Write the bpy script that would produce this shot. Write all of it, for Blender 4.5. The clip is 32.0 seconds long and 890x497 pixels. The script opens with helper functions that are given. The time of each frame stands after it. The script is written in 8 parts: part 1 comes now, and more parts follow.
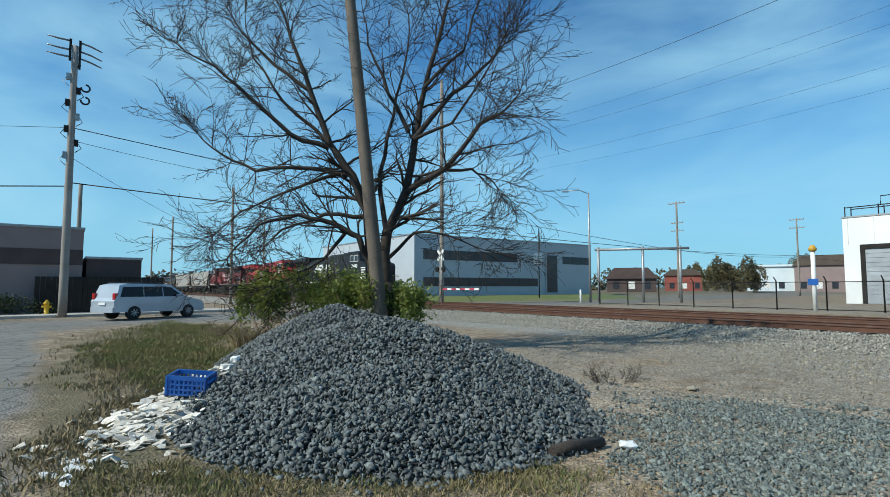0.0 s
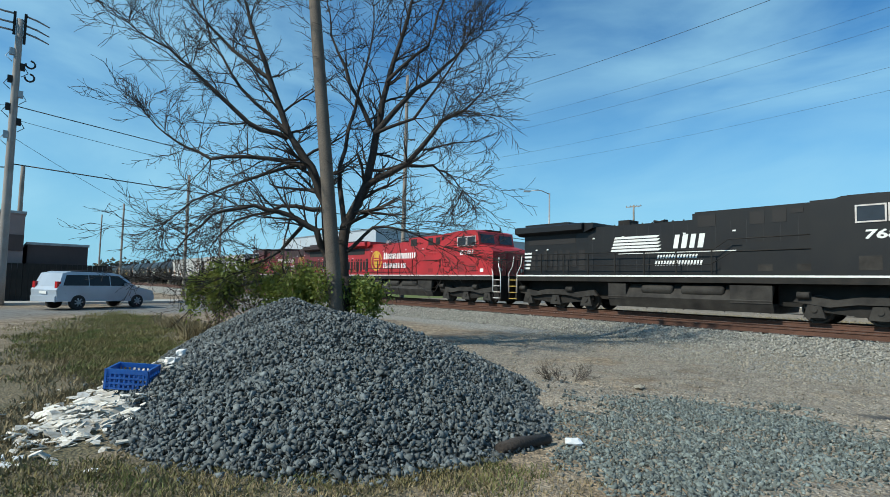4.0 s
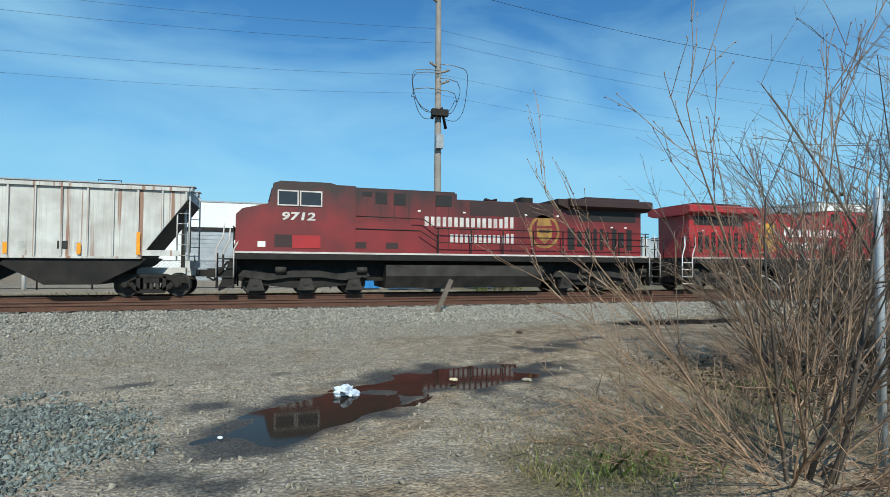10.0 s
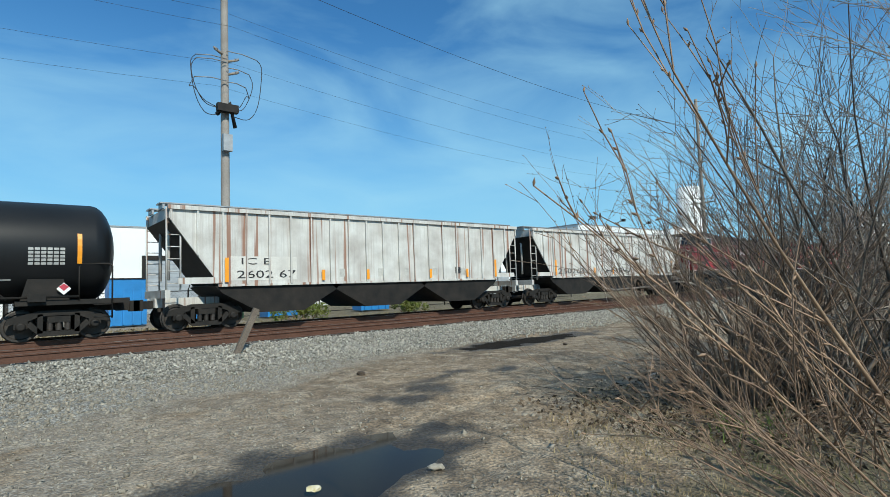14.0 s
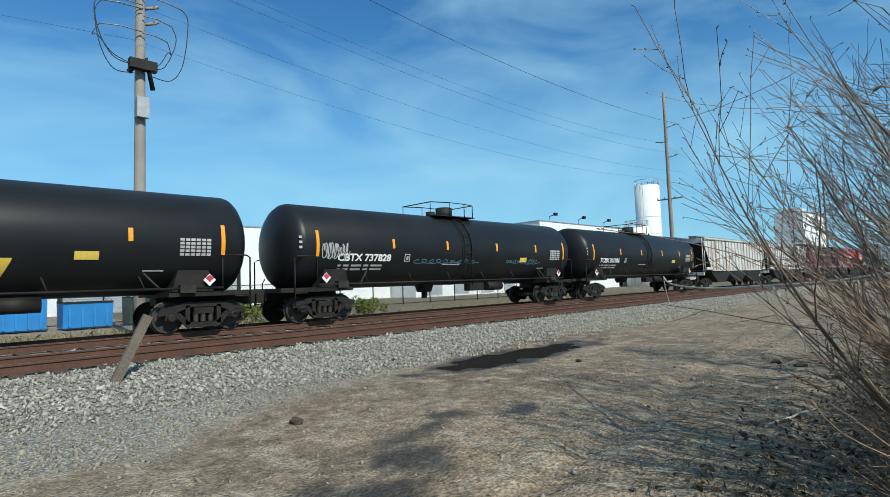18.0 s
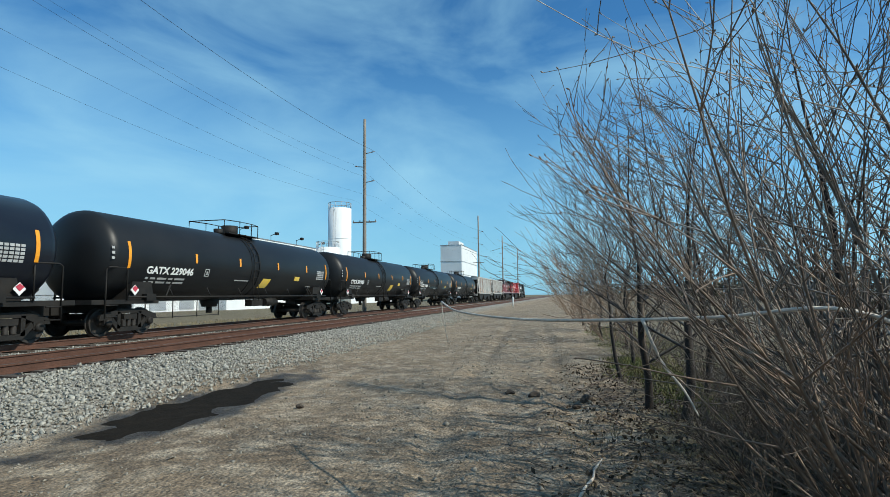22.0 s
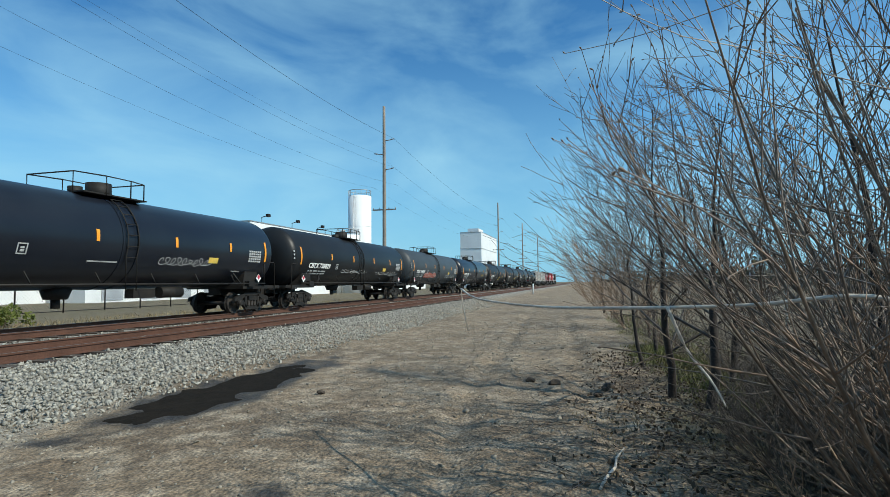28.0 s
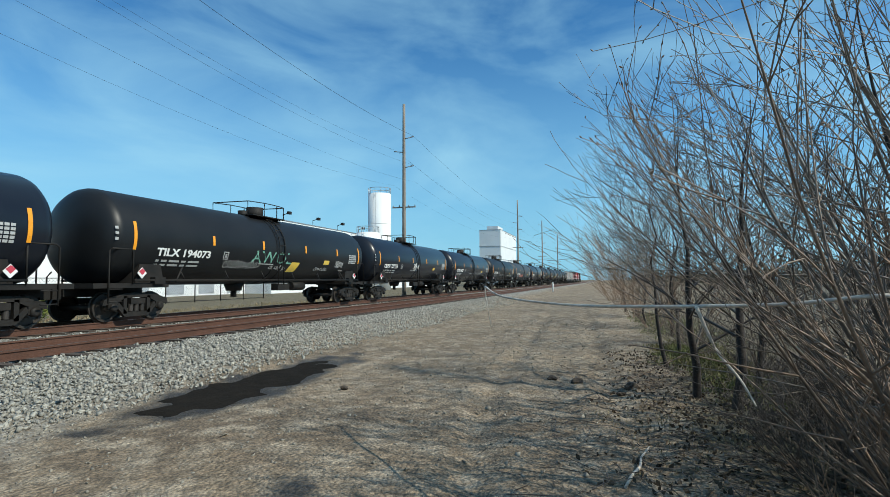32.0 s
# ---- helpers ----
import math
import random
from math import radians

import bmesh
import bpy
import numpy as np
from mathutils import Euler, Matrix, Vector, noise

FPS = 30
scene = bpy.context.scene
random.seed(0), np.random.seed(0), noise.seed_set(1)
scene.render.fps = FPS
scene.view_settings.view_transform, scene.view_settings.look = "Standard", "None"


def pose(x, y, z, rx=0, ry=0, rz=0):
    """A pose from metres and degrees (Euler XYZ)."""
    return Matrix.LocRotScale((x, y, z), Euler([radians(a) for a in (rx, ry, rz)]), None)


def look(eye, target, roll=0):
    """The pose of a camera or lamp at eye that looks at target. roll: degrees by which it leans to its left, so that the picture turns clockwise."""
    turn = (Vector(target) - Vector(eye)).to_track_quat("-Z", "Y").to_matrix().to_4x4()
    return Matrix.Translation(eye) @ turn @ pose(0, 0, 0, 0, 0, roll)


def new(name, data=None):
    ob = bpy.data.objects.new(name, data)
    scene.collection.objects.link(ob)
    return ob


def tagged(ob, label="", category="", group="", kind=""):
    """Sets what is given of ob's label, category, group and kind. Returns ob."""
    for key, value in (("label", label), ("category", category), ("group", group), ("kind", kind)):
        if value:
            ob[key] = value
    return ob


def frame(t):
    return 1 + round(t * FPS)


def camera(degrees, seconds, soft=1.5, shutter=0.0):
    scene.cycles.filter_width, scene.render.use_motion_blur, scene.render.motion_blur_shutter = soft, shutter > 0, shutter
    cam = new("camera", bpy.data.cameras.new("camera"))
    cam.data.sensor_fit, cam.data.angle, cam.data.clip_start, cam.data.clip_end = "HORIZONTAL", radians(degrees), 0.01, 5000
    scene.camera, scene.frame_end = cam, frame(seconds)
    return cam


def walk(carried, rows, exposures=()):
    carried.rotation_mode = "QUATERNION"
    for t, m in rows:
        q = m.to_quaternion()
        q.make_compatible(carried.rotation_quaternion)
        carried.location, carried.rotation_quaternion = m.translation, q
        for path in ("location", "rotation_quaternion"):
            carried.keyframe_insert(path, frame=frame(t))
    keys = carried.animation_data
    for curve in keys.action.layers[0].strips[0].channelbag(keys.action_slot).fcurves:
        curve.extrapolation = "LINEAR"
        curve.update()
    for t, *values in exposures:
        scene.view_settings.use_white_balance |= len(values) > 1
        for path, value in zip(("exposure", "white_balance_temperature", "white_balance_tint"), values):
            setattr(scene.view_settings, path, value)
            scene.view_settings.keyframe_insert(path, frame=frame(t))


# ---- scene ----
# the camera and its way
cam = camera(79.1, 32.0, soft=0.85)
walk(cam, [
    (0.0, pose(0.00, -0.00, 1.57, 94.12, 0.05, 54.28)),
    (0.5, pose(0.04, 0.04, 1.56, 93.87, -0.56, 53.39)),
    (1.0, pose(0.05, 0.06, 1.56, 93.84, -0.88, 53.47)),
    (1.5, pose(0.05, 0.07, 1.56, 93.71, -0.98, 52.81)),
    (2.0, pose(0.06, 0.08, 1.56, 93.66, -1.26, 51.98)),
    (2.5, pose(0.06, 0.08, 1.55, 93.64, -1.24, 51.18)),
    (4.5, pose(0.03, 0.08, 1.58, 93.93, -1.33, 49.07)),
    (5.0, pose(0.03, 0.24, 1.55, 94.17, -1.14, 44.18)),
    (5.5, pose(0.01, 0.33, 1.54, 93.28, -1.74, 36.95)),
    (6.0, pose(0.02, 0.27, 1.59, 92.33, -2.22, 26.76)),
    (6.5, pose(-0.06, 0.30, 1.59, 92.73, -1.42, 17.99)),
    (7.0, pose(-0.04, 0.30, 1.60, 92.32, -0.17, 9.42)),
    (7.5, pose(0.01, 0.36, 1.59, 92.32, 0.35, 2.68)),
    (8.0, pose(-0.03, 0.35, 1.59, 92.33, 0.39, -1.29)),
    (8.5, pose(-0.05, 0.34, 1.59, 92.45, -0.02, -4.28)),
    (9.0, pose(-0.06, 0.40, 1.59, 92.47, -0.16, -8.40)),
    (9.5, pose(-0.05, 0.52, 1.58, 91.33, -0.25, -13.00)),
    (10.0, pose(0.10, 0.65, 1.62, 91.91, -0.32, -17.60)),
    (10.5, pose(0.08, 0.94, 1.60, 91.65, -1.06, -22.43)),
    (11.0, pose(0.01, 1.35, 1.62, 92.44, 0.29, -27.44)),
    (11.5, pose(0.09, 1.70, 1.60, 92.72, 0.67, -31.02)),
    (12.0, pose(0.08, 2.09, 1.62, 93.91, 0.03, -33.36)),
    (12.5, pose(0.08, 2.54, 1.65, 92.49, 1.92, -37.57)),
    (13.0, pose(0.35, 3.01, 1.60, 93.42, 2.78, -38.00)),
    (13.5, pose(0.44, 3.44, 1.57, 94.44, -0.13, -36.97)),
    (14.0, pose(0.60, 3.91, 1.56, 94.09, 2.05, -39.82)),
    (14.5, pose(0.77, 4.29, 1.59, 95.05, 0.93, -39.50)),
    (16.5, pose(1.67, 5.98, 1.61, 95.75, 1.31, -46.15)),
    (17.0, pose(2.02, 6.24, 1.62, 94.94, 1.71, -44.43)),
    (17.5, pose(2.32, 6.56, 1.60, 94.17, 0.89, -44.33)),
    (18.0, pose(2.61, 6.91, 1.56, 93.74, 1.97, -44.69)),
    (18.5, pose(2.97, 7.16, 1.58, 95.25, 0.36, -43.91)),
    (19.0, pose(3.18, 7.49, 1.57, 94.74, 0.09, -47.48)),
    (19.5, pose(3.51, 7.81, 1.54, 94.73, 1.22, -52.88)),
    (20.0, pose(3.80, 8.09, 1.56, 94.86, -0.12, -57.07)),
    (20.5, pose(3.91, 8.46, 1.58, 95.66, 0.97, -64.50)),
    (21.0, pose(4.10, 8.58, 1.60, 95.22, 2.26, -69.75)),
    (21.5, pose(4.25, 8.61, 1.61, 95.73, 1.08, -73.77)),
    (22.0, pose(4.26, 8.64, 1.61, 94.98, 0.63, -77.25)),
    (22.5, pose(4.26, 8.64, 1.60, 94.74, 0.58, -77.44)),
    (23.0, pose(4.26, 8.64, 1.60, 94.65, 0.24, -76.57)),
    (23.5, pose(4.26, 8.64, 1.60, 94.36, -0.04, -76.04)),
    (24.0, pose(4.27, 8.64, 1.59, 94.06, -0.01, -75.53)),
    (24.5, pose(4.27, 8.64, 1.60, 94.11, 0.14, -75.36)),
    (25.0, pose(4.28, 8.63, 1.59, 93.96, 0.40, -75.14)),
    (25.5, pose(4.28, 8.63, 1.60, 94.23, 0.37, -75.32)),
    (27.5, pose(4.30, 8.65, 1.61, 93.65, 0.32, -75.05)),
    (28.0, pose(4.31, 8.65, 1.61, 93.65, 0.62, -75.15)),
    (28.5, pose(4.31, 8.64, 1.60, 93.83, 0.77, -75.22)),
    (29.0, pose(4.31, 8.64, 1.60, 93.76, 0.77, -75.39)),
    (29.5, pose(4.30, 8.65, 1.61, 93.88, 0.63, -75.39)),
    (30.0, pose(4.30, 8.66, 1.60, 93.86, 0.68, -75.20)),
    (30.5, pose(4.29, 8.66, 1.60, 93.80, 0.82, -74.78)),
    (31.0, pose(4.28, 8.65, 1.60, 93.74, 0.78, -74.06)),
    (31.5, pose(4.28, 8.65, 1.60, 93.44, 0.60, -73.03)),
    (32.0, pose(4.27, 8.69, 1.61, 93.41, 0.34, -73.15)),
])

# ---- light ----
SUN_DIR = Vector((-0.14, -0.866, 0.78)).normalized()
world = bpy.data.worlds.new("world")
scene.world = world
world.use_nodes = True
wn, wl = world.node_tree.nodes, world.node_tree.links
wn.clear()
sky = wn.new("ShaderNodeTexSky")
sky.sky_type, sky.sun_disc = "NISHITA", False
sky.sun_elevation = math.asin(SUN_DIR.z)
sky.sun_rotation = math.atan2(SUN_DIR.x, SUN_DIR.y)
sky.air_density, sky.dust_density, sky.ozone_density = 1.0, 0.6, 3.0
bg = wn.new("ShaderNodeBackground")
bg.inputs["Strength"].default_value = 0.094
wout = wn.new("ShaderNodeOutputWorld")
# thin high cloud drawn over the clear sky, streaked along the horizon
tint = wn.new("ShaderNodeVectorMath")
tint.operation = "MULTIPLY"
tint.inputs[1].default_value = (0.46, 1.08, 1.40)
wl.new(sky.outputs[0], tint.inputs[0])
wtc = wn.new("ShaderNodeTexCoord")
wmap = wn.new("ShaderNodeMapping")
wmap.inputs["Rotation"].default_value = (0.12, -0.10, 0.5)
wmap.inputs["Scale"].default_value = (1.3, 2.2, 4.6)
wl.new(wtc.outputs["Generated"], wmap.inputs[0])
wcl = wn.new("ShaderNodeTexNoise")
wcl.inputs["Scale"].default_value, wcl.inputs["Detail"].default_value, wcl.inputs["Roughness"].default_value, wcl.inputs["Distortion"].default_value = 1.5, 9, 0.52, 0.5
wl.new(wmap.outputs[0], wcl.inputs["Vector"])
wr = wn.new("ShaderNodeMapRange")
wr.inputs[1].default_value, wr.inputs[2].default_value, wr.inputs[3].default_value, wr.inputs[4].default_value = 0.39, 0.80, 0.0, 0.72
wl.new(wcl.outputs[0], wr.inputs[0])
wmix = wn.new("ShaderNodeMix")
wmix.data_type = "RGBA"
wmix.inputs[7].default_value = (4.1, 7.6, 9.3, 1)
wl.new(wr.outputs[0], wmix.inputs[0])
wsep = wn.new("ShaderNodeSeparateXYZ")
wl.new(wtc.outputs["Generated"], wsep.inputs[0])
whz = wn.new("ShaderNodeMapRange")
whz.interpolation_type = "SMOOTHSTEP"
whz.inputs[1].default_value, whz.inputs[2].default_value, whz.inputs[3].default_value, whz.inputs[4].default_value = -0.05, 0.47, 0.85, 0.0
wl.new(wsep.outputs[2], whz.inputs[0])
whaze = wn.new("ShaderNodeMix")
whaze.data_type = "RGBA"
whaze.inputs[7].default_value = (2.9, 6.3, 8.4, 1)
wl.new(whz.outputs[0], whaze.inputs[0])
wl.new(tint.outputs[0], whaze.inputs[6])
wl.new(whaze.outputs[2], wmix.inputs[6])
wl.new(wmix.outputs[2], bg.inputs[0])
wl.new(bg.outputs[0], wout.inputs[0])
sun = new("sun", bpy.data.lights.new("sun", "SUN"))
sun.data.energy, sun.data.angle, sun.data.color = 4.75, radians(0.53), (0.93, 0.92, 0.80)
sun.matrix_world = look((0, 0, 50), Vector((0, 0, 50)) - SUN_DIR)
scene.view_settings.exposure = 0.08


# ---- materials ----
def mat(name, col, rough=0.75, metal=0.0, col2=None, scale=3.0, fine=0.25, bump=0.0, bscale=40.0, spread=0.5, detail=6.0, random=0.0):
    """A node material: two colours mixed by noise, a finer grain over it, and a fine relief."""
    m = bpy.data.materials.new(name)
    m.use_nodes = True
    n, l = m.node_tree.nodes, m.node_tree.links
    b = n["Principled BSDF"]
    b.inputs["Roughness"].default_value, b.inputs["Metallic"].default_value = rough, metal
    col2 = col2 or tuple(c * 0.72 for c in col)
    tc = n.new("ShaderNodeTexCoord")
    big = n.new("ShaderNodeTexNoise")
    big.inputs["Scale"].default_value, big.inputs["Detail"].default_value = scale, detail
    l.new(tc.outputs["Object"], big.inputs["Vector"])
    ramp = n.new("ShaderNodeMapRange")
    ramp.inputs[1].default_value, ramp.inputs[2].default_value = 0.5 - spread * 0.4, 0.5 + spread * 0.4
    l.new(big.outputs[0], ramp.inputs[0])
    mix = n.new("ShaderNodeMix")
    mix.data_type = "RGBA"
    mix.inputs[6].default_value, mix.inputs[7].default_value = (*col, 1), (*col2, 1)
    l.new(ramp.outputs[0], mix.inputs[0])
    last = mix.outputs[2]
    grain = n.new("ShaderNodeTexNoise")
    grain.inputs["Scale"].default_value, grain.inputs["Detail"].default_value = bscale, 4
    l.new(tc.outputs["Object"], grain.inputs["Vector"])
    if fine:
        g = n.new("ShaderNodeMapRange")
        g.inputs[1].default_value, g.inputs[2].default_value = 0.25, 0.75
        g.inputs[3].default_value, g.inputs[4].default_value = 1 - fine, 1 + fine
        l.new(grain.outputs[0], g.inputs[0])
        mul = n.new("ShaderNodeVectorMath")
        mul.operation = "SCALE"
        l.new(last, mul.inputs[0])
        l.new(g.outputs[0], mul.inputs["Scale"])
        last = mul.outputs[0]
    if random:
        geo = n.new("ShaderNodeNewGeometry")
        oi = n.new("ShaderNodeObjectInfo")
        add = n.new("ShaderNodeMath")
        add.operation = "ADD"
        l.new(geo.outputs["Random Per Island"], add.inputs[0])
        l.new(oi.outputs["Random"], add.inputs[1])
        r = n.new("ShaderNodeMapRange")
        r.inputs[2].default_value = 2.0
        r.inputs[3].default_value, r.inputs[4].default_value = 1 - random, 1 + random
        l.new(add.outputs[0], r.inputs[0])
        mul = n.new("ShaderNodeVectorMath")
        mul.operation = "SCALE"
        l.new(last, mul.inputs[0])
        l.new(r.outputs[0], mul.inputs["Scale"])
        last = mul.outputs[0]
    l.new(last, b.inputs["Base Color"])
    if bump:
        bp = n.new("ShaderNodeBump")
        bp.inputs["Strength"].default_value, bp.inputs["Distance"].default_value = bump, 0.02
        l.new(grain.outputs[0], bp.inputs["Height"])
        l.new(bp.outputs[0], b.inputs["Normal"])
    return m


# ---- mesh helpers ----
def box(bm, x0, x1, y0, y1, z0, z1, m=None):
    v = [bm.verts.new((x, y, z)) for x in (x0, x1) for y in (y0, y1) for z in (z0, z1)]
    if m is not None:
        for w in v:
            w.co = m @ w.co
    for f in ((0, 1, 3, 2), (4, 6, 7, 5), (0, 4, 5, 1), (2, 3, 7, 6), (0, 2, 6, 4), (1, 5, 7, 3)):
        bm.faces.new([v[i] for i in f])
    return v


def tube(bm, pts, radii, n=8, caps=True, smooth=True):
    """A tube through points, with a radius at each."""
    pts = [Vector(p) for p in pts]
    if not hasattr(radii, "__len__"):
        radii = [radii] * len(pts)
    rings = []
    for i, p in enumerate(pts):
        d = (pts[min(i + 1, len(pts) - 1)] - pts[max(i - 1, 0)])
        d = d.normalized() if d.length > 1e-9 else Vector((0, 0, 1))
        side = d.cross(Vector((0, 0, 1)) if abs(d.z) < 0.9 else Vector((1, 0, 0))).normalized()
        up = side.cross(d)
        rings.append([bm.verts.new(p + (side * math.cos(2 * math.pi * k / n) + up * math.sin(2 * math.pi * k / n)) * radii[i]) for k in range(n)])
    for a, b in zip(rings, rings[1:]):
        for k in range(n):
            f = bm.faces.new((a[k], a[(k + 1) % n], b[(k + 1) % n], b[k]))
            f.smooth = smooth
    if caps:
        if radii[0] > 1e-4:
            bm.faces.new(rings[0])
        if radii[-1] > 1e-4:
            bm.faces.new(rings[-1][::-1])
    return rings


def prism(bm, outline, y0, y1, axis="y", m=None):
    """An outline in two axes (x, z for axis y), drawn out along the third."""
    def at(a, b, c):
        p = {"y": (a, c, b), "x": (c, a, b), "z": (a, b, c)}[axis]
        return m @ Vector(p) if m is not None else Vector(p)
    lo = [bm.verts.new(at(a, b, y0)) for a, b in outline]
    hi = [bm.verts.new(at(a, b, y1)) for a, b in outline]
    k = len(outline)
    bm.faces.new(lo[::-1])
    bm.faces.new(hi)
    for i in range(k):
        bm.faces.new((lo[i], lo[(i + 1) % k], hi[(i + 1) % k], hi[i]))


def bev(bm, w, seg=1):
    e = [e for e in bm.edges if len(e.link_faces) == 2 and e.calc_face_angle(0) > 0.6]
    bmesh.ops.bevel(bm, geom=e, offset=w, segments=seg, affect="EDGES", clamp_overlap=True)


def part(name, bm, material, parent=None, label="", at=None):
    me = bpy.data.meshes.new(name)
    bmesh.ops.recalc_face_normals(bm, faces=bm.faces)
    bm.to_mesh(me)
    bm.free()
    for k in (material if isinstance(material, (list, tuple)) else [material]):
        me.materials.append(k)
    ob = new(name, me)
    if parent is not None:
        ob.parent = parent
    if at is not None:
        ob.matrix_basis = at
    if label:
        ob["label"] = label
    return ob


def again(ob, parent=None, at=None):
    """The same mesh again, as an object of its own."""
    o = new(ob.name.split(".")[0], ob.data)
    o.parent = parent if parent is not None else ob.parent
    if at is not None:
        o.matrix_basis = at
    return o


def thing(name, at=None, label="", category="", group="", kind=""):
    ob = new(name)
    ob.empty_display_size = 0.2
    if at is not None:
        ob.matrix_basis = at
    return tagged(ob, label, category, group, kind)


def streaked(name, col, dirt, rust):
    """Pale paint with dirt and rust that ran down it."""
    m = mat(name, col, 0.7, col2=dirt, scale=1.3, fine=0.12)
    n, l = m.node_tree.nodes, m.node_tree.links
    b = n["Principled BSDF"]
    old = b.inputs["Base Color"].links[0].from_socket
    tc = n.new("ShaderNodeTexCoord")
    for sc, lo, hi, amount, tone in (((9, 9, 0.35), 0.54, 0.72, 0.7, dirt), ((7, 7, 0.13), 0.575, 0.64, 0.9, rust), ((38, 38, 0.6), 0.56, 0.72, 0.4, tuple(c * 0.7 for c in dirt))):
        mp = n.new("ShaderNodeMapping")
        mp.inputs["Scale"].default_value = sc
        l.new(tc.outputs["Object"], mp.inputs[0])
        nz = n.new("ShaderNodeTexNoise")
        nz.inputs["Scale"].default_value, nz.inputs["Detail"].default_value = 0.9, 5
        l.new(mp.outputs[0], nz.inputs["Vector"])
        r = n.new("ShaderNodeMapRange")
        r.inputs[1].default_value, r.inputs[2].default_value, r.inputs[4].default_value = lo, hi, amount
        l.new(nz.outputs[0], r.inputs[0])
        mx = n.new("ShaderNodeMix")
        mx.data_type = "RGBA"
        mx.inputs[7].default_value = (*tone, 1)
        l.new(r.outputs[0], mx.inputs[0])
        l.new(old, mx.inputs[6])
        old = mx.outputs[2]
    l.new(old, b.inputs["Base Color"])
    return m


# ---- the materials of the place ----
M_STONE_W = mat("pale ballast stone", (0.41, 0.385, 0.33), 0.9, scale=9, fine=0.25, random=0.6)
M_PEBBLE = mat("dusty pebble", (0.31, 0.275, 0.22), 0.9, scale=9, fine=0.25, random=0.5)
M_STONE_B = mat("blue grey crushed stone", (0.152, 0.168, 0.168), 0.75, col2=(0.062, 0.073, 0.076), scale=14, fine=0.3, random=0.95)
M_STONE_G = mat("green grey crushed stone", (0.20, 0.226, 0.210), 0.8, col2=(0.105, 0.124, 0.115), scale=14, fine=0.3, random=0.9)
M_RUST = mat("rusty steel rail", (0.12, 0.055, 0.035), 0.7, 0.3, scale=2, fine=0.3)
M_RAILTOP = mat("worn rail head", (0.30, 0.25, 0.22), 0.4, 0.8, scale=2, fine=0.2)
M_TIE = mat("creosoted wooden tie", (0.075, 0.055, 0.042), 0.9, scale=5, fine=0.4)
M_GRASS = mat("grass blades", (0.10, 0.13, 0.034), 0.8, col2=(0.19, 0.15, 0.062), scale=1.2, random=0.4)
M_LAWN = mat("short lawn", (0.085, 0.13, 0.03), 0.9, col2=(0.13, 0.14, 0.05), scale=0.3, fine=0.4)
M_WOOD = mat("weathered pole wood", (0.29, 0.25, 0.21), 0.85, col2=(0.19, 0.16, 0.135), scale=1.2, fine=0.35, bump=0.4)
M_BARK = mat("dark bark", (0.045, 0.034, 0.028), 0.9, col2=(0.026, 0.020, 0.017), scale=6, fine=0.35, bump=0.6)
M_TWIG = mat("shrub twig", (0.36, 0.235, 0.15), 0.6, col2=(0.15, 0.092, 0.06), scale=3, fine=0.3, random=0.35)
M_STEEL = mat("galvanised steel", (0.38, 0.39, 0.40), 0.5, 0.6, scale=4, fine=0.15)
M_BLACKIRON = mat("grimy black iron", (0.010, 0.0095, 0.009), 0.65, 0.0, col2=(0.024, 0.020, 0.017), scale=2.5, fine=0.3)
M_WHEEL = mat("worn brown wheel steel", (0.050, 0.041, 0.035), 0.6, 0.2, col2=(0.024, 0.020, 0.017), scale=3, fine=0.3)
M_RED = mat("bright red loco paint", (0.42, 0.021, 0.025), 0.45, col2=(0.30, 0.018, 0.020), scale=0.7, fine=0.06)
M_REDOLD = mat("faded sooty red paint", (0.23, 0.016, 0.019), 0.55, col2=(0.11, 0.014, 0.015), scale=0.7, fine=0.15)
M_NSBLACK = mat("black loco paint", (0.010, 0.010, 0.0115), 0.45, col2=(0.015, 0.014, 0.0135), scale=1.2, fine=0.2)
M_WHITE = mat("white paint", (0.78, 0.78, 0.76), 0.5, col2=(0.66, 0.65, 0.62), scale=1.2, fine=0.06)
M_YELLOW = mat("yellow reflective strip", (0.82, 0.32, 0.02), 0.4, col2=(0.75, 0.27, 0.015), scale=4, fine=0.06)
M_GOLD = mat("gold emblem paint", (0.62, 0.36, 0.035), 0.5, col2=(0.45, 0.24, 0.03), scale=3, fine=0.15)
M_TANK = mat("satin black tank paint", (0.009, 0.010, 0.0115), 0.42, col2=(0.014, 0.0145, 0.0155), scale=0.8, fine=0.15)
M_HOPPER = streaked("dirty white hopper paint", (0.60, 0.60, 0.575), (0.38, 0.355, 0.33), (0.24, 0.11, 0.065))
M_WALLW = mat("white metal siding", (0.75, 0.76, 0.76), 0.6, col2=(0.67, 0.68, 0.68), scale=0.3, fine=0.04)
M_WALLG = mat("blue grey painted block", (0.42, 0.46, 0.50), 0.8, col2=(0.38, 0.42, 0.46), scale=0.5, fine=0.08)
M_DARKGLASS = mat("dark window strip", (0.03, 0.035, 0.045), 0.25, fine=0.0)
M_BRICK = mat("mauve brown brick", (0.27, 0.20, 0.19), 0.85, col2=(0.23, 0.17, 0.16), scale=0.8, fine=0.15)
M_LEAF = mat("ivy leaf", (0.155, 0.21, 0.038), 0.6, col2=(0.25, 0.27, 0.065), scale=2, random=0.5)

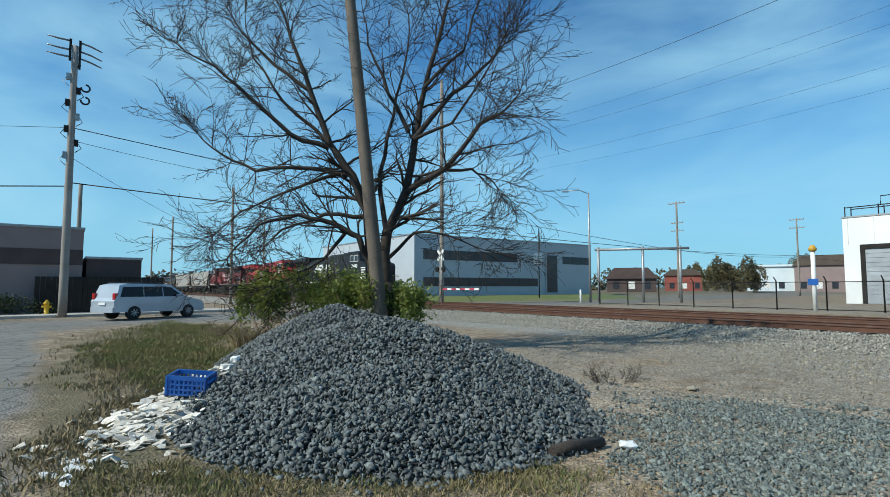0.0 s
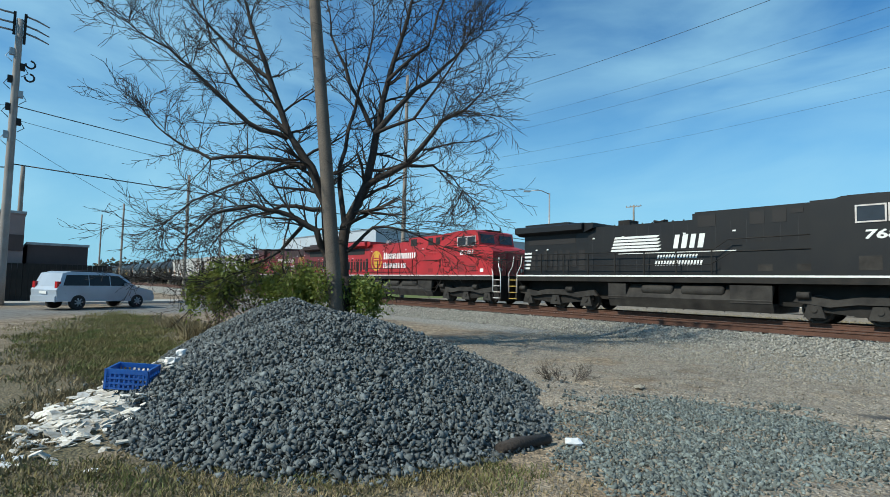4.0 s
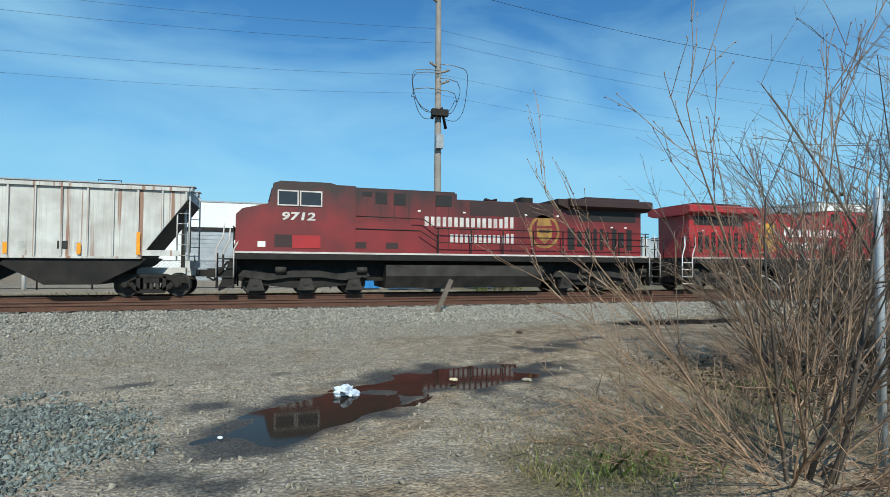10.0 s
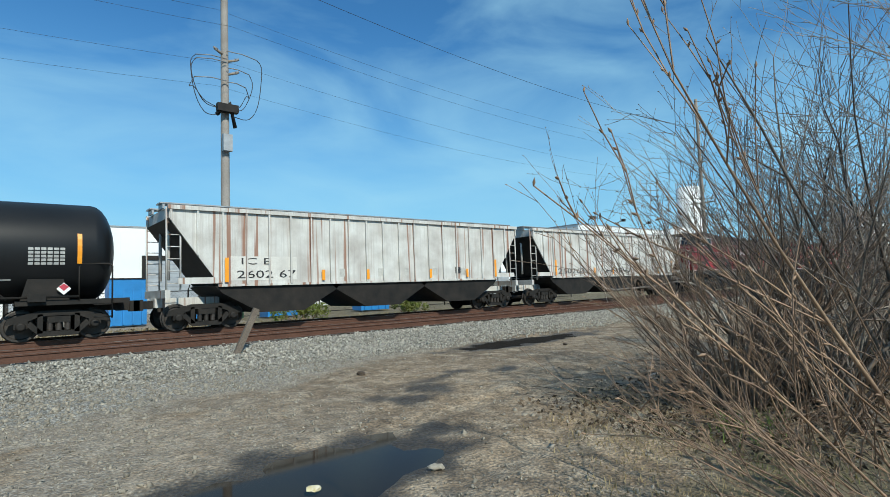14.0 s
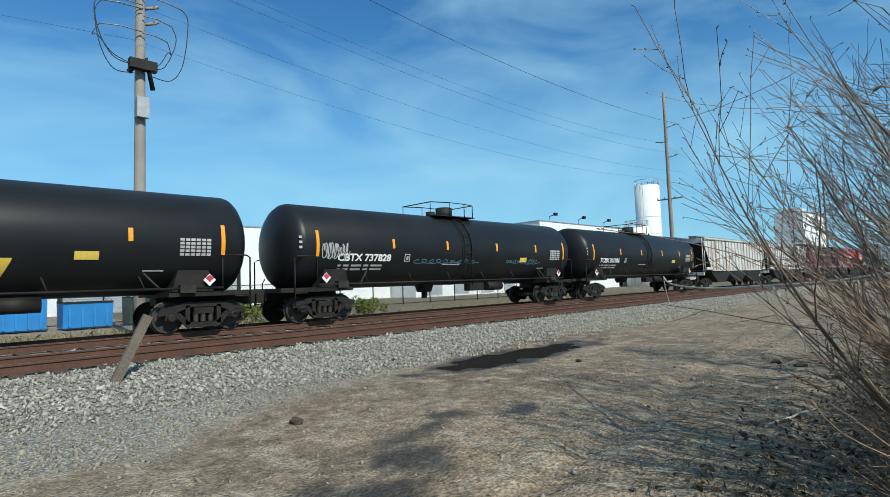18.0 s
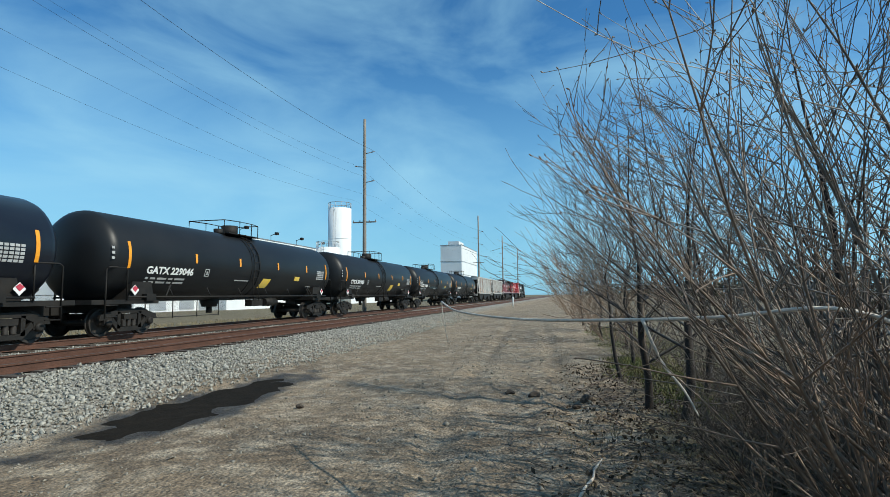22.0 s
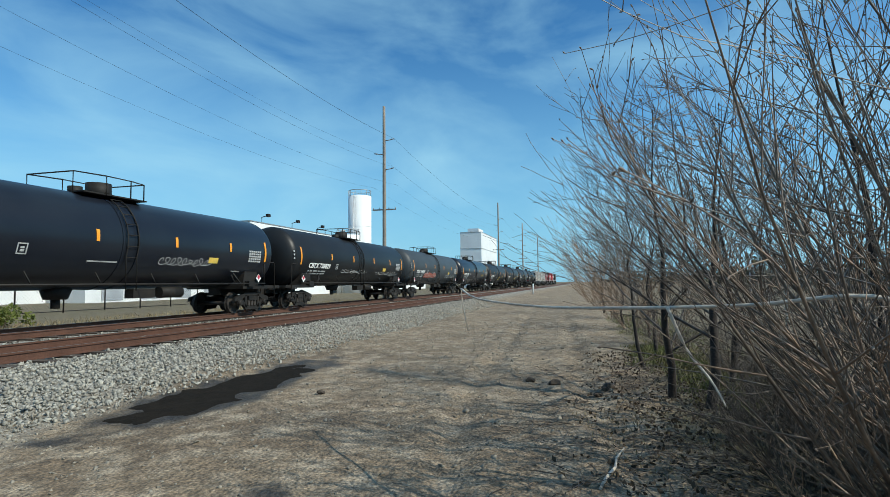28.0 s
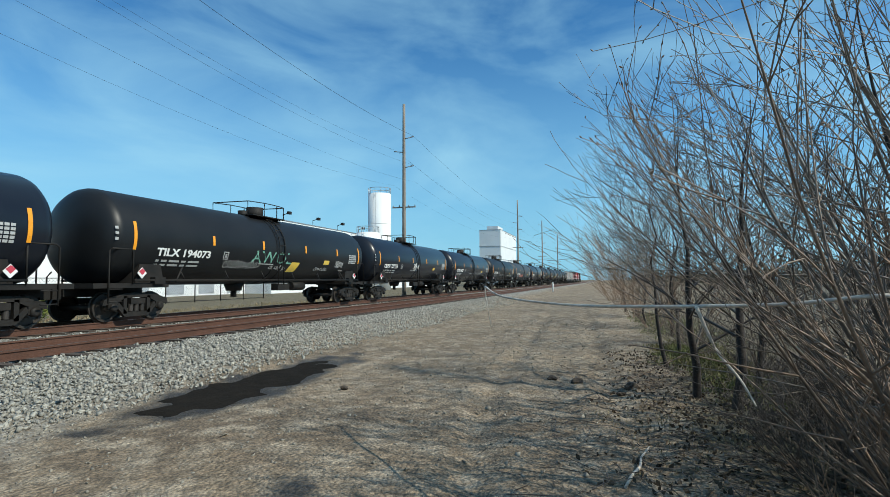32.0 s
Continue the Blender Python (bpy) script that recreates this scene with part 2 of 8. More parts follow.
_n, _l = M_LEAF.node_tree.nodes, M_LEAF.node_tree.links
_p = _n["Principled BSDF"]
_t, _m = _n.new("ShaderNodeBsdfTranslucent"), _n.new("ShaderNodeMixShader")
_m.inputs[0].default_value = 0.45
_l.new(_p.inputs["Base Color"].links[0].from_socket, _t.inputs["Color"])
_l.new(_p.outputs[0], _m.inputs[1])
_l.new(_t.outputs[0], _m.inputs[2])
_l.new(_m.outputs[0], _n["Material Output"].inputs[0])


def sooty(m, low, high, amount):
    """Soot that settled on the roof and ran down from it."""
    n, l = m.node_tree.nodes, m.node_tree.links
    b = n["Principled BSDF"]
    old = b.inputs["Base Color"].links[0].from_socket
    tc, sp, nz, ad, r, mx = (n.new("ShaderNode" + k) for k in ("TexCoord", "SeparateXYZ", "TexNoise", "Math", "MapRange", "Mix"))
    l.new(tc.outputs["Object"], sp.inputs[0])
    mp = n.new("ShaderNodeMapping")
    mp.inputs["Scale"].default_value = (1.6, 1.6, 0.4)
    l.new(tc.outputs["Object"], mp.inputs[0])
    l.new(mp.outputs[0], nz.inputs["Vector"])
    nz.inputs["Scale"].default_value, nz.inputs["Detail"].default_value = 1.0, 6
    ad.operation = "MULTIPLY_ADD"
    l.new(nz.outputs[0], ad.inputs[0])
    ad.inputs[1].default_value = 2.4
    l.new(sp.outputs[2], ad.inputs[2])
    r.inputs[1].default_value, r.inputs[2].default_value, r.inputs[4].default_value = low + 1.2, high + 1.2, amount
    l.new(ad.outputs[0], r.inputs[0])
    mx.data_type = "RGBA"
    mx.inputs[7].default_value = (0.018, 0.015, 0.014, 1)
    l.new(r.outputs[0], mx.inputs[0])
    l.new(old, mx.inputs[6])
    l.new(mx.outputs[2], b.inputs["Base Color"])


sooty(M_REDOLD, 2.7, 4.2, 0.92)
RZ, TRACK_FAR, TRACK_NEAR = 0.47, 23.48, 19.20


# ---- the ground ----
def blob(x, y, cx, cy, rx, ry, turn=0.0):
    """1 in the middle of a turned ellipse, 0 on its edge, below 0 outside."""
    c, s = math.cos(radians(turn)), math.sin(radians(turn))
    u, v = (x - cx) * c + (y - cy) * s, -(x - cx) * s + (y - cy) * c
    return 1 - math.hypot(u / rx, v / ry)


def soft(v, w=0.25):
    return max(0.0, min(1.0, v / w))


PUDDLES = ((0.75, 6.95, 1.45, 0.62, 42), (2.75, 8.25, 1.35, 0.72, 12), (11.9, 14.15, 2.3, 0.62, 2))


def pile_height(x, y):
    """The heap of crushed stone: a ridge of two summits that runs out low in front."""
    h = 0.0
    for cx, cy, rx, ry, top in ((-7.7, 4.25, 3.3, 3.1, 1.08), (-10.4, 4.8, 2.9, 2.4, 1.22), (-6.0, 3.5, 2.6, 2.5, 0.66)):
        q = math.hypot((x - cx) / rx, (y - cy) / ry)
        if q < 1:
            h = max(h, top * (1 - q ** 1.35))
    return h


def ground_z(x, y):
    z = 0.05 * noise.noise((x * 0.3, y * 0.3, 0)) + 0.02 * noise.noise((x * 1.5, y * 1.5, 3)) + 0.014 * noise.noise((x * 3.3, y * 3.3, 9))
    if -14 < x < 40 and 3 < y < 14:
        # two wheel ruts along the dirt lane
        lane = 7.6 + 0.16 * x if x < 12 else 9.5 + 0.06 * (x - 12)
        for off in (-0.85, 0.85):
            z -= 0.06 * max(0, 1 - abs(y - lane - off) / 0.26) - 0.02 * max(0, 1 - abs(abs(y - lane - off) - 0.36) / 0.14)
    bed = RZ - 0.21
    t = soft(y - 15.3, 1.9)
    if y > 25.8:
        t = soft(27.9 - y, 2.0)
    wob = 0.03 * noise.noise((x * 2.2, y * 2.2, 8))
    z = z * (1 - t) + (bed + wob) * t
    if x < -43 and y > 28:
        z += 0.55 * min(1, (-43 - x) / 5) * min(1, (y - 28) / 4)
    for p in PUDDLES:
        q = blob(x, y, *p)
        if q > -0.5:
            m = soft(q + 0.5, 0.5)
            z = z * (1 - m) + m * (-0.02 - 0.06 * max(0, q + 0.05) + 0.034 * noise.noise((x * 2.3, y * 2.3, 5)))
    return z


def cover(x, y):
    """What lies on the ground: pale gravel, wet earth, grass, asphalt."""
    n1, n2 = noise.noise((x * 0.5, y * 0.5, 11)), noise.noise((x * 2.1, y * 2.1, 13))
    edge = float(np.interp(x, (-12, -4, 0, 4, 9, 13, 20, 40), (12.5, 10.4, 11.4, 12.4, 14.3, 15.1, 15.9, 16.2)))
    pale = soft(y - edge + 0.8 * n1 + 0.5 * n2, 1.3) if y < 19 else 1.0 if y < 27 else soft(28 - y, 1.5)
    if 4.5 < y < 14 and -12 < x < 5:
        pale = max(pale, 0.5 * soft(5 - x, 4) * soft(0.8 + 1.3 * n1 + 0.9 * n2, 0.7))
    if y > 28:
        pale = 0.35 if -30 < x < 40 and 28 < y < 60 else 0.0
    wet = 0.0
    for p in PUDDLES:
        wet = max(wet, soft(blob(x, y, *p) + 0.46 + 0.55 * n2 + 0.35 * n1, 0.3))
    for cx, cy, r in ((-1.6, 8.9, 0.35), (-2.9, 7.9, 0.3), (0.2, 9.2, 0.3), (-0.3, 4.9, 0.28), (-1.3, 4.4, 0.4), (6.2, 11.25, 0.5), (6.7, 11.45, 0.45), (7.3, 11.6, 0.4), (5.2, 10.3, 0.7), (5.75, 10.8, 0.85), (6.5, 11.4, 0.5), (-0.8, 5.2, 0.45), (-0.64, 7.47, 0.4), (7.2, 11.6, 0.5), (8.0, 11.0, 0.4)):
        wet = max(wet, 0.95 * soft(0.85 - math.hypot(x - cx, (y - cy) * 1.5) / r + 1.1 * n2, 0.5))
    grass = 0.0
    for g in ((-18, 2.6, 9.5, 2.7, -12), (-10, 1.2, 3.5, 1.1, 0), (-4.4, 1.9, 1.5, 1.5, 60), (2.7, 4.5, 1.3, 0.8, 20), (5.0, 5.2, 2.2, 1.0, 10), (15, 7.0, 5, 0.9, 3), (22, 6.2, 14, 1.8, 2), (-11.5, 6.5, 3.5, 1.6, 0), (-10, 0.5, 7, 1.0, 0), (10.0, 6.7, 3.2, 1.1, 4), (14.5, 6.6, 4, 1.3, 4)):
        grass = max(grass, soft(blob(x, y, *g) + 0.35 * n1 + 0.3 * n2, 0.35))
    if y < 6.8 and x > 5:
        grass = max(grass, 0.65 * soft(6.8 - y + n1, 1.0))
    if y > 29 and (x < -43 or x > 12):
        grass = max(grass, soft(y - 29 + n1, 1.0))
    road = soft(blob_road(x, y), 0.3)
    return pale, wet, grass * (1 - wet) * (1 - road), road


def blob_road(x, y):
    """The street that crosses the railway, and the broken apron beside it."""
    mid = -29.2 - 0.16 * y
    side = 4.3 - abs(x - mid)
    apron = min(-4.6 - x, -0.15 - y + 0.35 * noise.noise((x * 0.8, y * 0.8, 2)), x + 27)
    return max(side, apron)


def axis_steps(near0, near1, step, far):
    out = list(np.arange(near0, near1, step))
    d = step
    a = near1
    while a < far:
        out.append(a)
        d *= 1.22
        a += d
    out.append(far)
    d, a, left = step, near0, []
    while a > -far:
        d *= 1.22
        a -= d
        left.append(max(a, -far))
    return sorted(set(left)) + out


def make_ground():
    xs, ys = axis_steps(-15, 20, 0.15, 2500), axis_steps(-1.5, 17.6, 0.15, 2500)
    verts = [(x, y, ground_z(x, y)) for y in ys for x in xs]
    w = len(xs)
    faces = [(j * w + i, j * w + i + 1, (j + 1) * w + i + 1, (j + 1) * w + i) for j in range(len(ys) - 1) for i in range(w - 1)]
    me = bpy.data.meshes.new("ground")
    me.from_pydata(verts, [], faces)
    me.polygons.foreach_set("use_smooth", [True] * len(faces))
    at = me.color_attributes.new("cover", "FLOAT_COLOR", "POINT")
    at.data.foreach_set("color", np.array([cover(x, y) for y in ys for x in xs], dtype=np.float32).ravel())
    me.materials.append(ground_material())
    return tagged(new("ground", me), "packed brown dirt and gravel yard beside the railway", "ground", kind="structure")


def ground_material():
    m = bpy.data.materials.new("yard ground")
    m.use_nodes = True
    n, l = m.node_tree.nodes, m.node_tree.links
    b = n["Principled BSDF"]
    tc = n.new("ShaderNodeTexCoord")

    def tex(scale, detail=6.0, kind="ShaderNodeTexNoise"):
        t = n.new(kind)
        t.inputs["Scale"].default_value = scale
        if kind == "ShaderNodeTexNoise":
            t.inputs["Detail"].default_value = detail
        l.new(tc.outputs["Object"], t.inputs["Vector"])
        return t

    def rng(src, a, b2, c=0.0, d=1.0):
        r = n.new("ShaderNodeMapRange")
        for i, v in enumerate((a, b2, c, d)):
            r.inputs[i + 1].default_value = v
        l.new(src, r.inputs[0])
        return r.outputs[0]

    def mix(f, a, b2):
        x = n.new("ShaderNodeMix")
        x.data_type = "RGBA"
        if isinstance(f, float):
            x.inputs[0].default_value = f
        else:
            l.new(f, x.inputs[0])
        for sock, v in ((6, a), (7, b2)):
            if isinstance(v, tuple):
                x.inputs[sock].default_value = (*v, 1)
            else:
                l.new(v, x.inputs[sock])
        return x.outputs[2]

    def scaled(col, f):
        x = n.new("ShaderNodeVectorMath")
        x.operation = "SCALE"
        l.new(col, x.inputs[0])
        l.new(f, x.inputs["Scale"])
        return x.outputs[0]

    big, mid, fine = tex(0.35), tex(2.3), tex(34, 3)
    pebble = tex(26, kind="ShaderNodeTexVoronoi")
    pebble2 = tex(60, kind="ShaderNodeTexVoronoi")
    dirt = mix(rng(big.outputs[0], 0.35, 0.65), (0.278, 0.204, 0.132), (0.160, 0.114, 0.073))
    dirt = mix(rng(mid.outputs[0], 0.45, 0.7), dirt, (0.345, 0.275, 0.195))
    clod = tex(7.5, 4)
    dirt = scaled(dirt, rng(clod.outputs[0], 0.36, 0.6, 0.62, 1.12))
    dirt = scaled(dirt, rng(fine.outputs[0], 0.3, 0.7, 0.45, 1.5))
    specks = rng(pebble2.outputs["Distance"], 0.10, 0.22, 1.0, 0.0)
    sel = n.new("ShaderNodeMath")
    sel.operation = "MULTIPLY"
    l.new(specks, sel.inputs[0])
    l.new(rng(mid.outputs[0], 0.48, 0.6), sel.inputs[1])
    dirt = mix(sel.outputs[0], dirt, (0.42, 0.38, 0.32))
    sep = n.new("ShaderNodeSeparateColor")
    l.new(pebble.outputs["Color"], sep.inputs[0])
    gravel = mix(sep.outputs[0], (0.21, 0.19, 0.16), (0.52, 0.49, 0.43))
    # shade between pebbles painted in: bright centres, darker towards the gaps
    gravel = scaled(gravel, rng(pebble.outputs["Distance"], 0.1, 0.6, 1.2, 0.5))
    soil = mix(rng(mid.outputs[0], 0.35, 0.65), (0.105, 0.088, 0.045), (0.17, 0.132, 0.082))
    soil = scaled(soil, rng(fine.outputs[0], 0.3, 0.7, 0.5, 1.4))
    crack = tex(1.4, kind="ShaderNodeTexVoronoi")
    crack.feature = "DISTANCE_TO_EDGE"
    tar = mix(rng(big.outputs[0], 0.35, 0.65), (0.20, 0.19, 0.175), (0.15, 0.145, 0.135))
    tar = scaled(tar, rng(fine.outputs[0], 0.3, 0.7, 0.75, 1.2))
    tar = mix(rng(crack.outputs["Distance"], 0.0, 0.05, 0.8, 0.0), tar, (0.05, 0.045, 0.04))
    at = n.new("ShaderNodeAttribute")
    at.attribute_name = "cover"
    ch = n.new("ShaderNodeSeparateColor")
    l.new(at.outputs["Color"], ch.inputs[0])
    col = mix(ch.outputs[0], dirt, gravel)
    col = mix(ch.outputs[2], col, soil)
    col = mix(at.outputs["Alpha"], col, tar)
    wetf = rng(ch.outputs[1], 0.0, 1.0, 1.0, 0.22)
    l.new(scaled(col, wetf), b.inputs["Base Color"])
    l.new(rng(ch.outputs[1], 0.0, 1.0, 0.95, 0.55), b.inputs["Roughness"])
    hgt = n.new("ShaderNodeMath")
    hgt.operation = "MULTIPLY_ADD"
    l.new(pebble.outputs["Distance"], hgt.inputs[0])
    hgt.inputs[1].default_value = -0.8
    l.new(fine.outputs[0], hgt.inputs[2])
    bp = n.new("ShaderNodeBump")
    bp.inputs["Strength"].default_value, bp.inputs["Distance"].default_value = 0.75, 0.03
    l.new(hgt.outputs[0], bp.inputs["Height"])
    l.new(bp.outputs[0], b.inputs["Normal"])
    return m


make_ground()

M_WATER = bpy.data.materials.new("muddy puddle water")
M_WATER.use_nodes = True
_b = M_WATER.node_tree.nodes["Principled BSDF"]
_b.inputs["Base Color"].default_value = (0.020, 0.015, 0.010, 1)
_b.inputs["Roughness"].default_value = 0.05
_b.inputs["IOR"].default_value = 1.33
_b.inputs["Specular IOR Level"].default_value = 0.10


M_MUD = mat("wet black mud", (0.012, 0.010, 0.008), 0.85, col2=(0.020, 0.016, 0.012), scale=5, fine=0.3, bump=0.5, bscale=25)
M_MUD.node_tree.nodes["Principled BSDF"].inputs["Specular IOR Level"].default_value = 0.05


def make_puddle(cx, cy, rx, ry, turn, seed, level):
    bm = bmesh.new()
    pts = []
    for k in range(40):
        a = 2 * math.pi * k / 40
        r = 1.18 + 0.3 * noise.noise((math.cos(a) * 1.6, math.sin(a) * 1.6, seed)) + 0.12 * noise.noise((math.cos(a) * 5, math.sin(a) * 5, seed))
        p = Matrix.Rotation(radians(turn), 2) @ Vector((math.cos(a) * rx * r, math.sin(a) * ry * r))
        pts.append((cx + p.x, cy + p.y))
    low, high = [bm.verts.new((x, y, -0.075)) for x, y in pts], [bm.verts.new((x, y, level)) for x, y in pts]
    bm.faces.new(high)
    for k in range(40):
        bm.faces.new((low[k], low[(k + 1) % 40], high[(k + 1) % 40], high[k]))
    return tagged(part("puddle", bm, M_WATER if seed < 4 else M_MUD), "shallow dark muddy puddle in the dirt lane", "puddle", "puddles", "structure")


for _i, _p in enumerate(PUDDLES):
    make_puddle(*_p, _i * 3.1, (-0.020, -0.027, -0.026)[_i])


def make_track(y, name):
    tr = thing(name, pose(0, y, 0), "rusty railway track on wooden ties in pale ballast", "railway track", "railway tracks", "structure")
    prof = [(-0.07, 0), (0.07, 0), (0.07, 0.02), (0.012, 0.035), (0.012, 0.13), (0.036, 0.14), (0.036, 0.172), (-0.036, 0.172), (-0.036, 0.14), (-0.012, 0.13), (-0.012, 0.035), (-0.07, 0.02)]
    for s in (-1, 1):
        bm = bmesh.new()
        prism(bm, [(a + s * 0.7525, b + RZ - 0.172) for a, b in prof], -420, 420, axis="x")
        part("rail", bm, M_RUST, tr)
        bm = bmesh.new()
        box(bm, -420, 420, s * 0.7525 - 0.022, s * 0.7525 + 0.022, RZ - 0.0005, RZ + 0.002)
        part("rail_head", bm, M_RAILTOP, tr, "bright worn rail head")
    bm = bmesh.new()
    box(bm, -0.11, 0.11, -1.3, 1.3, RZ - 0.34, RZ - 0.168)
    bev(bm, 0.015)
    first = part("tie", bm, M_TIE, tr, at=pose(-60, 0, 0))
    for i in range(1, 180):
        again(first, tr, pose(-60 + i * 0.62 + random.uniform(-0.03, 0.03), random.uniform(-0.05, 0.05), 0, 0, 0, random.uniform(-1, 1)))
    return tr


make_track(TRACK_FAR, "railway_track")
make_track(TRACK_NEAR, "railway_track")


# ---- the train ----
TRAIN_S = [(0, 0.0), (5, 50.7), (10, 100.35), (15, 150.3), (20, 201.1), (25, 252.6), (32, 324.4)]
MOVING = []


def lathe(bm, prof, n, s, x=0.0):
    """A profile of (y, radius) turned round the axle, on the side s."""
    rings = [[bm.verts.new((x + r * math.cos(2 * math.pi * k / n), s * y, r * math.sin(2 * math.pi * k / n))) for k in range(n)] for y, r in prof]
    for a, b in zip(rings, rings[1:]):
        for k in range(n):
            bm.faces.new((a[k], a[(k + 1) % n], b[(k + 1) % n], b[k]))
    bm.faces.new(rings[-1])


def truck(parent, x, axles, base, r):
    fr = bmesh.new()
    h = base * (axles - 1) / 2
    if axles == 2:
        # a cast side frame: arched top chord, bowed lower chord, two columns with the springs between them
        for s in (-1, 1):
            y = sorted((s * 1.01, s * 1.12))
            prism(fr, [(x - h - 0.34, r + 0.06), (x - h - 0.28, r + 0.23), (x - 0.45, r + 0.41), (x + 0.45, r + 0.41), (x + h + 0.28, r + 0.23), (x + h + 0.34, r + 0.06), (x + h + 0.16, r + 0.08), (x + h - 0.1, r + 0.12), (x + 0.4, r + 0.27), (x - 0.4, r + 0.27), (x - h + 0.1, r + 0.12), (x - h - 0.16, r + 0.08)], *y)
            prism(fr, [(x - h + 0.12, r + 0.02), (x - h + 0.2, r + 0.14), (x - 0.36, r - 0.15), (x + 0.36, r - 0.15), (x + h - 0.2, r + 0.14), (x + h - 0.12, r + 0.02), (x + 0.42, r - 0.29), (x - 0.42, r - 0.29)], *y)
            for c in (-0.42, 0.42):
                box(fr, x + c - 0.06, x + c + 0.06, *y, r - 0.2, r + 0.32)
        box(fr, x - 0.26, x + 0.26, -1.16, 1.16, r + 0.08, r + 0.25)
    else:
        for s in (-1, 1):
            y0, y1 = sorted((s * 0.98, s * 1.10))
            prism(fr, [(x - h - 0.35, r + 0.02), (x - h - 0.3, r + 0.22), (x - h + 0.35, r + 0.30), (x, r + 0.36), (x + h - 0.35, r + 0.30), (x + h + 0.3, r + 0.22), (x + h + 0.35, r + 0.02), (x + h - 0.25, r - 0.1),
                       (x + 0.45, r - 0.22), (x - 0.45, r - 0.22), (x - h + 0.25, r - 0.1)], y0, y1)
        box(fr, x - 0.25, x + 0.25, -1.05, 1.05, r - 0.05, r + 0.30)
    p = part("truck_frame", fr, M_BLACKIRON, parent)
    if axles == 2:
        for s in (-1, 1):
            for c in (-0.2, 0.0, 0.2):
                bm = bmesh.new()
                tube(bm, [(x + c, s * 1.07, r - 0.15 + 0.024 * k) for k in range(11)], [0.085 if k % 2 else 0.066 for k in range(11)], 8)
                part("spring", bm, M_WHEEL, p)
    for i in range(axles):
        wx = x - h + i * base
        bm = bmesh.new()
        for s in (-1, 1):
            lathe(bm, [(0.70, r + 0.03), (0.735, r + 0.028), (0.745, r), (0.84, r - 0.005), (0.84, r - 0.065), (0.80, r - 0.085), (0.81, 0.15), (0.87, 0.13)], 22, s)
        tube(bm, [(0, -1.14, 0), (0, 1.14, 0)], 0.09, 8)
        part("wheelset", bm, M_WHEEL, p, at=pose(wx, 0, r))
        for s in (-1, 1):
            bm = bmesh.new()
            box(bm, wx - 0.15, wx + 0.15, *sorted((s * 1.02, s * 1.13)), r - 0.06, r + 0.15)
            bev(bm, 0.03)
            tube(bm, [(wx, s * 1.08, r), (wx, s * 1.18, r), (wx, s * 1.21, r)], [0.125, 0.12, 0.07], 12)
            part("axle_box", bm, M_BLACKIRON, p)
    return p


def coupler(parent, x, s):
    bm = bmesh.new()
    box(bm, min(x, x + s * 0.55), max(x, x + s * 0.55), -0.12, 0.12, 0.72, 0.98)
    box(bm, min(x + s * 0.45, x + s * 0.72), max(x + s * 0.45, x + s * 0.72), -0.2, 0.14, 0.68, 1.02)
    part("coupler", bm, M_BLACKIRON, parent)


def marks(parent, name, boxes, material, label=""):
    """Each flat mark or painted bar as its own thin plate: (x0, x1, z0, z1), on a side at y."""
    for x0, x1, z0, z1, y in boxes:
        bm = bmesh.new()
        box(bm, x0, x1, y - 0.004, y + 0.004, z0, z1)
        part(name, bm, material, parent, label)


def wrap(bm, R, zc):
    """Lays a flat sheet (x, depth, height) round the tank's near side."""
    for v in bm.verts:
        th = (v.co.z - zc) / R
        r = R + 0.004 - v.co.y
        v.co = Vector((v.co.x, -r * math.cos(th), zc + r * math.sin(th)))


def plate(parent, name, x0, x1, z0, z1, material, R, zc, label="", slant=0.0, seg=5):
    bm = bmesh.new()
    rows = []
    for k in range(seg + 1):
        z = z0 + (z1 - z0) * k / seg
        o = slant * k / seg
        rows.append([bm.verts.new((x0 + o, 0, z)), bm.verts.new((x1 + o, 0, z)), bm.verts.new((x1 + o, -0.006, z)), bm.verts.new((x0 + o, -0.006, z))])
    for a, b in zip(rows, rows[1:]):
        for i in range(4):
            bm.faces.new((a[i], a[(i + 1) % 4], b[(i + 1) % 4], b[i]))
    bm.faces.new(rows[0])
    bm.faces.new(rows[-1][::-1])
    wrap(bm, R, zc)
    return part(name, bm, material, parent, label)


def glyphs(text, size, thick=0.004, bold=0.0, shear=0.0):
    """Letters as a bmesh in x and z, standing on z = 0, facing -y."""
    cu = bpy.data.curves.new("letters", "FONT")
    cu.body, cu.size, cu.extrude, cu.offset, cu.shear, cu.resolution_u = text, size, thick, bold, shear, 2
    ob = bpy.data.objects.new("letters", cu)
    scene.collection.objects.link(ob)
    bpy.context.view_layer.update()
    me = bpy.data.meshes.new_from_object(ob.evaluated_get(bpy.context.evaluated_depsgraph_get()))
    bm = bmesh.new()
    bm.from_mesh(me)
    for v in bm.verts:
        v.co = Vector((v.co.x, -v.co.z, v.co.y))
    bpy.data.objects.remove(ob)
    bpy.data.meshes.remove(me)
    bpy.data.curves.remove(cu)
    return bm


def fit_text(bm, x0, x1, z0, z1, y=0.0):
    xs = [v.co.x for v in bm.verts]
    zs = [v.co.z for v in bm.verts]
    sx, sz = (x1 - x0) / (max(xs) - min(xs)), (z1 - z0) / (max(zs) - min(zs))
    ax, az = min(xs), min(zs)
    for v in bm.verts:
        v.co = Vector((x0 + (v.co.x - ax) * sx, v.co.y + y, z0 + (v.co.z - az) * sz))


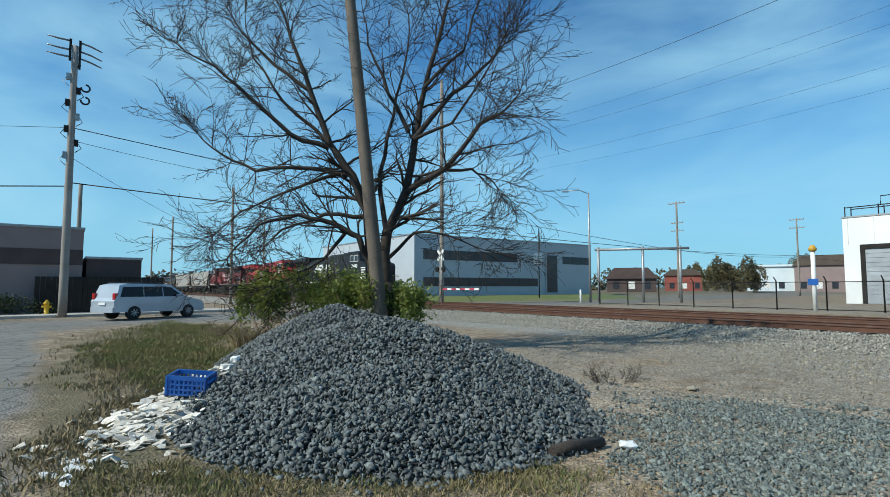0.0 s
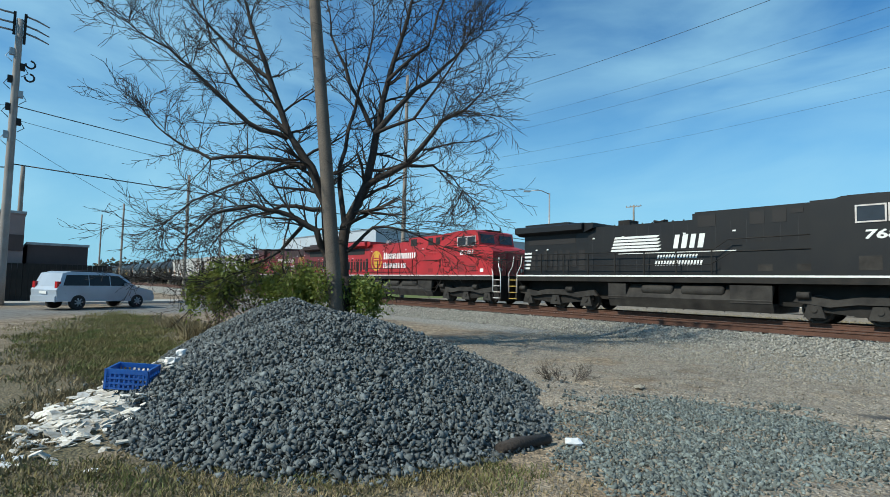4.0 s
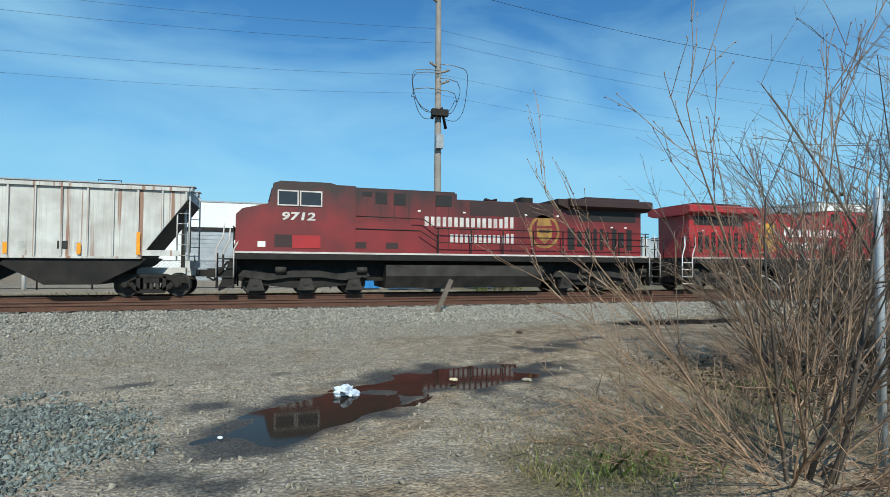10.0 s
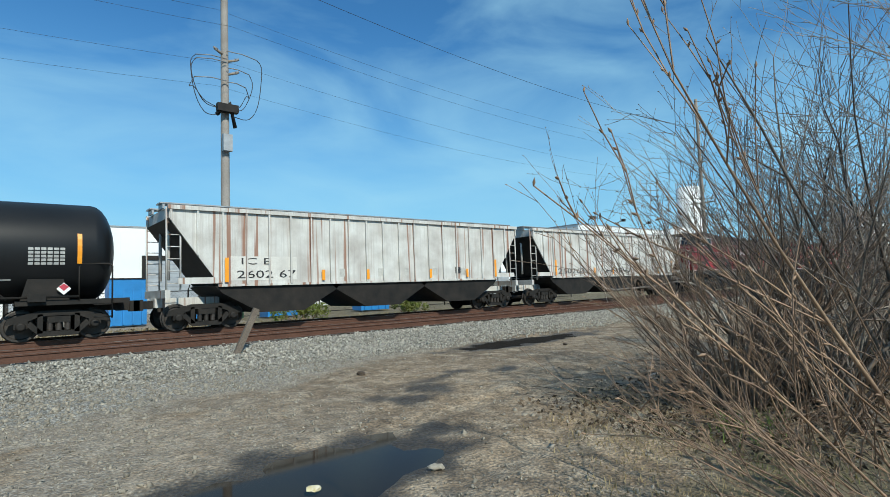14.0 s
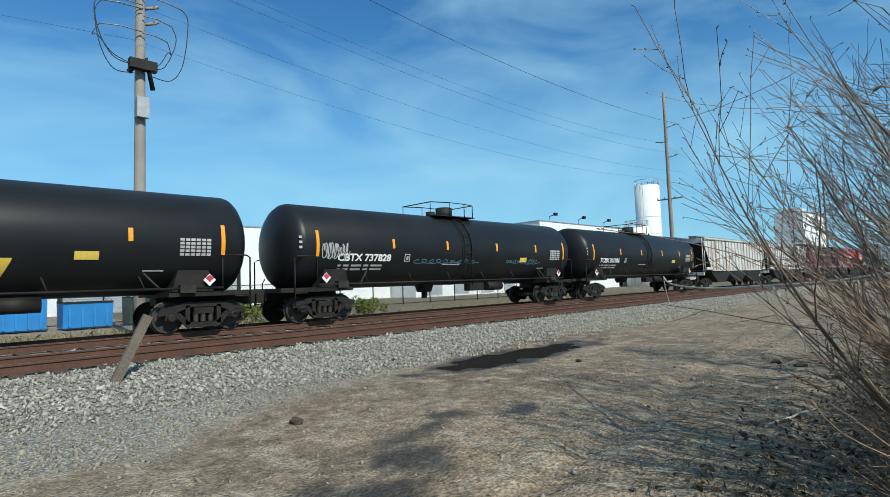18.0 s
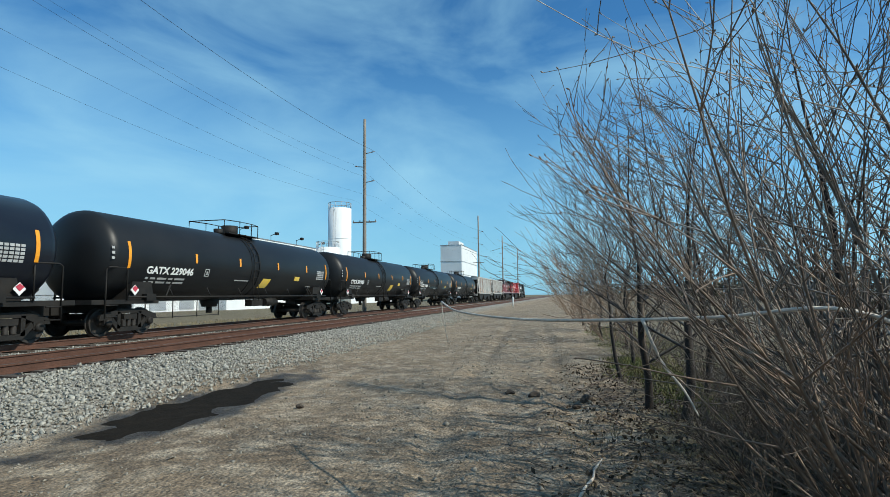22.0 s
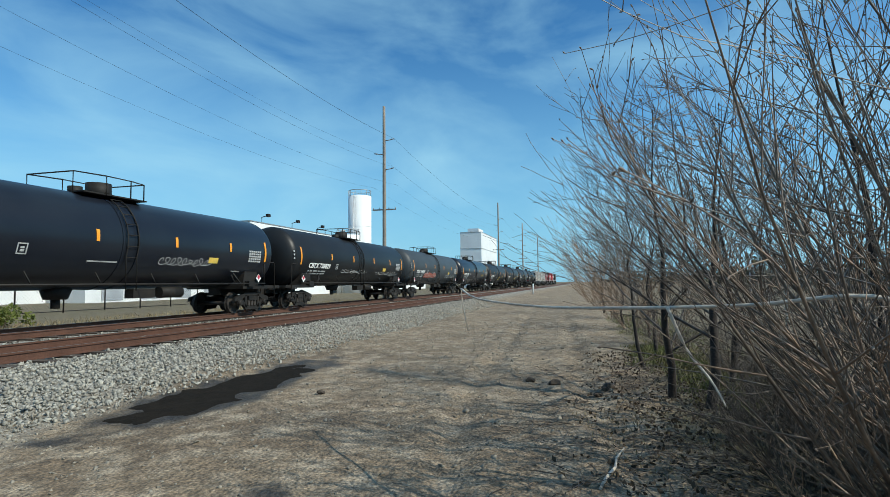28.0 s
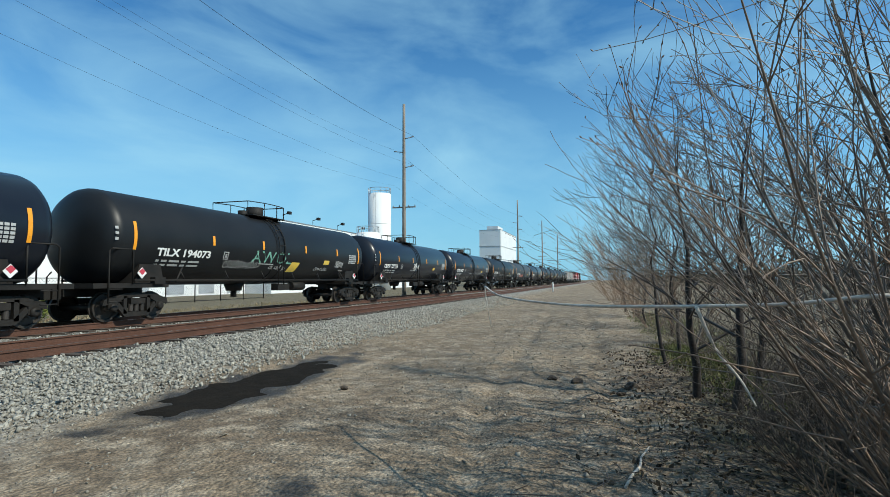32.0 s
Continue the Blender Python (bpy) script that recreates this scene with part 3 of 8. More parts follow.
def scrawl(parent, x0, x1, z0, z1, material, R, zc, seed, label, weight=0.02, loops=9):
    """Unreadable sprayed tag: one wandering painted line."""
    rnd = random.Random(seed)
    bm = bmesh.new()
    pts, n = [], loops * 12
    size = [rnd.uniform(0.35, 1.0) for _ in range(loops + 2)]
    lean = [rnd.uniform(-0.5, 0.9) for _ in range(loops + 2)]
    for k in range(n + 1):
        f = k / n
        turn = 2 * math.pi * loops * f
        m = int(loops * f)
        h = size[m] + (size[m + 1] - size[m]) * (loops * f - m)
        x = x0 + (x1 - x0) * f + (x1 - x0) / loops * (0.55 * math.cos(turn) + lean[m] * 0.3 * math.sin(turn))
        pts.append((x, 0, (z0 + z1) / 2 + (z1 - z0) / 2 * h * math.sin(turn + 0.6 * math.sin(turn * 0.5))))
    edge = []
    for k, p in enumerate(pts):
        d = (Vector(pts[min(k + 1, n)]) - Vector(pts[max(k - 1, 0)])).normalized()
        c = Vector((-d.z, 0, d.x)) * weight
        edge.append((bm.verts.new(Vector(p) - c), bm.verts.new(Vector(p) + c)))
    for a, b in zip(edge, edge[1:]):
        bm.faces.new((a[0], b[0], b[1], a[1]))
    for v in bm.verts:
        v.co.y = -0.005
    wrap(bm, R, zc)
    return part("graffiti", bm, material, parent, label)


def dress_tank(car, half, R, zc, st):
    """Strips, lettering, placards and paint of one tank car's near side."""
    k = half / 8.2
    for i, x in enumerate((-half + 1.0, -half + 4.2 * k, -half + 7.0 * k, half - 6.3 * k, half - 3.4 * k, half - 1.0)):
        tall = 0.52 if i in (0, 5) else 0.20
        plate(car, "reflector", x - 0.055, x + 0.055, zc + 0.13 - tall, zc + 0.15 + tall * 0.6, M_YELLOW, R, zc, "yellow reflective strip")
    if st["text"]:
        bm = glyphs(st["text"], 0.4, bold=0.012)
        fit_text(bm, -half + 1.8 * k, -half + 4.1 * k, zc - 0.55, zc - 0.28, 0.0)
        wrap(bm, R, zc)
        part("lettering", bm, M_WHITE, car, "white reporting mark")
    else:
        plate(car, "lettering", -half + 1.75 * k, -half + 4.45 * k, zc - 0.5, zc - 0.3, M_GREYPAINT, R, zc)
    for r in range(2):
        x = -half + 1.85 * k
        for w in (0.12, 0.22, 0.42, 0.2, 0.5):
            plate(car, "small_lettering", x, x + w, zc - 0.74 - r * 0.15, zc - 0.67 - r * 0.15, M_GREYPAINT, R, zc)
            x += w + 0.1
    x = -half + 4.75 * k
    for a, b, c, d in ((0, .26, -.55, -.52), (0, .26, -.29, -.26), (0, .03, -.55, -.26), (.23, .26, -.55, -.26), (.08, .18, -.48, -.42), (.08, .18, -.40, -.35)):
        plate(car, "stencil_box", x + a, x + b, zc + c, zc + d, M_GREYPAINT, R, zc, seg=1)
    # the capacity stencil near the far end
    x = half - 2.15
    for r in range(5):
        for c in range(6):
            plate(car, "stencil_line", x + c * 0.14, x + c * 0.14 + 0.11, zc - 0.42 + r * 0.1, zc - 0.35 + r * 0.1, M_GREYPAINT, R, zc, seg=1)
    x = half - 4.6 * k
    plate(car, "yellow_notice", x, x + 0.5, zc - 0.55, zc - 0.34, M_YELLOWSIGN, R, zc, "small yellow notice")
    if st.get("big_yellow"):
        plate(car, "yellow_notice", -0.35 + st["big_yellow"], 0.3 + st["big_yellow"], zc - 1.0, zc - 0.52, M_YELLOWSIGN, R, zc, "large faded yellow notice", slant=0.18)
    plate(car, "stencil_line", -1.4, -0.4, zc - 0.68, zc - 0.64, M_GREYPAINT, R, zc, seg=1)
    plate(car, "stencil_line", half - 3.0, half - 2.5, zc - 0.88, zc - 0.84, M_GREYPAINT, R, zc, seg=1)
    for r in range(3):
        plate(car, "end_lettering", -half + 0.36, -half + 0.36 + 0.34 - r * 0.07, zc + 0.18 - r * 0.16, zc + 0.26 - r * 0.16, M_GREYPAINT, R - 0.06, zc, seg=1)
    for s in (-1, 1):
        bm = bmesh.new()
        xx = s * (half - 1.35)
        prism(bm, [(xx - 0.17, 1.42), (xx, 1.25), (xx + 0.17, 1.42), (xx, 1.59)], -1.36, -1.34)
        pl = part("placard", bm, M_WHITE, car, "white and red diamond hazard placard")
        bm = bmesh.new()
        prism(bm, [(xx - 0.115, 1.475), (xx, 1.36), (xx + 0.115, 1.475), (xx, 1.565)], -1.368, -1.36)
        part("placard_mark", bm, M_PLACARD, pl)
    for seed, (a, b, c, d, m, w) in enumerate(st.get("tags", ())):
        scrawl(car, a, b, zc + c, zc + d, m, R, zc, seed + 3, "sprayed graffiti tag", w)
    if st.get("word"):
        bm = glyphs(st["word"], 0.7, bold=0.004)
        fit_text(bm, -1.9, 0.9, zc - 0.62, zc - 0.12)
        wrap(bm, R, zc)
        part("graffiti", bm, M_TAGGREEN, car, "pale green sprayed letters")
    # steel bands where the ladder stands, end ladder rails and brake gear
    for x in (-0.28, 0.28):
        bm = bmesh.new()
        n = 40
        ring = [[bm.verts.new((x + o, (R + h) * math.cos(2 * math.pi * i / n), zc + (R + h) * math.sin(2 * math.pi * i / n))) for o, h in ((-0.05, -0.01), (-0.05, 0.018), (0.05, 0.018), (0.05, -0.01))] for i in range(n)]
        for i in range(n):
            for j in range(3):
                bm.faces.new((ring[i][j], ring[i][j + 1], ring[(i + 1) % n][j + 1], ring[(i + 1) % n][j]))
        part("band", bm, st["paint"], car)
    for s in (-1, 1):
        for y in (-1.38, 1.38):
            bm = bmesh.new()
            x = s * (half - 0.2)
            tube(bm, [(x, y, 0.55), (x, y, 2.05), (x - s * 0.1, y, 2.12), (x - s * 0.75, y, 2.12), (x - s * 0.8, y, 2.02), (x - s * 0.8, y, 1.1)], 0.024, 6)
            for z in (0.6, 0.95):
                tube(bm, [(x, y, z), (x - s * 0.45, y, z)], 0.02, 5)
            part("grab_iron", bm, M_BLACKIRON, car)
        bm = bmesh.new()
        box(bm, *sorted((s * (half - 2.15), s * (half - 1.75))), -1.46, -1.2, 1.08, 1.3)
        part("jacking_bracket", bm, M_GREYIRON if st.get("grey") else M_BLACKIRON, car)
        bm = bmesh.new()
        tube(bm, [(s * (half - 2.6), -1.42, 1.15), (s * (half - 3.0), -1.3, 1.62)], 0.03, 6)
        part("brace", bm, M_GREYIRON if st.get("grey") else M_BLACKIRON, car)
    bm = bmesh.new()
    tube(bm, [(-1.2, 0, 1.12), (-1.2, 0, 0.78)], [0.42, 0.3], 14)
    tube(bm, [(-1.2, 0, 0.8), (-1.2, 0, 0.52)], 0.12, 8)
    part("bottom_outlet", bm, M_BLACKIRON, car)
    bm = bmesh.new()
    tube(bm, [(2.0, -0.6, 0.92), (3.0, -0.6, 0.92)], 0.2, 10)
    box(bm, 0.8, 1.7, -0.75, -0.4, 0.75, 1.05)
    part("brake_cylinder", bm, M_BLACKIRON, car)
    for i in range(6):
        x = -half + 3 + i * (2 * half - 6) / 5
        bm = bmesh.new()
        tube(bm, [(x, -1.42, 1.2), (x - 0.12, -1.32, 1.55)], 0.02, 5)
        part("pipe_bracket", bm, M_BLACKIRON, car)


def tank_car(u0, u1, label, style):
    """A tank car between the couplings u0 < u1, in the train's own metres."""
    L = u1 - u0
    car = thing("tank_car", None, label, "tank car", "tank cars of the train")
    R, zc, half = 1.45, 2.50, L / 2 - 0.52
    bm = bmesh.new()
    prof = [(-half + 0.62 * (1 - math.cos(a)), R * math.sin(a)) for a in np.linspace(0.02, math.pi / 2, 8)]
    xs = [(x, r) for x, r in prof] + [(-x, r) for x, r in prof[::-1]]
    tube(bm, [(x, 0, zc) for x, r in xs], [r for x, r in xs], 40)
    part("tank", bm, style["paint"], car)
    for s in (-1, 1):
        bm = bmesh.new()
        a, b = sorted((s * (half - 2.4), s * (half + 0.25)))
        box(bm, a, b, -1.35, 1.35, 0.98, 1.12)
        box(bm, a, b, -0.28, 0.28, 0.75, 1.0)
        prism(bm, [(s * (half - 2.3), 1.1), (s * (half - 1.2), 1.1), (s * (half - 1.35), 1.7), (s * (half - 2.15), 1.7)], -1.25, 1.25)
        part("underframe", bm, M_BLACKIRON, car)
        bm = bmesh.new()
        tube(bm, [(-half + 1.0, s * 1.42, 1.2), (half - 1.0, s * 1.42, 1.2)], 0.035, 6)
        part("side_pipe", bm, M_BLACKIRON, car)
    for s in (-1, 1):
        truck(car, s * (L / 2 - 1.95), 2, 1.68, 0.42)
        coupler(car, s * (half + 0.1), s)
    # manway platform, rails and ladder
    bm = bmesh.new()
    box(bm, -1.15, 1.15, -0.85, 0.85, zc + R - 0.06, zc + R - 0.02)
    part("platform", bm, M_BLACKIRON, car)
    bm = bmesh.new()
    tube(bm, [(0.1, 0, zc + R - 0.1), (0.1, 0, zc + R + 0.42)], 0.36, 16)
    tube(bm, [(-0.7, 0, zc + R - 0.1), (-0.7, 0, zc + R + 0.2)], 0.2, 12)
    part("manway", bm, M_BLACKIRON, car)
    bm = bmesh.new()
    z0, z1 = zc + R - 0.05, zc + R + 0.52
    for y in (-0.85, 0.85):
        tube(bm, [(-1.5, y, z0 - 0.1), (-1.5, y, z1 - 0.05), (-0.4, y, z1)], 0.022, 5)
        tube(bm, [(0.5, y, z1), (1.02, y, z1 - 0.03), (1.02, y, z0)], 0.022, 5)
        tube(bm, [(-0.4, y, z0), (-0.4, y, z1), (0.5, y, z1), (0.5, y, z0)], 0.022, 5)
    tube(bm, [(-1.5, -0.85, z1 - 0.05), (-1.5, 0.85, z1 - 0.05)], 0.022, 5)
    tube(bm, [(1.02, -0.85, z1 - 0.03), (1.02, 0.85, z1 - 0.03)], 0.022, 5)
    part("handrail", bm, M_BLACKIRON, car)
    bm = bmesh.new()
    arc = [(math.sin(a) * (R + 0.07), math.cos(a) * (R + 0.07)) for a in np.linspace(0.55, 1.9, 7)]
    for x in (-0.2, 0.2):
        tube(bm, [(x, -sy, zc + cz) for sy, cz in arc] + [(x, -1.45, 1.0)], 0.02, 5)
    for sy, cz in arc:
        tube(bm, [(-0.2, -sy, zc + cz), (0.2, -sy, zc + cz)], 0.016, 4)
    part("ladder", bm, M_BLACKIRON, car)
    dress_tank(car, half, R, zc, style)
    MOVING.append((car, (u0 + u1) / 2))
    return car


def hopper_car(u0, u1, label, style):
    L = u1 - u0
    car = thing("hopper_car", None, label, "hopper car", "hopper cars of the train")
    half, W = L / 2 - 0.7, 1.5
    zt, zb = 3.88, 1.42
    bm = bmesh.new()
    prism(bm, [(-half + 1.55, zb), (half - 1.55, zb), (half - 0.05, zt - 0.35), (half - 0.05, zt), (-half + 0.05, zt), (-half + 0.05, zt - 0.35)], -W, W)
    part("body", bm, M_HOPPER, car)
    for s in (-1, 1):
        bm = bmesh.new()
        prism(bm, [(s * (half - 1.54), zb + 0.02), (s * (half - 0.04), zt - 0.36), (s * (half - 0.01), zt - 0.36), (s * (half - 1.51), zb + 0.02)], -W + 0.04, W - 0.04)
        part("slope_sheet", bm, M_BLACKIRON, car, "dark slope sheet")
    n = 20
    for s in (-1, 1):
        for i in range(n + 1):
            x = -half + 0.1 + (2 * half - 0.2) * i / n
            over = abs(x) - (half - 1.55)
            zlow = zb if over < 0 else zb + over * (zt - 0.35 - zb) / 1.5
            bm = bmesh.new()
            box(bm, x - 0.03, x + 0.03, *sorted((s * W, s * (W + 0.07))), zlow, zt)
            part("side_post", bm, M_HOPPER, car)
    for s in (-1, 1):
        bm = bmesh.new()
        box(bm, -half + 1.5, half - 1.5, *sorted((s * (W - 0.02), s * (W + 0.05))), zb - 0.06, zb + 0.02)
        part("side_sill", bm, M_HOPPER, car)
        bm = bmesh.new()
        box(bm, -half, half, *sorted((s * (W - 0.05), s * (W + 0.09))), zt - 0.08, zt + 0.05)
        part("top_chord", bm, M_HOPPER, car)
    bm = bmesh.new()
    for s in (-1, 1):
        box(bm, -half - 0.1, half + 0.1, s * 0.75 - 0.3, s * 0.75 + 0.3, zt + 0.16, zt + 0.20)
        for i in range(9):
            x = -half + 2 * half * i / 8
            box(bm, x - 0.03, x + 0.03, s * 0.75 - 0.28, s * 0.75 + 0.28, zt, zt + 0.16)
    part("running_board", bm, M_STEEL, car)
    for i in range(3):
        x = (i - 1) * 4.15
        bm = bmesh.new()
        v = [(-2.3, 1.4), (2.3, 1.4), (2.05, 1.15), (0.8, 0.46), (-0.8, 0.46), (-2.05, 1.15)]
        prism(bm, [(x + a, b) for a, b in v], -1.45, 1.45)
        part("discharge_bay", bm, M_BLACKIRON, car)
    for s in (-1, 1):
        bm = bmesh.new()
        a, b = sorted((s * (half - 1.9), s * (half + 0.1)))
        box(bm, a, b, -0.3, 0.3, 0.75, 1.05)
        box(bm, *sorted((s * (half - 0.1), s * (half + 0.05))), -1.45, 1.45, 1.05, 1.3)
        for y in (-1.4, 1.4):
            tube(bm, [(s * half, y, 1.2), (s * half, y, zt)], 0.03, 5)
            tube(bm, [(s * (half - 0.4), y, 1.3), (s * (half - 0.4), y, zt)], 0.03, 5)
            for k in range(6):
                tube(bm, [(s * half, y, 1.5 + k * 0.38), (s * (half - 0.4), y, 1.5 + k * 0.38)], 0.015, 4)
        part("end_frame", bm, M_HOPPER, car)
    for s in (-1, 1):
        truck(car, s * (L / 2 - 1.95), 2, 1.68, 0.42)
        coupler(car, s * (half + 0.05), s)
    y = -W - 0.078
    for i, x in enumerate((-half + 1.75, -half + 5.2, -0.75, half - 5.5, half - 3.4, half - 1.6)):
        marks(car, "reflector", [(x - 0.06, x + 0.06, 1.5, 2.3 if i in (0, 5) else 1.88, y)], M_YELLOW, "yellow reflective strip")
    if style["rows"]:
        bm = bmesh.new()
        box(bm, -half + 1.9, -half + 4.2, -W - 0.006, -W + 0.01, 1.55, 2.35)
        part("repainted_panel", bm, M_FADEWHITE, car, "repainted off-white panel")
    for text, x0, x1, z0, z1 in style["text"]:
        bm = glyphs(text, 0.4, bold=0.0)
        fit_text(bm, -half + x0, -half + x1, z0, z1, -W - 0.012)
        part("lettering", bm, M_INK, car, "black stencilled number")
    for i, x in enumerate((5.9, 7.6, 8.9, 10.4, 12.0)):
        marks(car, "faded_letter", [(-half + x, -half + x + 0.22, 1.62, 1.92, -W - 0.006)], M_FADED, "faded letter")
    marks(car, "stencil_plate", [(half - 4.05, half - 3.75, 1.68, 1.95, -W - 0.01)], M_INK)
    if style.get("tag"):
        bm = bmesh.new()
        rnd = random.Random(9)
        tube(bm, [(-1.9 + k * 0.13 + rnd.uniform(-0.1, 0.1), -W - 0.08, 1.72 + rnd.uniform(-0.14, 0.2)) for k in range(26)], 0.026, 5)
        part("graffiti", bm, M_INK, car, "black sprayed graffiti tag")
    for s in (-1, 1):
        bm = bmesh.new()
        prism(bm, [(s * (half - 1.62), zb + 0.05), (s * (half - 0.3), zb + 0.05), (s * (half - 0.3), zb + 0.25), (s * (half - 1.5), zb + 0.25)], -W - 0.05, -W + 0.02)
        part("end_sill", bm, M_HOPPER, car)
        bm = bmesh.new()
        tube(bm, [(s * (half - 0.25), -0.55, zb + 0.2), (s * (half - 0.25), -0.55, zt)], 0.05, 6)
        tube(bm, [(s * (half - 0.25), 0.55, zb + 0.2), (s * (half - 0.25), 0.55, zt)], 0.05, 6)
        part("end_post", bm, M_HOPPER, car)
    MOVING.append((car, (u0 + u1) / 2))
    return car


def blocks(parent, x0, x1, z0, z1, n, y, material, lean=0.0, first=1.0):
    """A row of plain painted blocks, one for each sign of a word that is not spelt out."""
    w = (x1 - x0) / n
    for i in range(n):
        a, b = x0 + i * w + w * 0.08, x0 + (i + 1) * w - w * 0.1
        top = z0 + (z1 - z0) * (first if i == 0 else 1.0)
        yy = sorted((y, y + (0.006 if y > 0 else -0.006)))
        for c, d in ((a, a + (b - a) * 0.36), (a + (b - a) * 0.6, b)):
            bm = bmesh.new()
            prism(bm, [(c, z0), (d, z0), (d + lean, top), (c + lean, top)], *yy)
            part("emblem_bar", bm, material, parent)


def locomotive(u0, u1, flip, paint, st, label):
    """A six-axle diesel locomotive; its cab is at +x before it is turned."""
    loco = thing("locomotive", None, label, "locomotive", "locomotives of the train")
    zs, zr, hw, cw = 1.66, 4.28, 1.12, 1.5

    def P(name, bm, m, label=""):
        return part(name, bm, m, loco, label)

    def rect(name, x0, x1, z0, z1, m, w, label="", proud=0.012, frame=None):
        for s in (-1, 1):
            bm = bmesh.new()
            box(bm, x0, x1, *sorted((s * (w - 0.02), s * (w + proud))), z0, z1)
            p = P(name, bm, m, label)
            if frame:
                bm = bmesh.new()
                for a, b, c, d in ((x0 - 0.05, x1 + 0.05, z0 - 0.05, z0), (x0 - 0.05, x1 + 0.05, z1, z1 + 0.05), (x0 - 0.05, x0, z0, z1), (x1, x1 + 0.05, z0, z1)):
                    box(bm, a, b, *sorted((s * (w - 0.02), s * (w + 0.03))), c, d)
                part("window_frame", bm, frame, p)

    bm = bmesh.new()
    box(bm, -9.55, 8.85, -1.5, 1.5, zs - 0.28, zs)
    P("deck", bm, M_BLACKIRON)
    bm = bmesh.new()
    box(bm, -9.3, 8.7, -0.75, 0.75, 0.55, zs - 0.2)
    P("underframe", bm, M_BLACKIRON)
    for s in (-1, 1):
        bm = bmesh.new()
        box(bm, -9.5, 8.8, *sorted((s * 1.49, s * 1.515)), zs - 0.05, zs + 0.02)
        P("sill_stripe", bm, st["stripe"], "pale reflective sill stripe")
    bm = bmesh.new()
    prism(bm, [(-5.2, zs), (4.4, zs), (4.4, zr + 0.02), (0.0, zr - 0.02), (0.0, zr - 0.27), (-5.2, zr - 0.27)], -hw, hw)
    bev(bm, 0.07, 2)
    P("engine_hood", bm, paint)
    bm = bmesh.new()
    box(bm, 0.05, 4.4, -hw + 0.1, hw - 0.1, zr - 0.05, zr + 0.05)
    P("hood_roof", bm, st["roof"])
    bm = bmesh.new()
    box(bm, -9.3, -5.2, -hw, hw, zs, zr - 0.5)
    bev(bm, 0.04)
    P("radiator_cab", bm, paint)
    # radiator with its overhanging wing
    bm = bmesh.new()
    prism(bm, [(-1.55, zr - 0.36), (-1.15, zr - 0.50), (1.15, zr - 0.50), (1.55, zr - 0.36), (1.55, zr - 0.09), (1.4, zr - 0.02), (-1.4, zr - 0.02), (-1.55, zr - 0.09)], -9.65, -5.25, axis="x")
    P("radiator_wing", bm, st.get("wing", paint))
    bm = bmesh.new()
    box(bm, -9.1, -6.2, -1.3, 1.3, zr - 0.02, zr + 0.09)
    bev(bm, 0.04)
    P("radiator_fan_cover", bm, st["roof"])
    bm = bmesh.new()
    prism(bm, [(-5.3, zr - 0.5), (-4.75, zr - 0.3), (-4.75, zr - 0.05), (-5.3, zr - 0.05)], -1.35, 1.35)
    P("wing_fairing", bm, st.get("wing", paint))
    rect("air_intake", -9.0, -5.9, 3.28, 3.76, M_GRILLE, hw)
    for i, (x, short) in enumerate(((-8.64, 0), (-8.22, 1), (-7.82, 0), (-7.43, 1), (-7.13, 0), (-6.79, 0), (-6.38, 0), (-5.96, 1), (-5.52, 0))):
        w = (0.14, 0.12, 0.12, 0.08, 0.1, 0.09, 0.125, 0.12, 0.18)[i]
        rect("louvre", x - w, x + w, 2.08 if short else 1.94, 2.8 if short else 2.94, M_GRILLE, hw)
    rect("vent", 0.23, 0.95, 3.68, 4.16, M_GRILLE, hw)
    rect("vent", 2.24, 2.75, 3.66, 4.15, M_GRILLE, hw)
    rect("vent", 3.02, 3.5, 3.68, 4.16, M_GRILLE, hw)
    rect("vent", 3.65, 4.05, 3.98, 4.16, M_GRILLE, hw)
    # door seams and latches along the hood
    for i in range(16):
        x = -4.9 + i * 0.585
        rect("door_seam", x - 0.008, x + 0.008, zs + 0.15, zr - 0.42, st["seam"], hw, proud=0.004)
    for x in (-4.9, -3.3, -0.4, 1.6, -8.5, -7.75):
        rect("data_plate", x, x + 0.12, 3.43 if x > -5 else 2.99, 3.49 if x > -5 else 3.05, M_WHITE, hw)
    # lower body casing ahead of the hood and the cab
    for s in (-1, 1):
        bm = bmesh.new()
        prism(bm, [(1.25, zs), (5.4, zs), (5.4, 2.95), (2.2, 2.95), (1.75, 2.6), (1.75, 2.35), (1.25, 2.0)], *sorted((s * 0.9, s * 1.38)))
        bev(bm, 0.03)
        P("equipment_casing", bm, paint)
    bm = bmesh.new()
    prism(bm, [(4.35, zs), (8.78, zs), (8.78, 3.05), (8.55, 3.28), (7.62, 3.5), (7.46, zr), (7.2, zr + 0.1), (5.3, zr + 0.1), (5.1, zr + 0.04), (4.35, zr + 0.03)], -cw, cw)
    bev(bm, 0.08, 2)
    cab = P("cab", bm, paint)
    bm = bmesh.new()
    box(bm, 5.3, 6.2, -0.9, 0.9, zr + 0.1, zr + 0.2)
    box(bm, 6.4, 7.3, -0.7, 0.7, zr + 0.09, zr + 0.17)
    bev(bm, 0.04)
    P("roof_unit", bm, st["roof"])
    rect("side_window", 5.70, 6.44, 3.48, 3.98, M_DARKGLASS, cw, frame=st["frame"])
    rect("side_window", 6.58, 7.26, 3.48, 3.98, M_DARKGLASS, cw, frame=st["frame"])
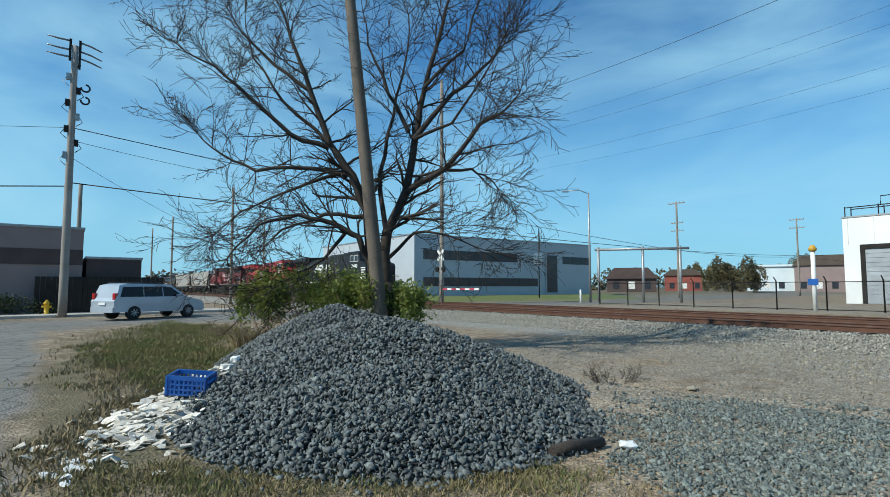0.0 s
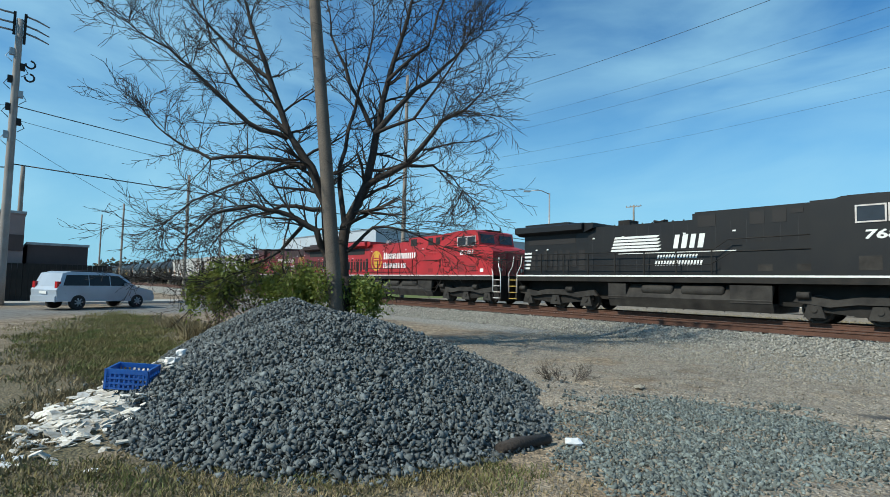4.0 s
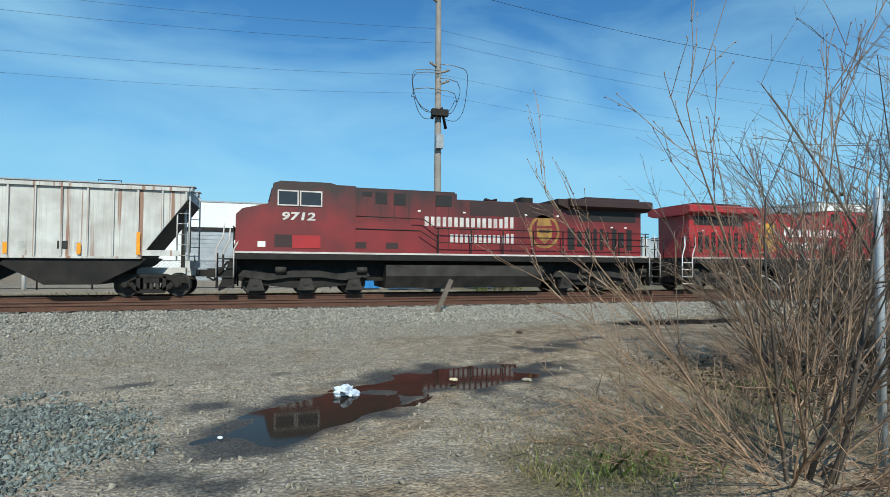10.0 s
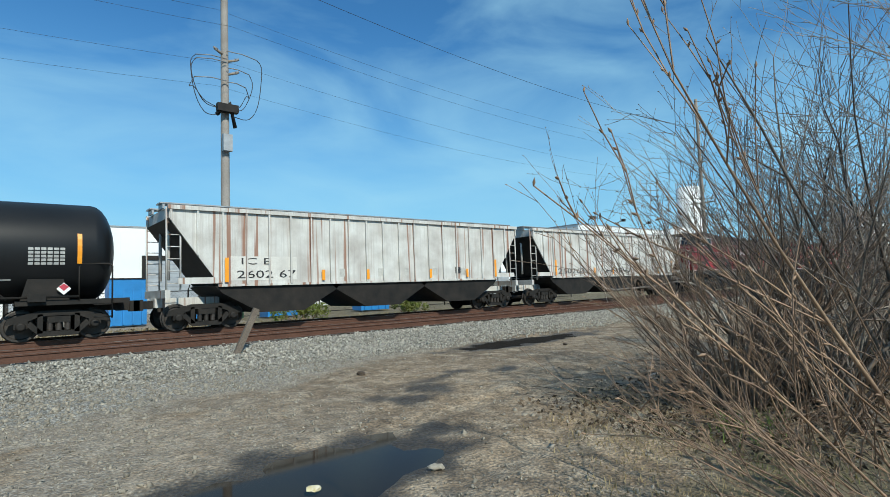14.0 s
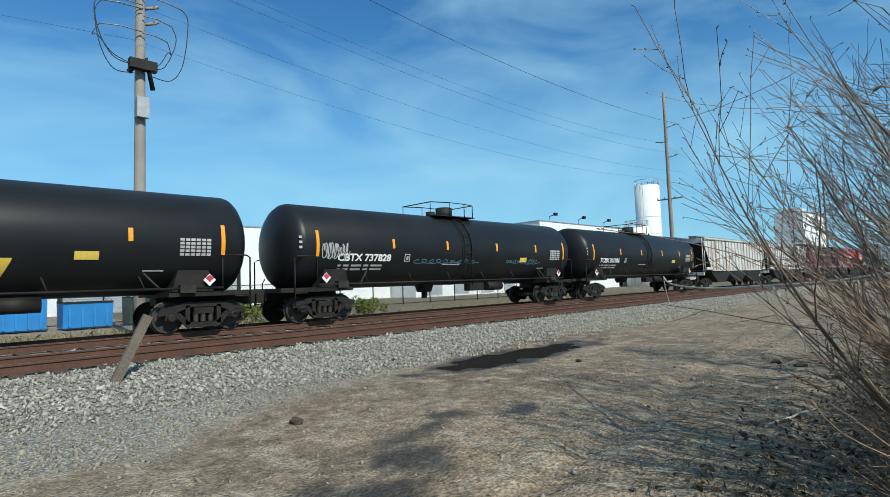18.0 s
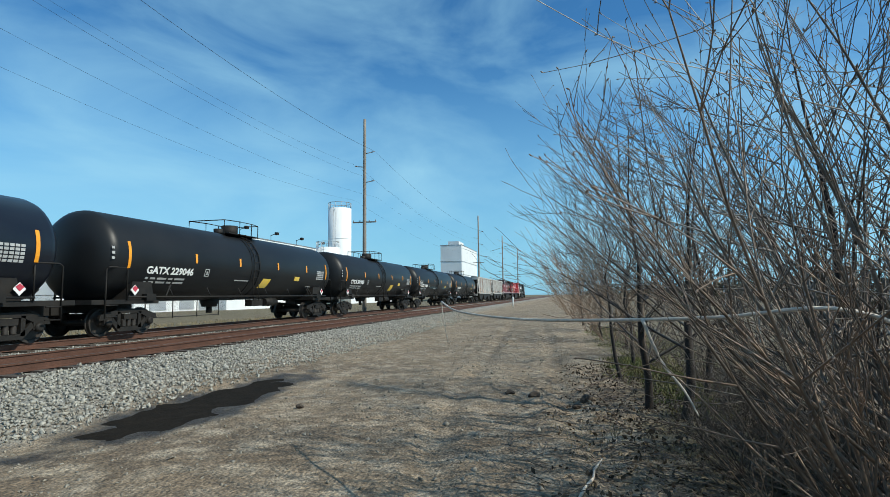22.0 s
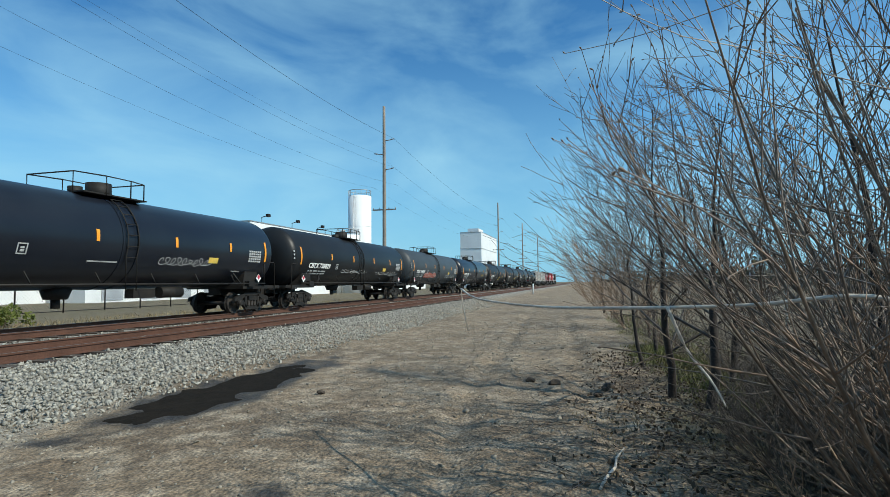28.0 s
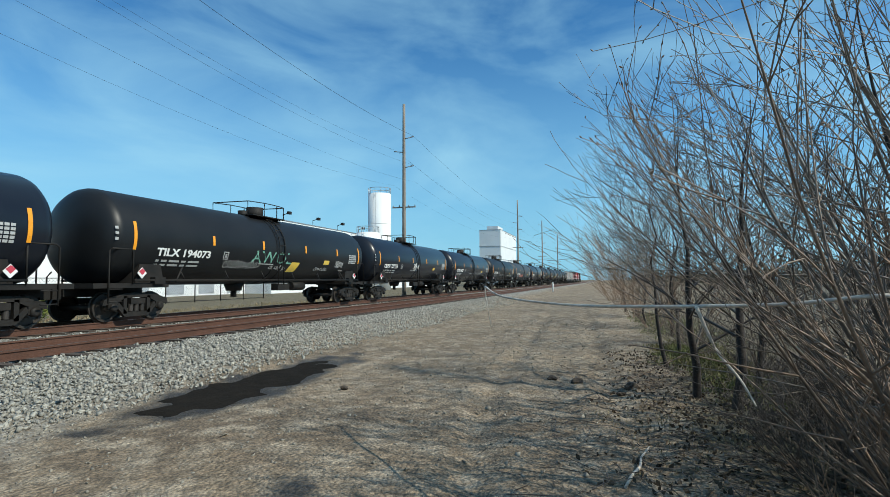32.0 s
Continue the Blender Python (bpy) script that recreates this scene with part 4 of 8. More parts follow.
    for y in (-0.78, 0.78):
        bm = bmesh.new()
        box(bm, 0, 0.02, -0.55, 0.55, -0.27, 0.27)
        p = part("windscreen", bm, M_DARKGLASS, loco, at=pose(7.565, y, 3.86, 0, -13, 0))
    for i, (x0, x1) in enumerate(((5.72, 6.34), (6.74, 7.4))):
        rect("step_grille", x0, x1, 1.85, 2.33, st["grime"], cw, proud=0.006)
    rect("data_plate", 7.72, 8.0, 1.85, 2.06, M_WHITE, cw)
    rect("casing_grille", 2.6, 3.1, 1.85, 2.1, st["grime"], 1.38, proud=0.006)
    rect("casing_grille", 3.9, 4.4, 1.85, 2.1, st["grime"], 1.38, proud=0.006)
    # nose door, lights, plough
    bm = bmesh.new()
    box(bm, 8.77, 8.80, -0.35, 0.35, zs + 0.05, 3.0)
    P("nose_door", bm, st["seam"])
    for y in (-0.9, 0.9):
        bm = bmesh.new()
        tube(bm, [(8.78, y, 2.0), (8.86, y, 2.0)], 0.11, 12)
        P("headlight", bm, M_WHITE)
    bm = bmesh.new()
    prism(bm, [(8.85, 1.4), (8.95, 1.4), (9.35, 0.25), (9.3, 0.2), (8.85, 0.45)], -1.45, 1.45)
    P("plough", bm, M_BLACKIRON)
    bm = bmesh.new()
    box(bm, -9.65, -9.5, -1.45, 1.45, 0.4, 1.45)
    P("rear_plate", bm, M_BLACKIRON)
    # end steps with white edges and grab rails
    for e, x in ((1, 9.12), (-1, -9.78)):
        for s in (-1, 1):
            for k in range(4):
                bm = bmesh.new()
                box(bm, x - 0.28, x + 0.28, *sorted((s * 1.0, s * 1.5)), 0.36 + k * 0.34, 0.40 + k * 0.34)
                box(bm, x - 0.28, x + 0.28, *sorted((s * 1.49, s * 1.51)), 0.36 + k * 0.34, 0.405 + k * 0.34)
                P("step", bm, st["step"])
            bm = bmesh.new()
            for xx in (x - 0.29, x + 0.29):
                box(bm, xx - 0.02, xx + 0.02, *sorted((s * 1.0, s * 1.5)), 0.3, 1.6)
            P("step_side", bm, M_BLACKIRON)
            for xx in (x - 0.3, x + 0.3):
                bm = bmesh.new()
                tube(bm, [(xx, s * 1.5, 0.7), (xx, s * 1.52, 1.75), (xx - e * 0.22, s * 1.45, 2.2), (xx - e * 0.25, s * 1.4, 2.7)], 0.028, 6)
                P("grab_rail", bm, st["rail"])
        for s in (-1, 1):
            bm = bmesh.new()
            for y in (0.45, 0.9):
                tube(bm, [(x - e * 0.25, s * y, 1.6), (x - e * 0.25, s * y, 2.6)], 0.025, 5)
            tube(bm, [(x - e * 0.25, s * 0.4, 2.6), (x - e * 0.25, s * 1.4, 2.6)], 0.025, 5)
            P("end_rail", bm, M_BLACKIRON)
        for y in (-0.25, 0.3):
            bm = bmesh.new()
            tube(bm, [(x, y, 1.3), (x + e * 0.35, y, 0.9), (x + e * 0.5, y * 0.8, 0.55), (x + e * 0.75, y * 0.6, 0.7)], 0.03, 6)
            P("air_hose", bm, M_BLACKIRON)
    # side handrails on stanchions
    for s in (-1, 1):
        y = s * 1.44
        bm = bmesh.new()
        tube(bm, [(-9.5, y, 2.73), (1.0, y, 2.73), (1.55, y * 0.97, 3.1), (5.3, y * 0.97, 3.15)], 0.022, 5)
        P("handrail", bm, st["hand"])
        bm = bmesh.new()
        tube(bm, [(-9.5, y, 2.14), (0.9, y, 2.14), (1.7, y * 0.97, 2.62), (5.2, y * 0.97, 2.64)], 0.02, 5)
        P("handrail", bm, M_BLACKIRON)
        for i in range(8):
            x = -9.3 + i * 1.46
            bm = bmesh.new()
            box(bm, x - 0.025, x + 0.025, *sorted((y, y + s * 0.03)), zs - 0.1, 2.74)
            P("stanchion", bm, M_BLACKIRON)
    # roof fittings
    bm = bmesh.new()
    box(bm, -3.95, -3.35, -0.4, 0.4, zr - 0.3, zr + 0.06)
    bev(bm, 0.03)
    P("exhaust_stack", bm, st["stack"])
    bm = bmesh.new()
    for y in (-0.1, 0.0, 0.1):
        tube(bm, [(-2.27, y, zr - 0.08), (-2.0, y, zr - 0.1), (-1.73, y, zr - 0.08)], [0.07, 0.025, 0.07], 8)
    tube(bm, [(-2.0, 0, zr - 0.3), (-2.0, 0, zr - 0.1)], 0.03, 6)
    P("horn", bm, M_BLACKIRON)
    for i in range(9):
        bm = bmesh.new()
        x = -4.3 + i * 0.48
        box(bm, x - 0.02, x + 0.02, -0.95, -0.9, zr - 0.29, zr - 0.2)
        P("lifting_lug", bm, st["roof"])
    # fuel tank, air reservoirs, side box
    bm = bmesh.new()
    if st.get("plain_tank"):
        prism(bm, [(-1.45, 1.2), (-1.5, 0.75), (-1.2, 0.26), (1.2, 0.26), (1.5, 0.75), (1.45, 1.2)], -3.9, 3.1, axis="x")
    else:
        prism(bm, [(-1.1, 1.3), (-1.48, 0.72), (-1.3, 0.28), (1.3, 0.28), (1.48, 0.72), (1.1, 1.3)], -3.8, 3.1, axis="x")
    P("fuel_tank", bm, M_GREYIRON)
    if not st.get("plain_tank"):
        for s in (-1, 1):
            for x0, x1 in ((-2.2, -0.75), (-0.4, 1.35)):
                bm = bmesh.new()
                tube(bm, [(x0, s * 1.2, 1.06), (x0 + 0.08, s * 1.2, 1.06), (x1 - 0.08, s * 1.2, 1.06), (x1, s * 1.2, 1.06)], [0.15, 0.24, 0.24, 0.15], 14)
                P("air_reservoir", bm, M_GREYIRON)
            for x0, x1 in ((-3.8, -2.9), (1.6, 3.1)):
                bm = bmesh.new()
                box(bm, x0, x1, *sorted((s * 0.9, s * 1.46)), 0.62, 1.3)
                bev(bm, 0.03)
                P("equipment_box", bm, M_GREYIRON)
    for x in (-7.05, 6.2):
        tr = truck(loco, x, 3, 1.86, 0.50)
        for s in (-1, 1):
            for dx in (-1.86, 0, 1.86):
                bm = bmesh.new()
                prism(bm, [(x + dx - 0.34, 0.2), (x + dx + 0.34, 0.2), (x + dx + 0.2, 0.66), (x + dx - 0.2, 0.66)], *sorted((s * 1.08, s * 1.24)))
                tube(bm, [(x + dx, s * 1.22, 0.48), (x + dx, s * 1.28, 0.48)], 0.1, 10)
                bp = part("journal_box", bm, M_GREYIRON, tr)
            bm = bmesh.new()
            prism(bm, [(x - 2.5, 0.75), (x - 2.3, 0.98), (x - 1.2, 0.84), (x - 0.5, 0.96), (x + 0.5, 0.96), (x + 1.2, 0.84), (x + 2.3, 0.98), (x + 2.5, 0.75), (x + 1.4, 0.58), (x + 0.6, 0.7), (x - 0.6, 0.7), (x - 1.4, 0.58)], *sorted((s * 1.12, s * 1.26)))
            part("side_frame", bm, M_GREYIRON, tr)
            for dx in (-2.15, 0.95):
                bm = bmesh.new()
                tube(bm, [(x + dx - 0.2, s * 1.3, 0.98), (x + dx + 0.2, s * 1.3, 0.98)], 0.13, 10)
                part("brake_cylinder", bm, M_GREYIRON, tr)
    for s, x in ((-1, -9.6), (1, 8.95)):
        coupler(loco, x, s)
    # painted road number and emblem blocks, on both sides
    for s in (-1, 1):
        bm = glyphs(st["number"], 0.4, bold=0.012, shear=0.12)
        fit_text(bm, 5.9, 7.14, 2.88, 3.2, -cw - 0.012)
        if s > 0:
            for v in bm.verts:
                v.co = Vector((13.04 - v.co.x, -v.co.y, v.co.z))
        P("road_number", bm, M_WHITE if not st.get("dull") else M_DULLWHITE, "white road number")
    st["emblem"](loco, hw)
    if st.get("dull"):
        rect("repainted_patch", 5.7, 6.75, 1.82, 2.32, M_RED, cw, "bright repainted red patch", proud=0.016)
        rect("sooty_panel", -4.6, -0.6, 3.35, 3.98, M_REDDARK, hw, "soot blackened panel", proud=0.006)
    if flip:
        loco["flip"] = 1
    MOVING.append((loco, (u0 + u1) / 2))
    return loco


def disc_emblem(loco, s, y, x, z, r, gold, dark):
    yy = lambda a, b: sorted((s * (y + a), s * (y + b)))
    bm = bmesh.new()
    n = 40
    ya, yb = yy(0, 0.006)
    loops = [[bm.verts.new((x + q * math.cos(2 * math.pi * i / n), w, z + q * math.sin(2 * math.pi * i / n))) for i in range(n)] for q, w in ((r, ya), (r, yb), (0.84 * r, yb), (0.84 * r, ya))]
    for a, b in zip(loops, loops[1:] + loops[:1]):
        for i in range(n):
            bm.faces.new((a[i], a[(i + 1) % n], b[(i + 1) % n], b[i]))
    part("emblem_ring", bm, gold, loco, "gold painted ring")
    bm = bmesh.new()
    prism(bm, [(x - 0.5 * r, z + 0.35 * r), (x - 0.35 * r, z + 0.75 * r), (x, z + 0.9 * r), (x + 0.4 * r, z + 0.75 * r), (x + 0.5 * r, z + 0.3 * r)], *yy(0, 0.006))
    part("emblem_shape", bm, gold, loco)
    bm = bmesh.new()
    prism(bm, [(x - 0.5 * r, z + 0.2 * r), (x + 0.5 * r, z + 0.2 * r), (x + 0.48 * r, z - 0.3 * r), (x, z - 0.75 * r), (x - 0.48 * r, z - 0.3 * r)], *yy(0, 0.006))
    part("emblem_shield", bm, gold, loco)
    bm = bmesh.new()
    prism(bm, [(x - 0.36 * r, z + 0.08 * r), (x + 0.36 * r, z + 0.08 * r), (x + 0.34 * r, z - 0.06 * r), (x - 0.34 * r, z - 0.06 * r)], *yy(0.004, 0.009))
    part("emblem_bar", bm, dark, loco)


def emblem_red(white, gold, dark):
    def draw(loco, hw):
        for s in (-1, 1):
            disc_emblem(loco, s, hw, -4.17, 2.74, 0.76, gold, dark)
            for x0, x1, z0, z1, n in ((-3.2, 0.85, 2.84, 3.24, 8), (-3.2, -0.29, 2.17, 2.52, 7)):
                if s > 0:
                    x0, x1 = x0 + 0.52, x1 + 0.62
                blocks(loco, x0, x1, z0, z1, n, s * (hw + 0.001), white, 0.0, 1.22)
    return draw


def emblem_black(loco, hw):
    for s in (-1, 1):
        for k in range(5):
            z = 2.78 + k * 0.145
            bm = bmesh.new()
            prism(bm, [(-3.9 + 0.05 * k, z), (-1.5 - 0.02 * k, z), (-1.35 - 0.02 * k, z + 0.1), (-3.85 + 0.05 * k, z + 0.1)], *sorted((s * (hw + 0.001), s * (hw + 0.007))))
            part("emblem_stripe", bm, M_WHITE, loco)
        blocks(loco, -0.9, 0.5, 2.84, 3.42, 2, s * (hw + 0.001), M_WHITE, 0.1)
        blocks(loco, -1.6, 0.2, 2.42, 2.58, 7, s * (hw + 0.001), M_WHITE, 0.05)
        blocks(loco, -1.7, 0.4, 2.12, 2.32, 8, s * (hw + 0.001), M_WHITE, 0.05)
        bm = bmesh.new()
        box(bm, -3.5, 2.9, *sorted((s * (hw + 0.001), s * (hw + 0.006))), 2.66, 2.69)
        part("emblem_stripe", bm, M_WHITE, loco)
        for k in range(5):
            bm = bmesh.new()
            z = 2.0 + k * 0.2
            prism(bm, [(8.0 - 0.05 * k, z), (8.7, z), (8.7, z + 0.1), (7.97 - 0.05 * k, z + 0.1)], *sorted((s * 1.501, s * 1.508)))
            part("nose_stripe", bm, M_WHITE, loco)
            bm = bmesh.new()
            prism(bm, [(-9.28, z), (-8.9 + 0.04 * k, z), (-8.9 + 0.04 * k, z + 0.1), (-9.28, z + 0.1)], *sorted((s * (hw + 0.001), s * (hw + 0.007))))
            part("end_stripe", bm, M_WHITE, loco)


M_GREYPAINT = mat("grey white stencil paint", (0.42, 0.42, 0.41), 0.6, scale=5, fine=0.2)
M_YELLOWSIGN = mat("yellow notice paint", (0.72, 0.47, 0.05), 0.55, col2=(0.62, 0.45, 0.12), scale=5, fine=0.15)
M_PLACARD = mat("placard red", (0.55, 0.05, 0.08), 0.5, fine=0.0)
M_TAGGREEN = mat("pale green spray paint", (0.16, 0.36, 0.28), 0.6, scale=6)
M_TAGBLUE = mat("teal spray paint", (0.07, 0.19, 0.24), 0.6, scale=6)
M_TAGRED = mat("rust red spray paint", (0.42, 0.10, 0.06), 0.6, scale=6)
M_INK = mat("black stencil paint", (0.025, 0.025, 0.028), 0.7, scale=5)
M_FADEWHITE = mat("off-white patch paint", (0.62, 0.61, 0.57), 0.7, col2=(0.48, 0.46, 0.43), scale=2.5, fine=0.15)
M_FADED = mat("faded stencil paint", (0.47, 0.46, 0.43), 0.7, scale=5)
M_GREYIRON = mat("dusty grey iron", (0.048, 0.043, 0.038), 0.75, 0.0, col2=(0.018, 0.016, 0.015), scale=2.0, fine=0.3)
M_GRILLE = mat("dark louvre", (0.012, 0.010, 0.010), 0.7, fine=0.2, bscale=30)
M_DULLWHITE = mat("dull white paint", (0.62, 0.58, 0.55), 0.6, col2=(0.42, 0.36, 0.34), scale=2.5, fine=0.15)
M_DULLGOLD = mat("worn gold paint", (0.40, 0.23, 0.04), 0.6, col2=(0.16, 0.06, 0.03), scale=3.0, fine=0.2)
M_REDGRIME = mat("grimy red paint", (0.27, 0.02, 0.022), 0.55, scale=2)
M_REDDARK = mat("sooty dark red", (0.034, 0.014, 0.013), 0.65, scale=1.5, fine=0.2)
M_TANKBLUE = mat("blue black tank paint", (0.008, 0.010, 0.016), 0.3, col2=(0.012, 0.015, 0.021), scale=0.8, fine=0.1)
M_TANKGREY = mat("faded slate tank paint", (0.044, 0.054, 0.061), 0.5, col2=(0.033, 0.039, 0.044), scale=0.7, fine=0.15)
M_YELSTEP = mat("yellow edged step", (0.45, 0.30, 0.06), 0.6, scale=3)

for _m, _v in ((M_TANK, 0.24), (M_TANKBLUE, 0.32), (M_TANKGREY, 0.3), (M_BLACKIRON, 0.25), (M_GREYIRON, 0.25), (M_NSBLACK, 0.35)):
    _m.node_tree.nodes["Principled BSDF"].inputs["Specular IOR Level"].default_value = _v

locomotive(-61.8, -40.7, False, M_NSBLACK, dict(stripe=M_WHITE, roof=M_NSBLACK, seam=M_INK, frame=M_DULLWHITE, grime=M_GREYIRON, step=M_YELSTEP, rail=M_DULLWHITE, hand=M_BLACKIRON, stack=M_BLACKIRON, number="7680", emblem=emblem_black),
           "black diesel locomotive with white stripes leading the train")
locomotive(-81.9, -60.9, False, M_RED, dict(stripe=M_DULLWHITE, roof=M_REDDARK, seam=M_REDGRIME, frame=M_DULLWHITE, grime=M_REDGRIME, step=M_DULLWHITE, rail=M_WHITE, hand=M_RED, stack=M_STEEL, number="8101", emblem=emblem_red(M_WHITE, M_GOLD, M_REDGRIME)),
           "bright red diesel locomotive with gold ring emblem")
locomotive(-103.4, -82.3, True, M_REDOLD, dict(stripe=M_DULLWHITE, wing=M_REDDARK, roof=M_REDDARK, seam=M_REDDARK, frame=M_DULLWHITE, grime=M_REDDARK, step=M_GREYIRON, rail=M_DULLWHITE, hand=M_BLACKIRON, stack=M_BLACKIRON, number="9712", dull=1, plain_tank=1, emblem=emblem_red(M_DULLWHITE, M_DULLGOLD, M_REDDARK)),
           "faded sooty red diesel locomotive coupled backwards")
hopper_car(-119.45, -102.5, "dirty white covered hopper car with black graffiti", dict(rows=0, tag=1, text=[("260263", 2.0, 4.3, 1.58, 1.86)]))
hopper_car(-136.3, -119.2, "rust streaked white covered hopper car with black stencilled number", dict(rows=1, text=[("IC E", 2.25, 3.25, 2.08, 2.3), ("2602 67", 2.1, 4.15, 1.62, 1.88)]))

CARS = [
    (-136.3, dict(paint=M_TANK, text="TCBX 301006"), "black tank car coupled behind the white hopper cars"),
    (-153.1, dict(paint=M_TANK, text="CBTX 737828", grey=1, tags=[(-2.9, 0.6, -0.66, -0.42, M_TAGBLUE, 0.014), (2.6, 5.0, -0.66, -0.4, M_TAGBLUE, 0.014), (-6.9, -5.9, -0.5, 0.1, M_GREYPAINT, 0.016)]), "black tank car with teal graffiti along its side"),
    (-170.3, dict(paint=M_TANK, text="CTCX 301082", grey=1, big_yellow=1.9), "satin black tank car with a large faded yellow notice"),
    (-187.4, dict(paint=M_TANK, text="GATX 229046", big_yellow=0.9), "black tank car with one large yellow notice"),
    (-204.6, dict(paint=M_TANKBLUE, text="MWTX 112790"), "glossy blue black tank car"),
    (-222.1, dict(paint=M_TANKGREY, text="TILX 196501", grey=1, tags=[(-4.0, -0.6, -0.92, -0.48, M_TAGRED, 0.11), (-4.1, -0.5, -1.0, -0.36, M_GREYPAINT, 0.016), (3.0, 6.5, -0.95, -0.6, M_GREYPAINT, 0.016)]), "slate grey tank car with rust red graffiti"),
    (-239.7, dict(paint=M_TANK, text="CBTX 738829", tags=[(-2.6, 0.8, -0.8, -0.5, M_GREYPAINT, 0.014), (2.5, 6.3, -0.85, -0.55, M_GREYPAINT, 0.014)]), "black tank car with pale graffiti tags"),
    (-257.2, dict(paint=M_TANKBLUE, text="CBTX 736926", tags=[(1.2, 3.6, -0.75, -0.35, M_GREYPAINT, 0.014)]), "shiny black tank car with a thin pale scrawl"),
    (-274.3, dict(paint=M_TANKBLUE, text="CBTX 737173", tags=[(-0.9, 0.2, -0.75, 0.0, M_WHITE, 0.016)]), "shiny black tank car with a white graffiti tag"),
    (-291.2, dict(paint=M_TANK, text="TILX 194073", word="AWOL", big_yellow=1.1, tags=[(-3.4, -1.4, -0.95, -0.5, M_GREYPAINT, 0.015), (-0.6, 0.5, -0.95, -0.65, M_GREYPAINT, 0.013), (4.9, 5.7, -0.7, -0.3, M_GREYPAINT, 0.015), (3.0, 4.2, -0.9, -0.7, M_GREYPAINT, 0.012)]), "black tank car with green and grey graffiti"),
    (-309.1, dict(paint=M_TANKBLUE, text=""), "blue black tank car near the end of the string"),
    (-326.6, dict(paint=M_TANK, text=""), "black tank car further back in the string"),
    (-344.0, dict(paint=M_TANK, text=""), "black tank car at the back of the string"),
]
ENDS = [c[0] for c in CARS] + [-361.5]
for (b, style, label), a in zip(CARS, ENDS[1:]):
    tank_car(a, b, label, style)


# ---- poles and wires ----
def utility_pole(x, y, height, r0, r1, lean=(0, 0), label="weathered wooden utility pole", wood=None):
    t = thing("utility_pole", pose(x, y, ground_z(x, y) - 0.1), label, "utility pole", "utility poles")
    bm = bmesh.new()
    tube(bm, [(lean[0] * k / 8, lean[1] * k / 8, (height + 0.1) * k / 8) for k in range(9)], [r0 + (r1 - r0) * k / 8 for k in range(9)], 12)
    part("pole", bm, wood or M_WOOD, t)
    return t


M_POLEDARK = mat("dark pole wood", (0.15, 0.12, 0.095), 0.85, col2=(0.10, 0.08, 0.065), scale=1.5, fine=0.35, bump=0.4)
M_CERAMIC = mat("grey insulator", (0.22, 0.22, 0.23), 0.35, scale=8, fine=0.1)
M_CABLE = mat("black cable", (0.018, 0.018, 0.02), 0.6, fine=0.1)


def arm(pole, z, dx, dy, r=0.05):
    """A short horizontal post insulator or arm that sticks out of a pole."""
    bm = bmesh.new()
    tube(bm, [(0, 0, z - 0.12), (dx, dy, z)], [r, r * 0.8], 8)
    part("bracket", bm, M_WOOD, pole)
    bm = bmesh.new()
    tube(bm, [(dx * 0.8, dy * 0.8, z), (dx * 1.12, dy * 1.12, z + 0.04)], [0.07, 0.05], 8)
    part("insulator", bm, M_CERAMIC, pole)


def crossarm(pole, z, half, along="y"):
    bm = bmesh.new()
    box(bm, *((-0.06, 0.06, -half, half) if along == "y" else (-half, half, -0.06, 0.06)), z - 0.06, z + 0.06)
    part("crossarm", bm, M_WOOD, pole)
    for k in (-0.95, -0.4, 0.4, 0.95):
        bm = bmesh.new()
        p = (0, half * k) if along == "y" else (half * k, 0)
        tube(bm, [(*p, z + 0.05), (*p, z + 0.22)], [0.06, 0.04], 8)
        part("insulator", bm, M_CERAMIC, pole)


def smooth(points, n=6):
    """A flowing line through the points."""
    pts, out = [Vector(p) for p in points], []
    for a, b, c, d in zip([pts[0]] + pts, pts, pts[1:], pts[2:] + [pts[-1]]):
        for k in range(n):
            f = k / n
            out.append(0.5 * ((2 * b) + (c - a) * f + (2 * a - 5 * b + 4 * c - d) * f * f + (3 * b - a - 3 * c + d) * f ** 3))
    return out + [pts[-1]]


# the switching pole behind the railway
M_POLEGREY = mat("silvery grey pole wood", (0.32, 0.29, 0.265), 0.85, col2=(0.22, 0.195, 0.175), scale=1.2, fine=0.25, bump=0.4)
near_pole = utility_pole(8.45, 28.4, 19.5, 0.22, 0.14, label="grey wooden utility pole with switch gear and drooping cables", wood=M_POLEGREY)
for z, dx in ((16.2, -0.55), (12.6, -0.5), (12.3, 0.5), (11.7, 0.5)):
    arm(near_pole, z, dx, -0.25, 0.07)
for s in (-1, 1):
    for k, (x, z, zl) in enumerate(((1.85, 12.3, 9.6), (1.65, 11.75, 9.9), (1.45, 11.2, 9.9))):
        bm = bmesh.new()
        x *= s if s < 0 else 0.8
        z += 0.22 * math.sin(k * 2.3 + s)
        x *= 0.82 + 0.12 * math.sin(k * 1.7 + 2 * s)
        tube(bm, [(0, -0.3, z + 0.1), (x * 0.5, -0.3, z + 0.12), (x, -0.3, z)], 0.022, 6)
        part("switch_arm", bm, M_CERAMIC, near_pole)
        bm = bmesh.new()
        tube(bm, smooth([(x, -0.3, z), (x * 1.16, -0.3, z - 0.45), (x * 1.02, -0.3, zl + 0.75), (x * 0.7, -0.3, zl + 0.12 * k), (s * 0.3, -0.3, zl)]), 0.017, 6)
        part("jumper_cable", bm, M_CABLE, near_pole)
bm = bmesh.new()
box(bm, -0.45, 0.45, -0.5, -0.2, 9.75, 10.1)
